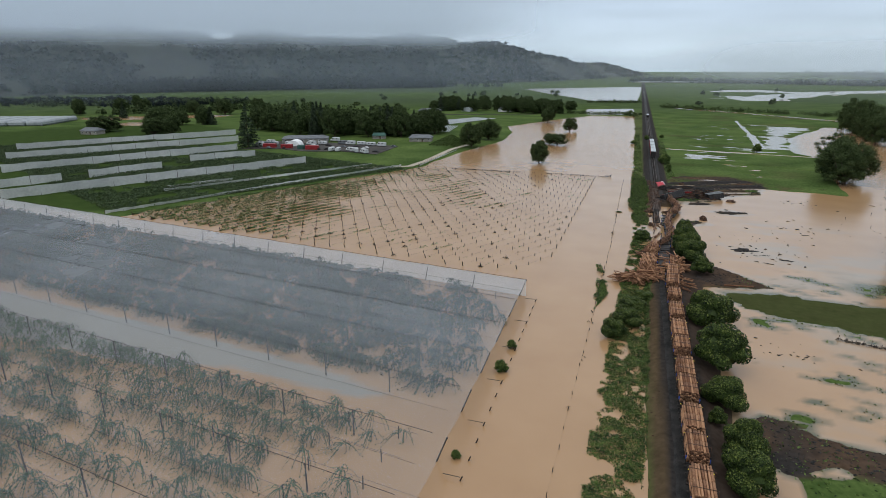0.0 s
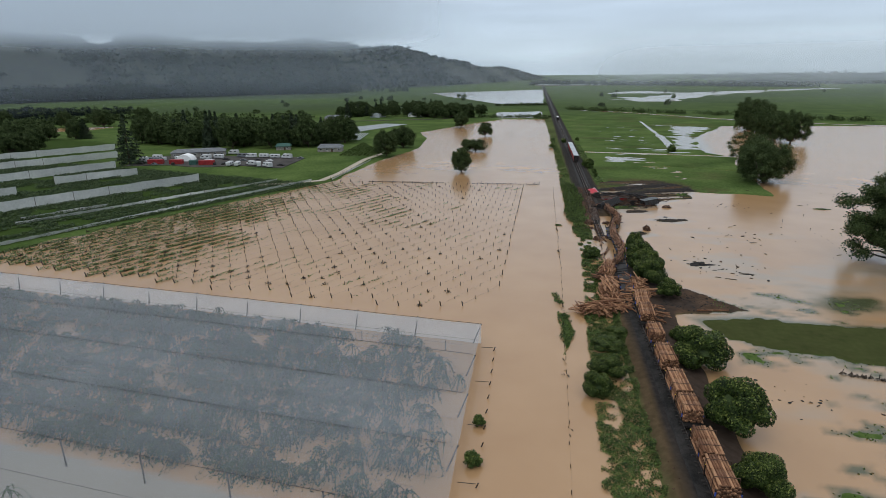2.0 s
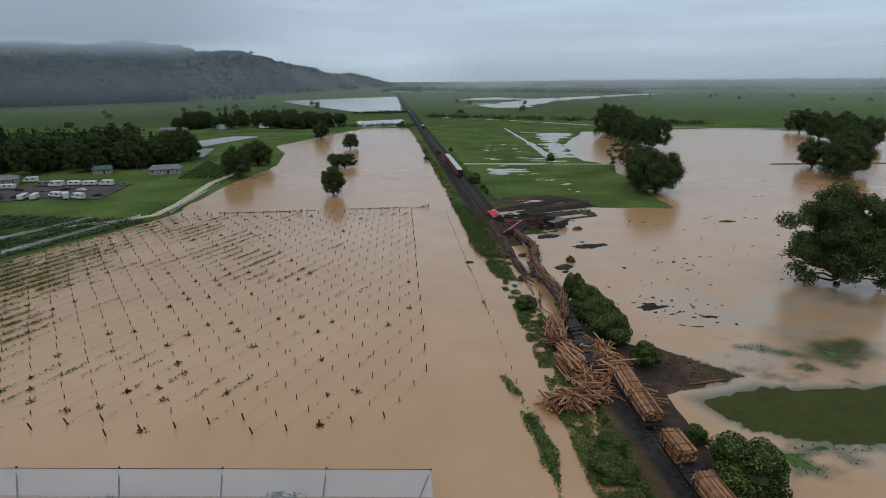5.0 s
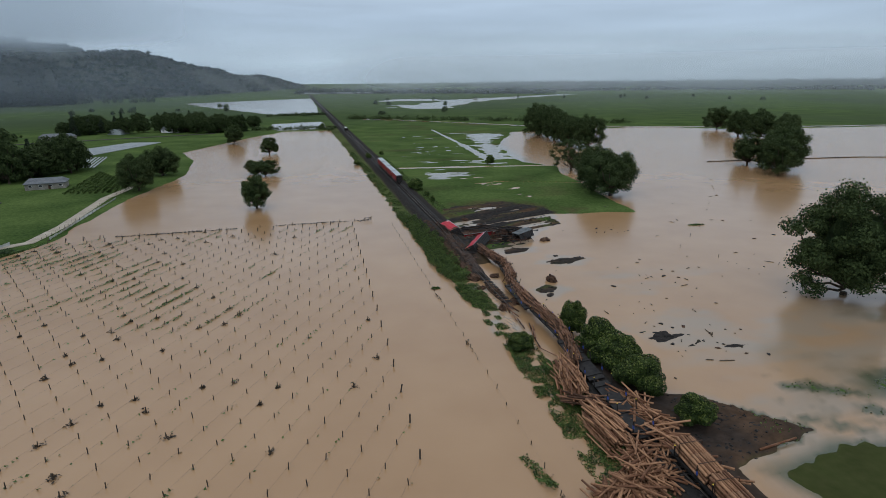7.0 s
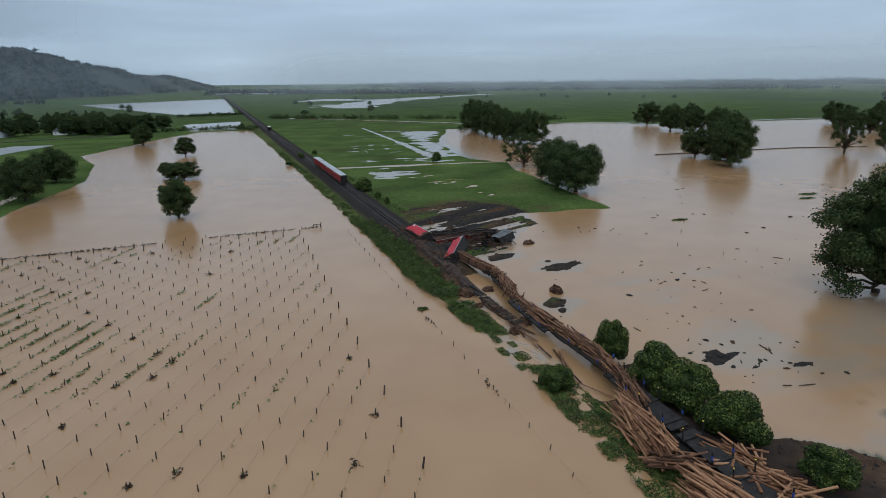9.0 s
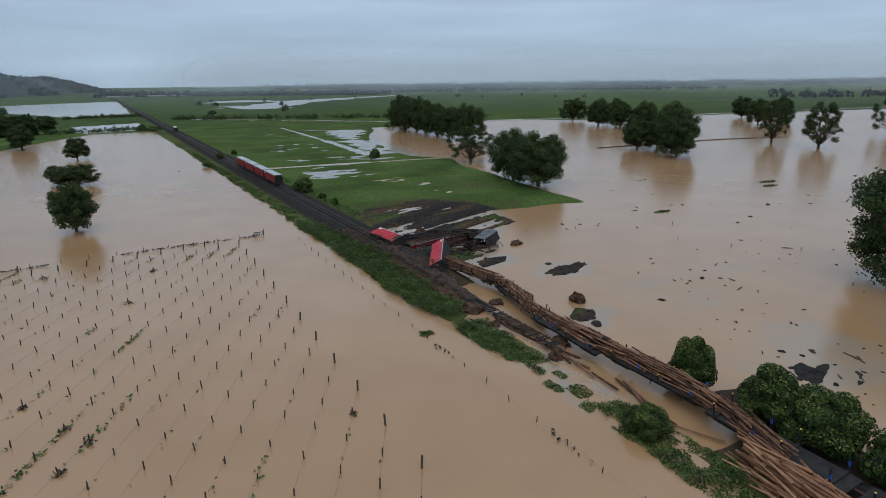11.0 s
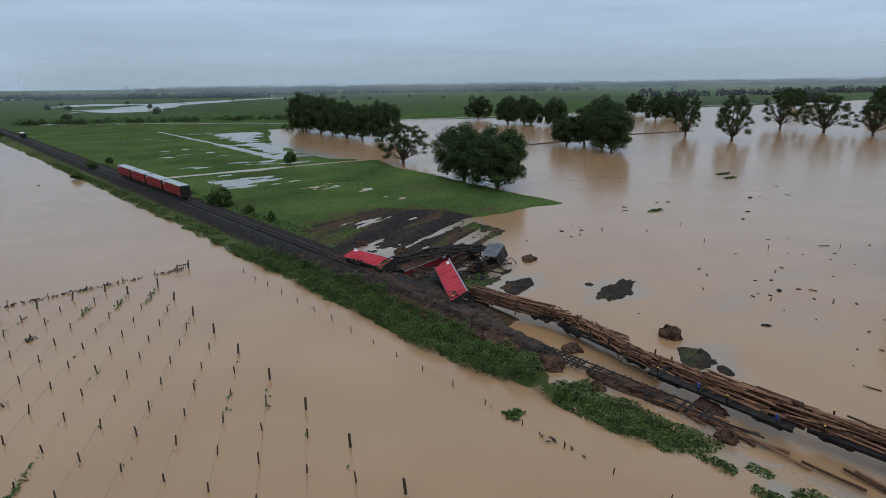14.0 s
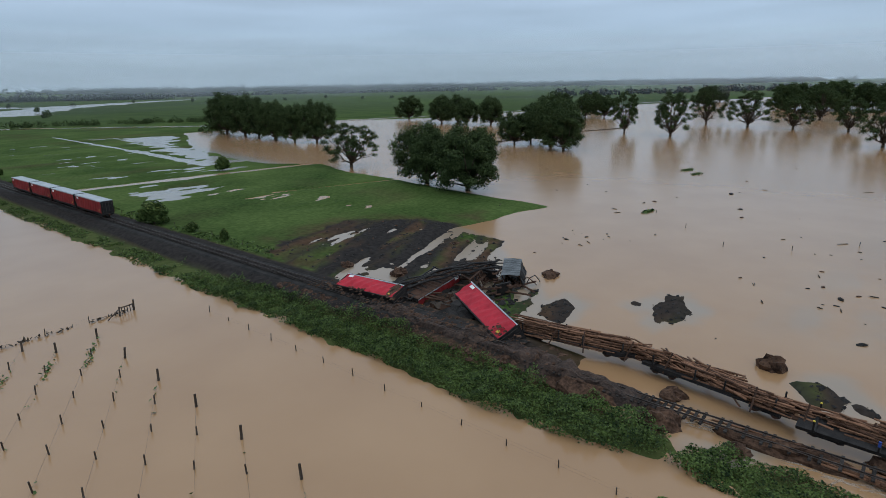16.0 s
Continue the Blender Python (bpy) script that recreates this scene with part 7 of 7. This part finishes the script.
# ---------------------------------------------------------------- distance: woods, hedges, far lines
def far_trees(name, line, n, high, wide, seed, label, leaf="leaf_dark", depth=12, size=1.6, per=40, full=False):
    b, r = Build(), np.random.RandomState(seed)
    pts = np.array(line, float)
    run = np.concatenate([[0], np.cumsum(np.hypot(*np.diff(pts, axis=0).T))])
    s = r.rand(n) * run[-1]
    cx, cy = np.interp(s, run, pts[:, 0]) + r.normal(0, depth, n), np.interp(s, run, pts[:, 1]) + r.normal(0, depth, n)
    hh, ww = high * (0.55 + 0.6 * r.rand(n)), wide * (0.6 + 0.7 * r.rand(n))
    u = r.normal(0, 1, (n, per, 3))
    u /= np.linalg.norm(u, axis=2)[..., None]
    u[..., 2] = np.abs(u[..., 2]) * 1.0
    if full:
        # whole round crowns over a short bare stem
        deep = r.rand(n, per, 1) ** 0.4
        u = u * deep * (0.8 + 0.4 * r.rand(n, per, 1))
        u[..., 2] = 0.25 + 0.75 * u[..., 2]
    p = np.stack([cx[:, None] + u[..., 0] * ww[:, None] / 2, cy[:, None] + u[..., 1] * ww[:, None] / 2, (0.12 + 0.85 * u[..., 2] * r.rand(n, per) ** 0.4) * hh[:, None] + np.maximum(0, level(cx, cy))[:, None]], -1)
    b.leaves(p.reshape(-1, 3), u.reshape(-1, 3), size, seed, 0, 1.3)
    return solid(name, b, M[leaf], label, "trees", "stuff")


canal = np.array([(21, 801), (60, 764), (97, 725), (140, 676), (178, 630), (240, 596), (306, 574), (375, 554), (447, 537), (560, 526), (760, 500), (1000, 470)], float)
left_bank = np.column_stack([canal + np.array([0.9, 2.2]), np.full(len(canal), 0.52)])
right_bank = np.column_stack([canal - np.array([0.9, 2.2]), np.full(len(canal), 0.52)])
solid("canal", Build().add(np.vstack([right_bank, left_bank]), [(k, k + 1, len(canal) + k + 1, len(canal) + k) for k in range(len(canal) - 1)]), M["water"], "narrow brim-full farm canal", "canal", "structure")
far_trees("canal_hedge", [(14, 800), (120, 735), (200, 690), (290, 625)], 150, 6, 7, 1, "low scrubby hedge along a canal", "leaf_dark", 4, 0.9, 46)
far_trees("canal_hedge", [(150, 560), (225, 640), (280, 640)], 40, 5, 6, 2, "low scrubby hedge along a canal", "leaf_dark", 6, 0.9, 46)
far_trees("pine_block", [(-1060, 860), (-900, 1120), (-720, 1330), (-560, 1480)], 1900, 30, 12, 3, "dark pine plantation below the hill", "hill_leaf", 20, 4.2, 34)
far_trees("poplar_row", [(-545, 1500), (-395, 1560)], 34, 26, 5, 4, "row of bare-stemmed tall trees below the hill", "leaf_conifer", 3, 3.5, 30)
far_trees("far_woods", [(-60, 2300), (200, 2250), (520, 2080), (700, 1900)], 320, 19, 18, 5, "far dark wood on the plain", "hill_leaf", 26, 5, 22)
far_trees("far_woods", [(700, 2400), (1400, 2200), (2100, 1700)], 230, 24, 24, 6, "far dark wood on the plain", "hill_leaf", 50, 7, 22)
far_trees("far_woods", [(900, 3300), (2200, 2700), (3300, 1700), (3700, 700)], 1100, 30, 36, 7, "far tree line on the horizon", "hill_leaf", 160, 9, 14)
far_trees("far_woods", [(1100, 800), (1700, 600), (2300, 300)], 110, 18, 18, 8, "far tree line on the plain", "hill_leaf", 30, 6, 22)
far_trees("far_woods", [(-30, 2700), (60, 2600)], 14, 22, 12, 9, "clump of tall trees at the end of the railway", "leaf_conifer", 14, 5, 26)
far_trees("scattered_trees", [(-420, 640), (-330, 1000), (-260, 1200)], 20, 9, 9, 10, "scattered paddock trees", "leaf_dark", 60, 1.9, 120, True)
far_trees("scattered_trees", [(90, 900), (250, 1500), (600, 1500), (900, 1100)], 16, 10, 9, 11, "scattered paddock trees", "leaf_dark", 80, 2.0, 120, True)
far_trees("pond_scrub", [(-85, 660), (-30, 668), (-16, 640)], 40, 4, 6, 12, "scrub between flooded ponds", "leaf_dark", 5, 1.2, 26)
far_trees("pond_scrub", [(-90, 895), (-20, 905)], 50, 4, 6, 13, "scrub between flooded ponds", "leaf_dark", 6, 1.4, 26)
for k, line in enumerate(([(-760, 520), (-640, 640), (-520, 700)], [(-400, 520), (-300, 560), (-260, 600)])):
    far_trees("shelter_belt", line, 90, 11, 9, 20 + k, "dark shelter belt across hazy fields", "leaf_dark", 5, 2.0, 30)
far_trees("orchard_belt", [(-900, 600), (-720, 660), (-590, 660)], 520, 7, 9, 15, "dark block of orchard trees below the hill", "hill_leaf", 40, 2.4, 26)
far_trees("orchard_belt", [(-560, 470), (-470, 600), (-420, 640)], 120, 9, 8, 14, "dark belt of orchard trees", "leaf_dark", 6, 2.2, 28)
shed_far = thing("long_shed", put(60, 2250, None, -8), "long pale sheds far across the plain", "shed", "farm buildings")
part("roof", Build().box((0, 0, 3.4), (260, 40, 3.4), cut=1.2), M["plastic"], shed_far)
part("wall", Build().box((0, 0, 1), (256, 38, 2)), M["pale_wall"], shed_far)

# ---------------------------------------------------------------- flood debris
r = random.Random(77)
debris_groups = [((46, 200), 16, 16, 1.2), ((32, 163), 9, 30, 1.2), ((70, 197), 20, 18, 1.2), ((110, 230), 40, 16, 1.5), ((30, 180), 12, 20, 0.9), ((24, 105), 8, 22, 0.7), ((52, 238), 12, 14, 0.8), ((-40, 420), 40, 12, 1.4), ((160, 260), 50, 18, 1.6)]
for (cx, cy), spread, n, size in debris_groups:
    for k in range(n):
        x, y = r.gauss(cx, spread * 0.6), r.gauss(cy, spread * 0.45)
        s = size * r.uniform(0.15, 0.3 + 0.45 * r.random() ** 2)
        b = Build()
        if r.random() < 0.3:
            b.tube((-s * 1.6, 0, 0.05), (s * 1.6, r.uniform(-0.3, 0.3), 0.12), 0.09, 0.05, 6)
            b.tube((0, 0, 0.08), (s * 0.6, s * 0.5, 0.25), 0.05, 0.02, 5)
            solid("drift_branch", b, M["bark"], "dark branch adrift in flood water", "branch", "", "flood debris", m=pose(x, y, max(0, ground_z(x, y)), 0, 0, r.uniform(0, 180)))
        else:
            b.lump((0, 0, 0.02), (s * 1.7, s, s * 0.55), r.randrange(999), 0.35, 5, 9, 0, -0.1)
            solid("debris_clod", b, M["earth" if r.random() < 0.3 else "ballast"], "dark clod of earth and wrack in flood water", "debris", "", "flood debris", m=pose(x, y, max(0, ground_z(x, y)), 0, 0, r.uniform(0, 180)))
for x, y, sx, sy in ((153, 251, 7, 2.6), (146, 246, 6, 2.0), (83, 238, 4, 1.4), (-9, 202, 1.4, 0.9)):
    b = Build()
    q = np.random.RandomState(int(abs(x)))
    p = q.normal(0, 1, (160, 3)) * np.array([sx * 0.28, sy * 0.28, 0.05]) + np.array([0, 0, 0.1])
    b.lump((0, 0, 0), (sx, sy, 0.25), 5, 0.2, 5, 12)
    b.leaves(p, np.tile([0, 0, 1.0], (160, 1)), 0.4, 6)
    solid("grass_islet", b, M["weed"], "small grassy islet in flood water", "islet", "", "grass islets", m=pose(x, y, 0))
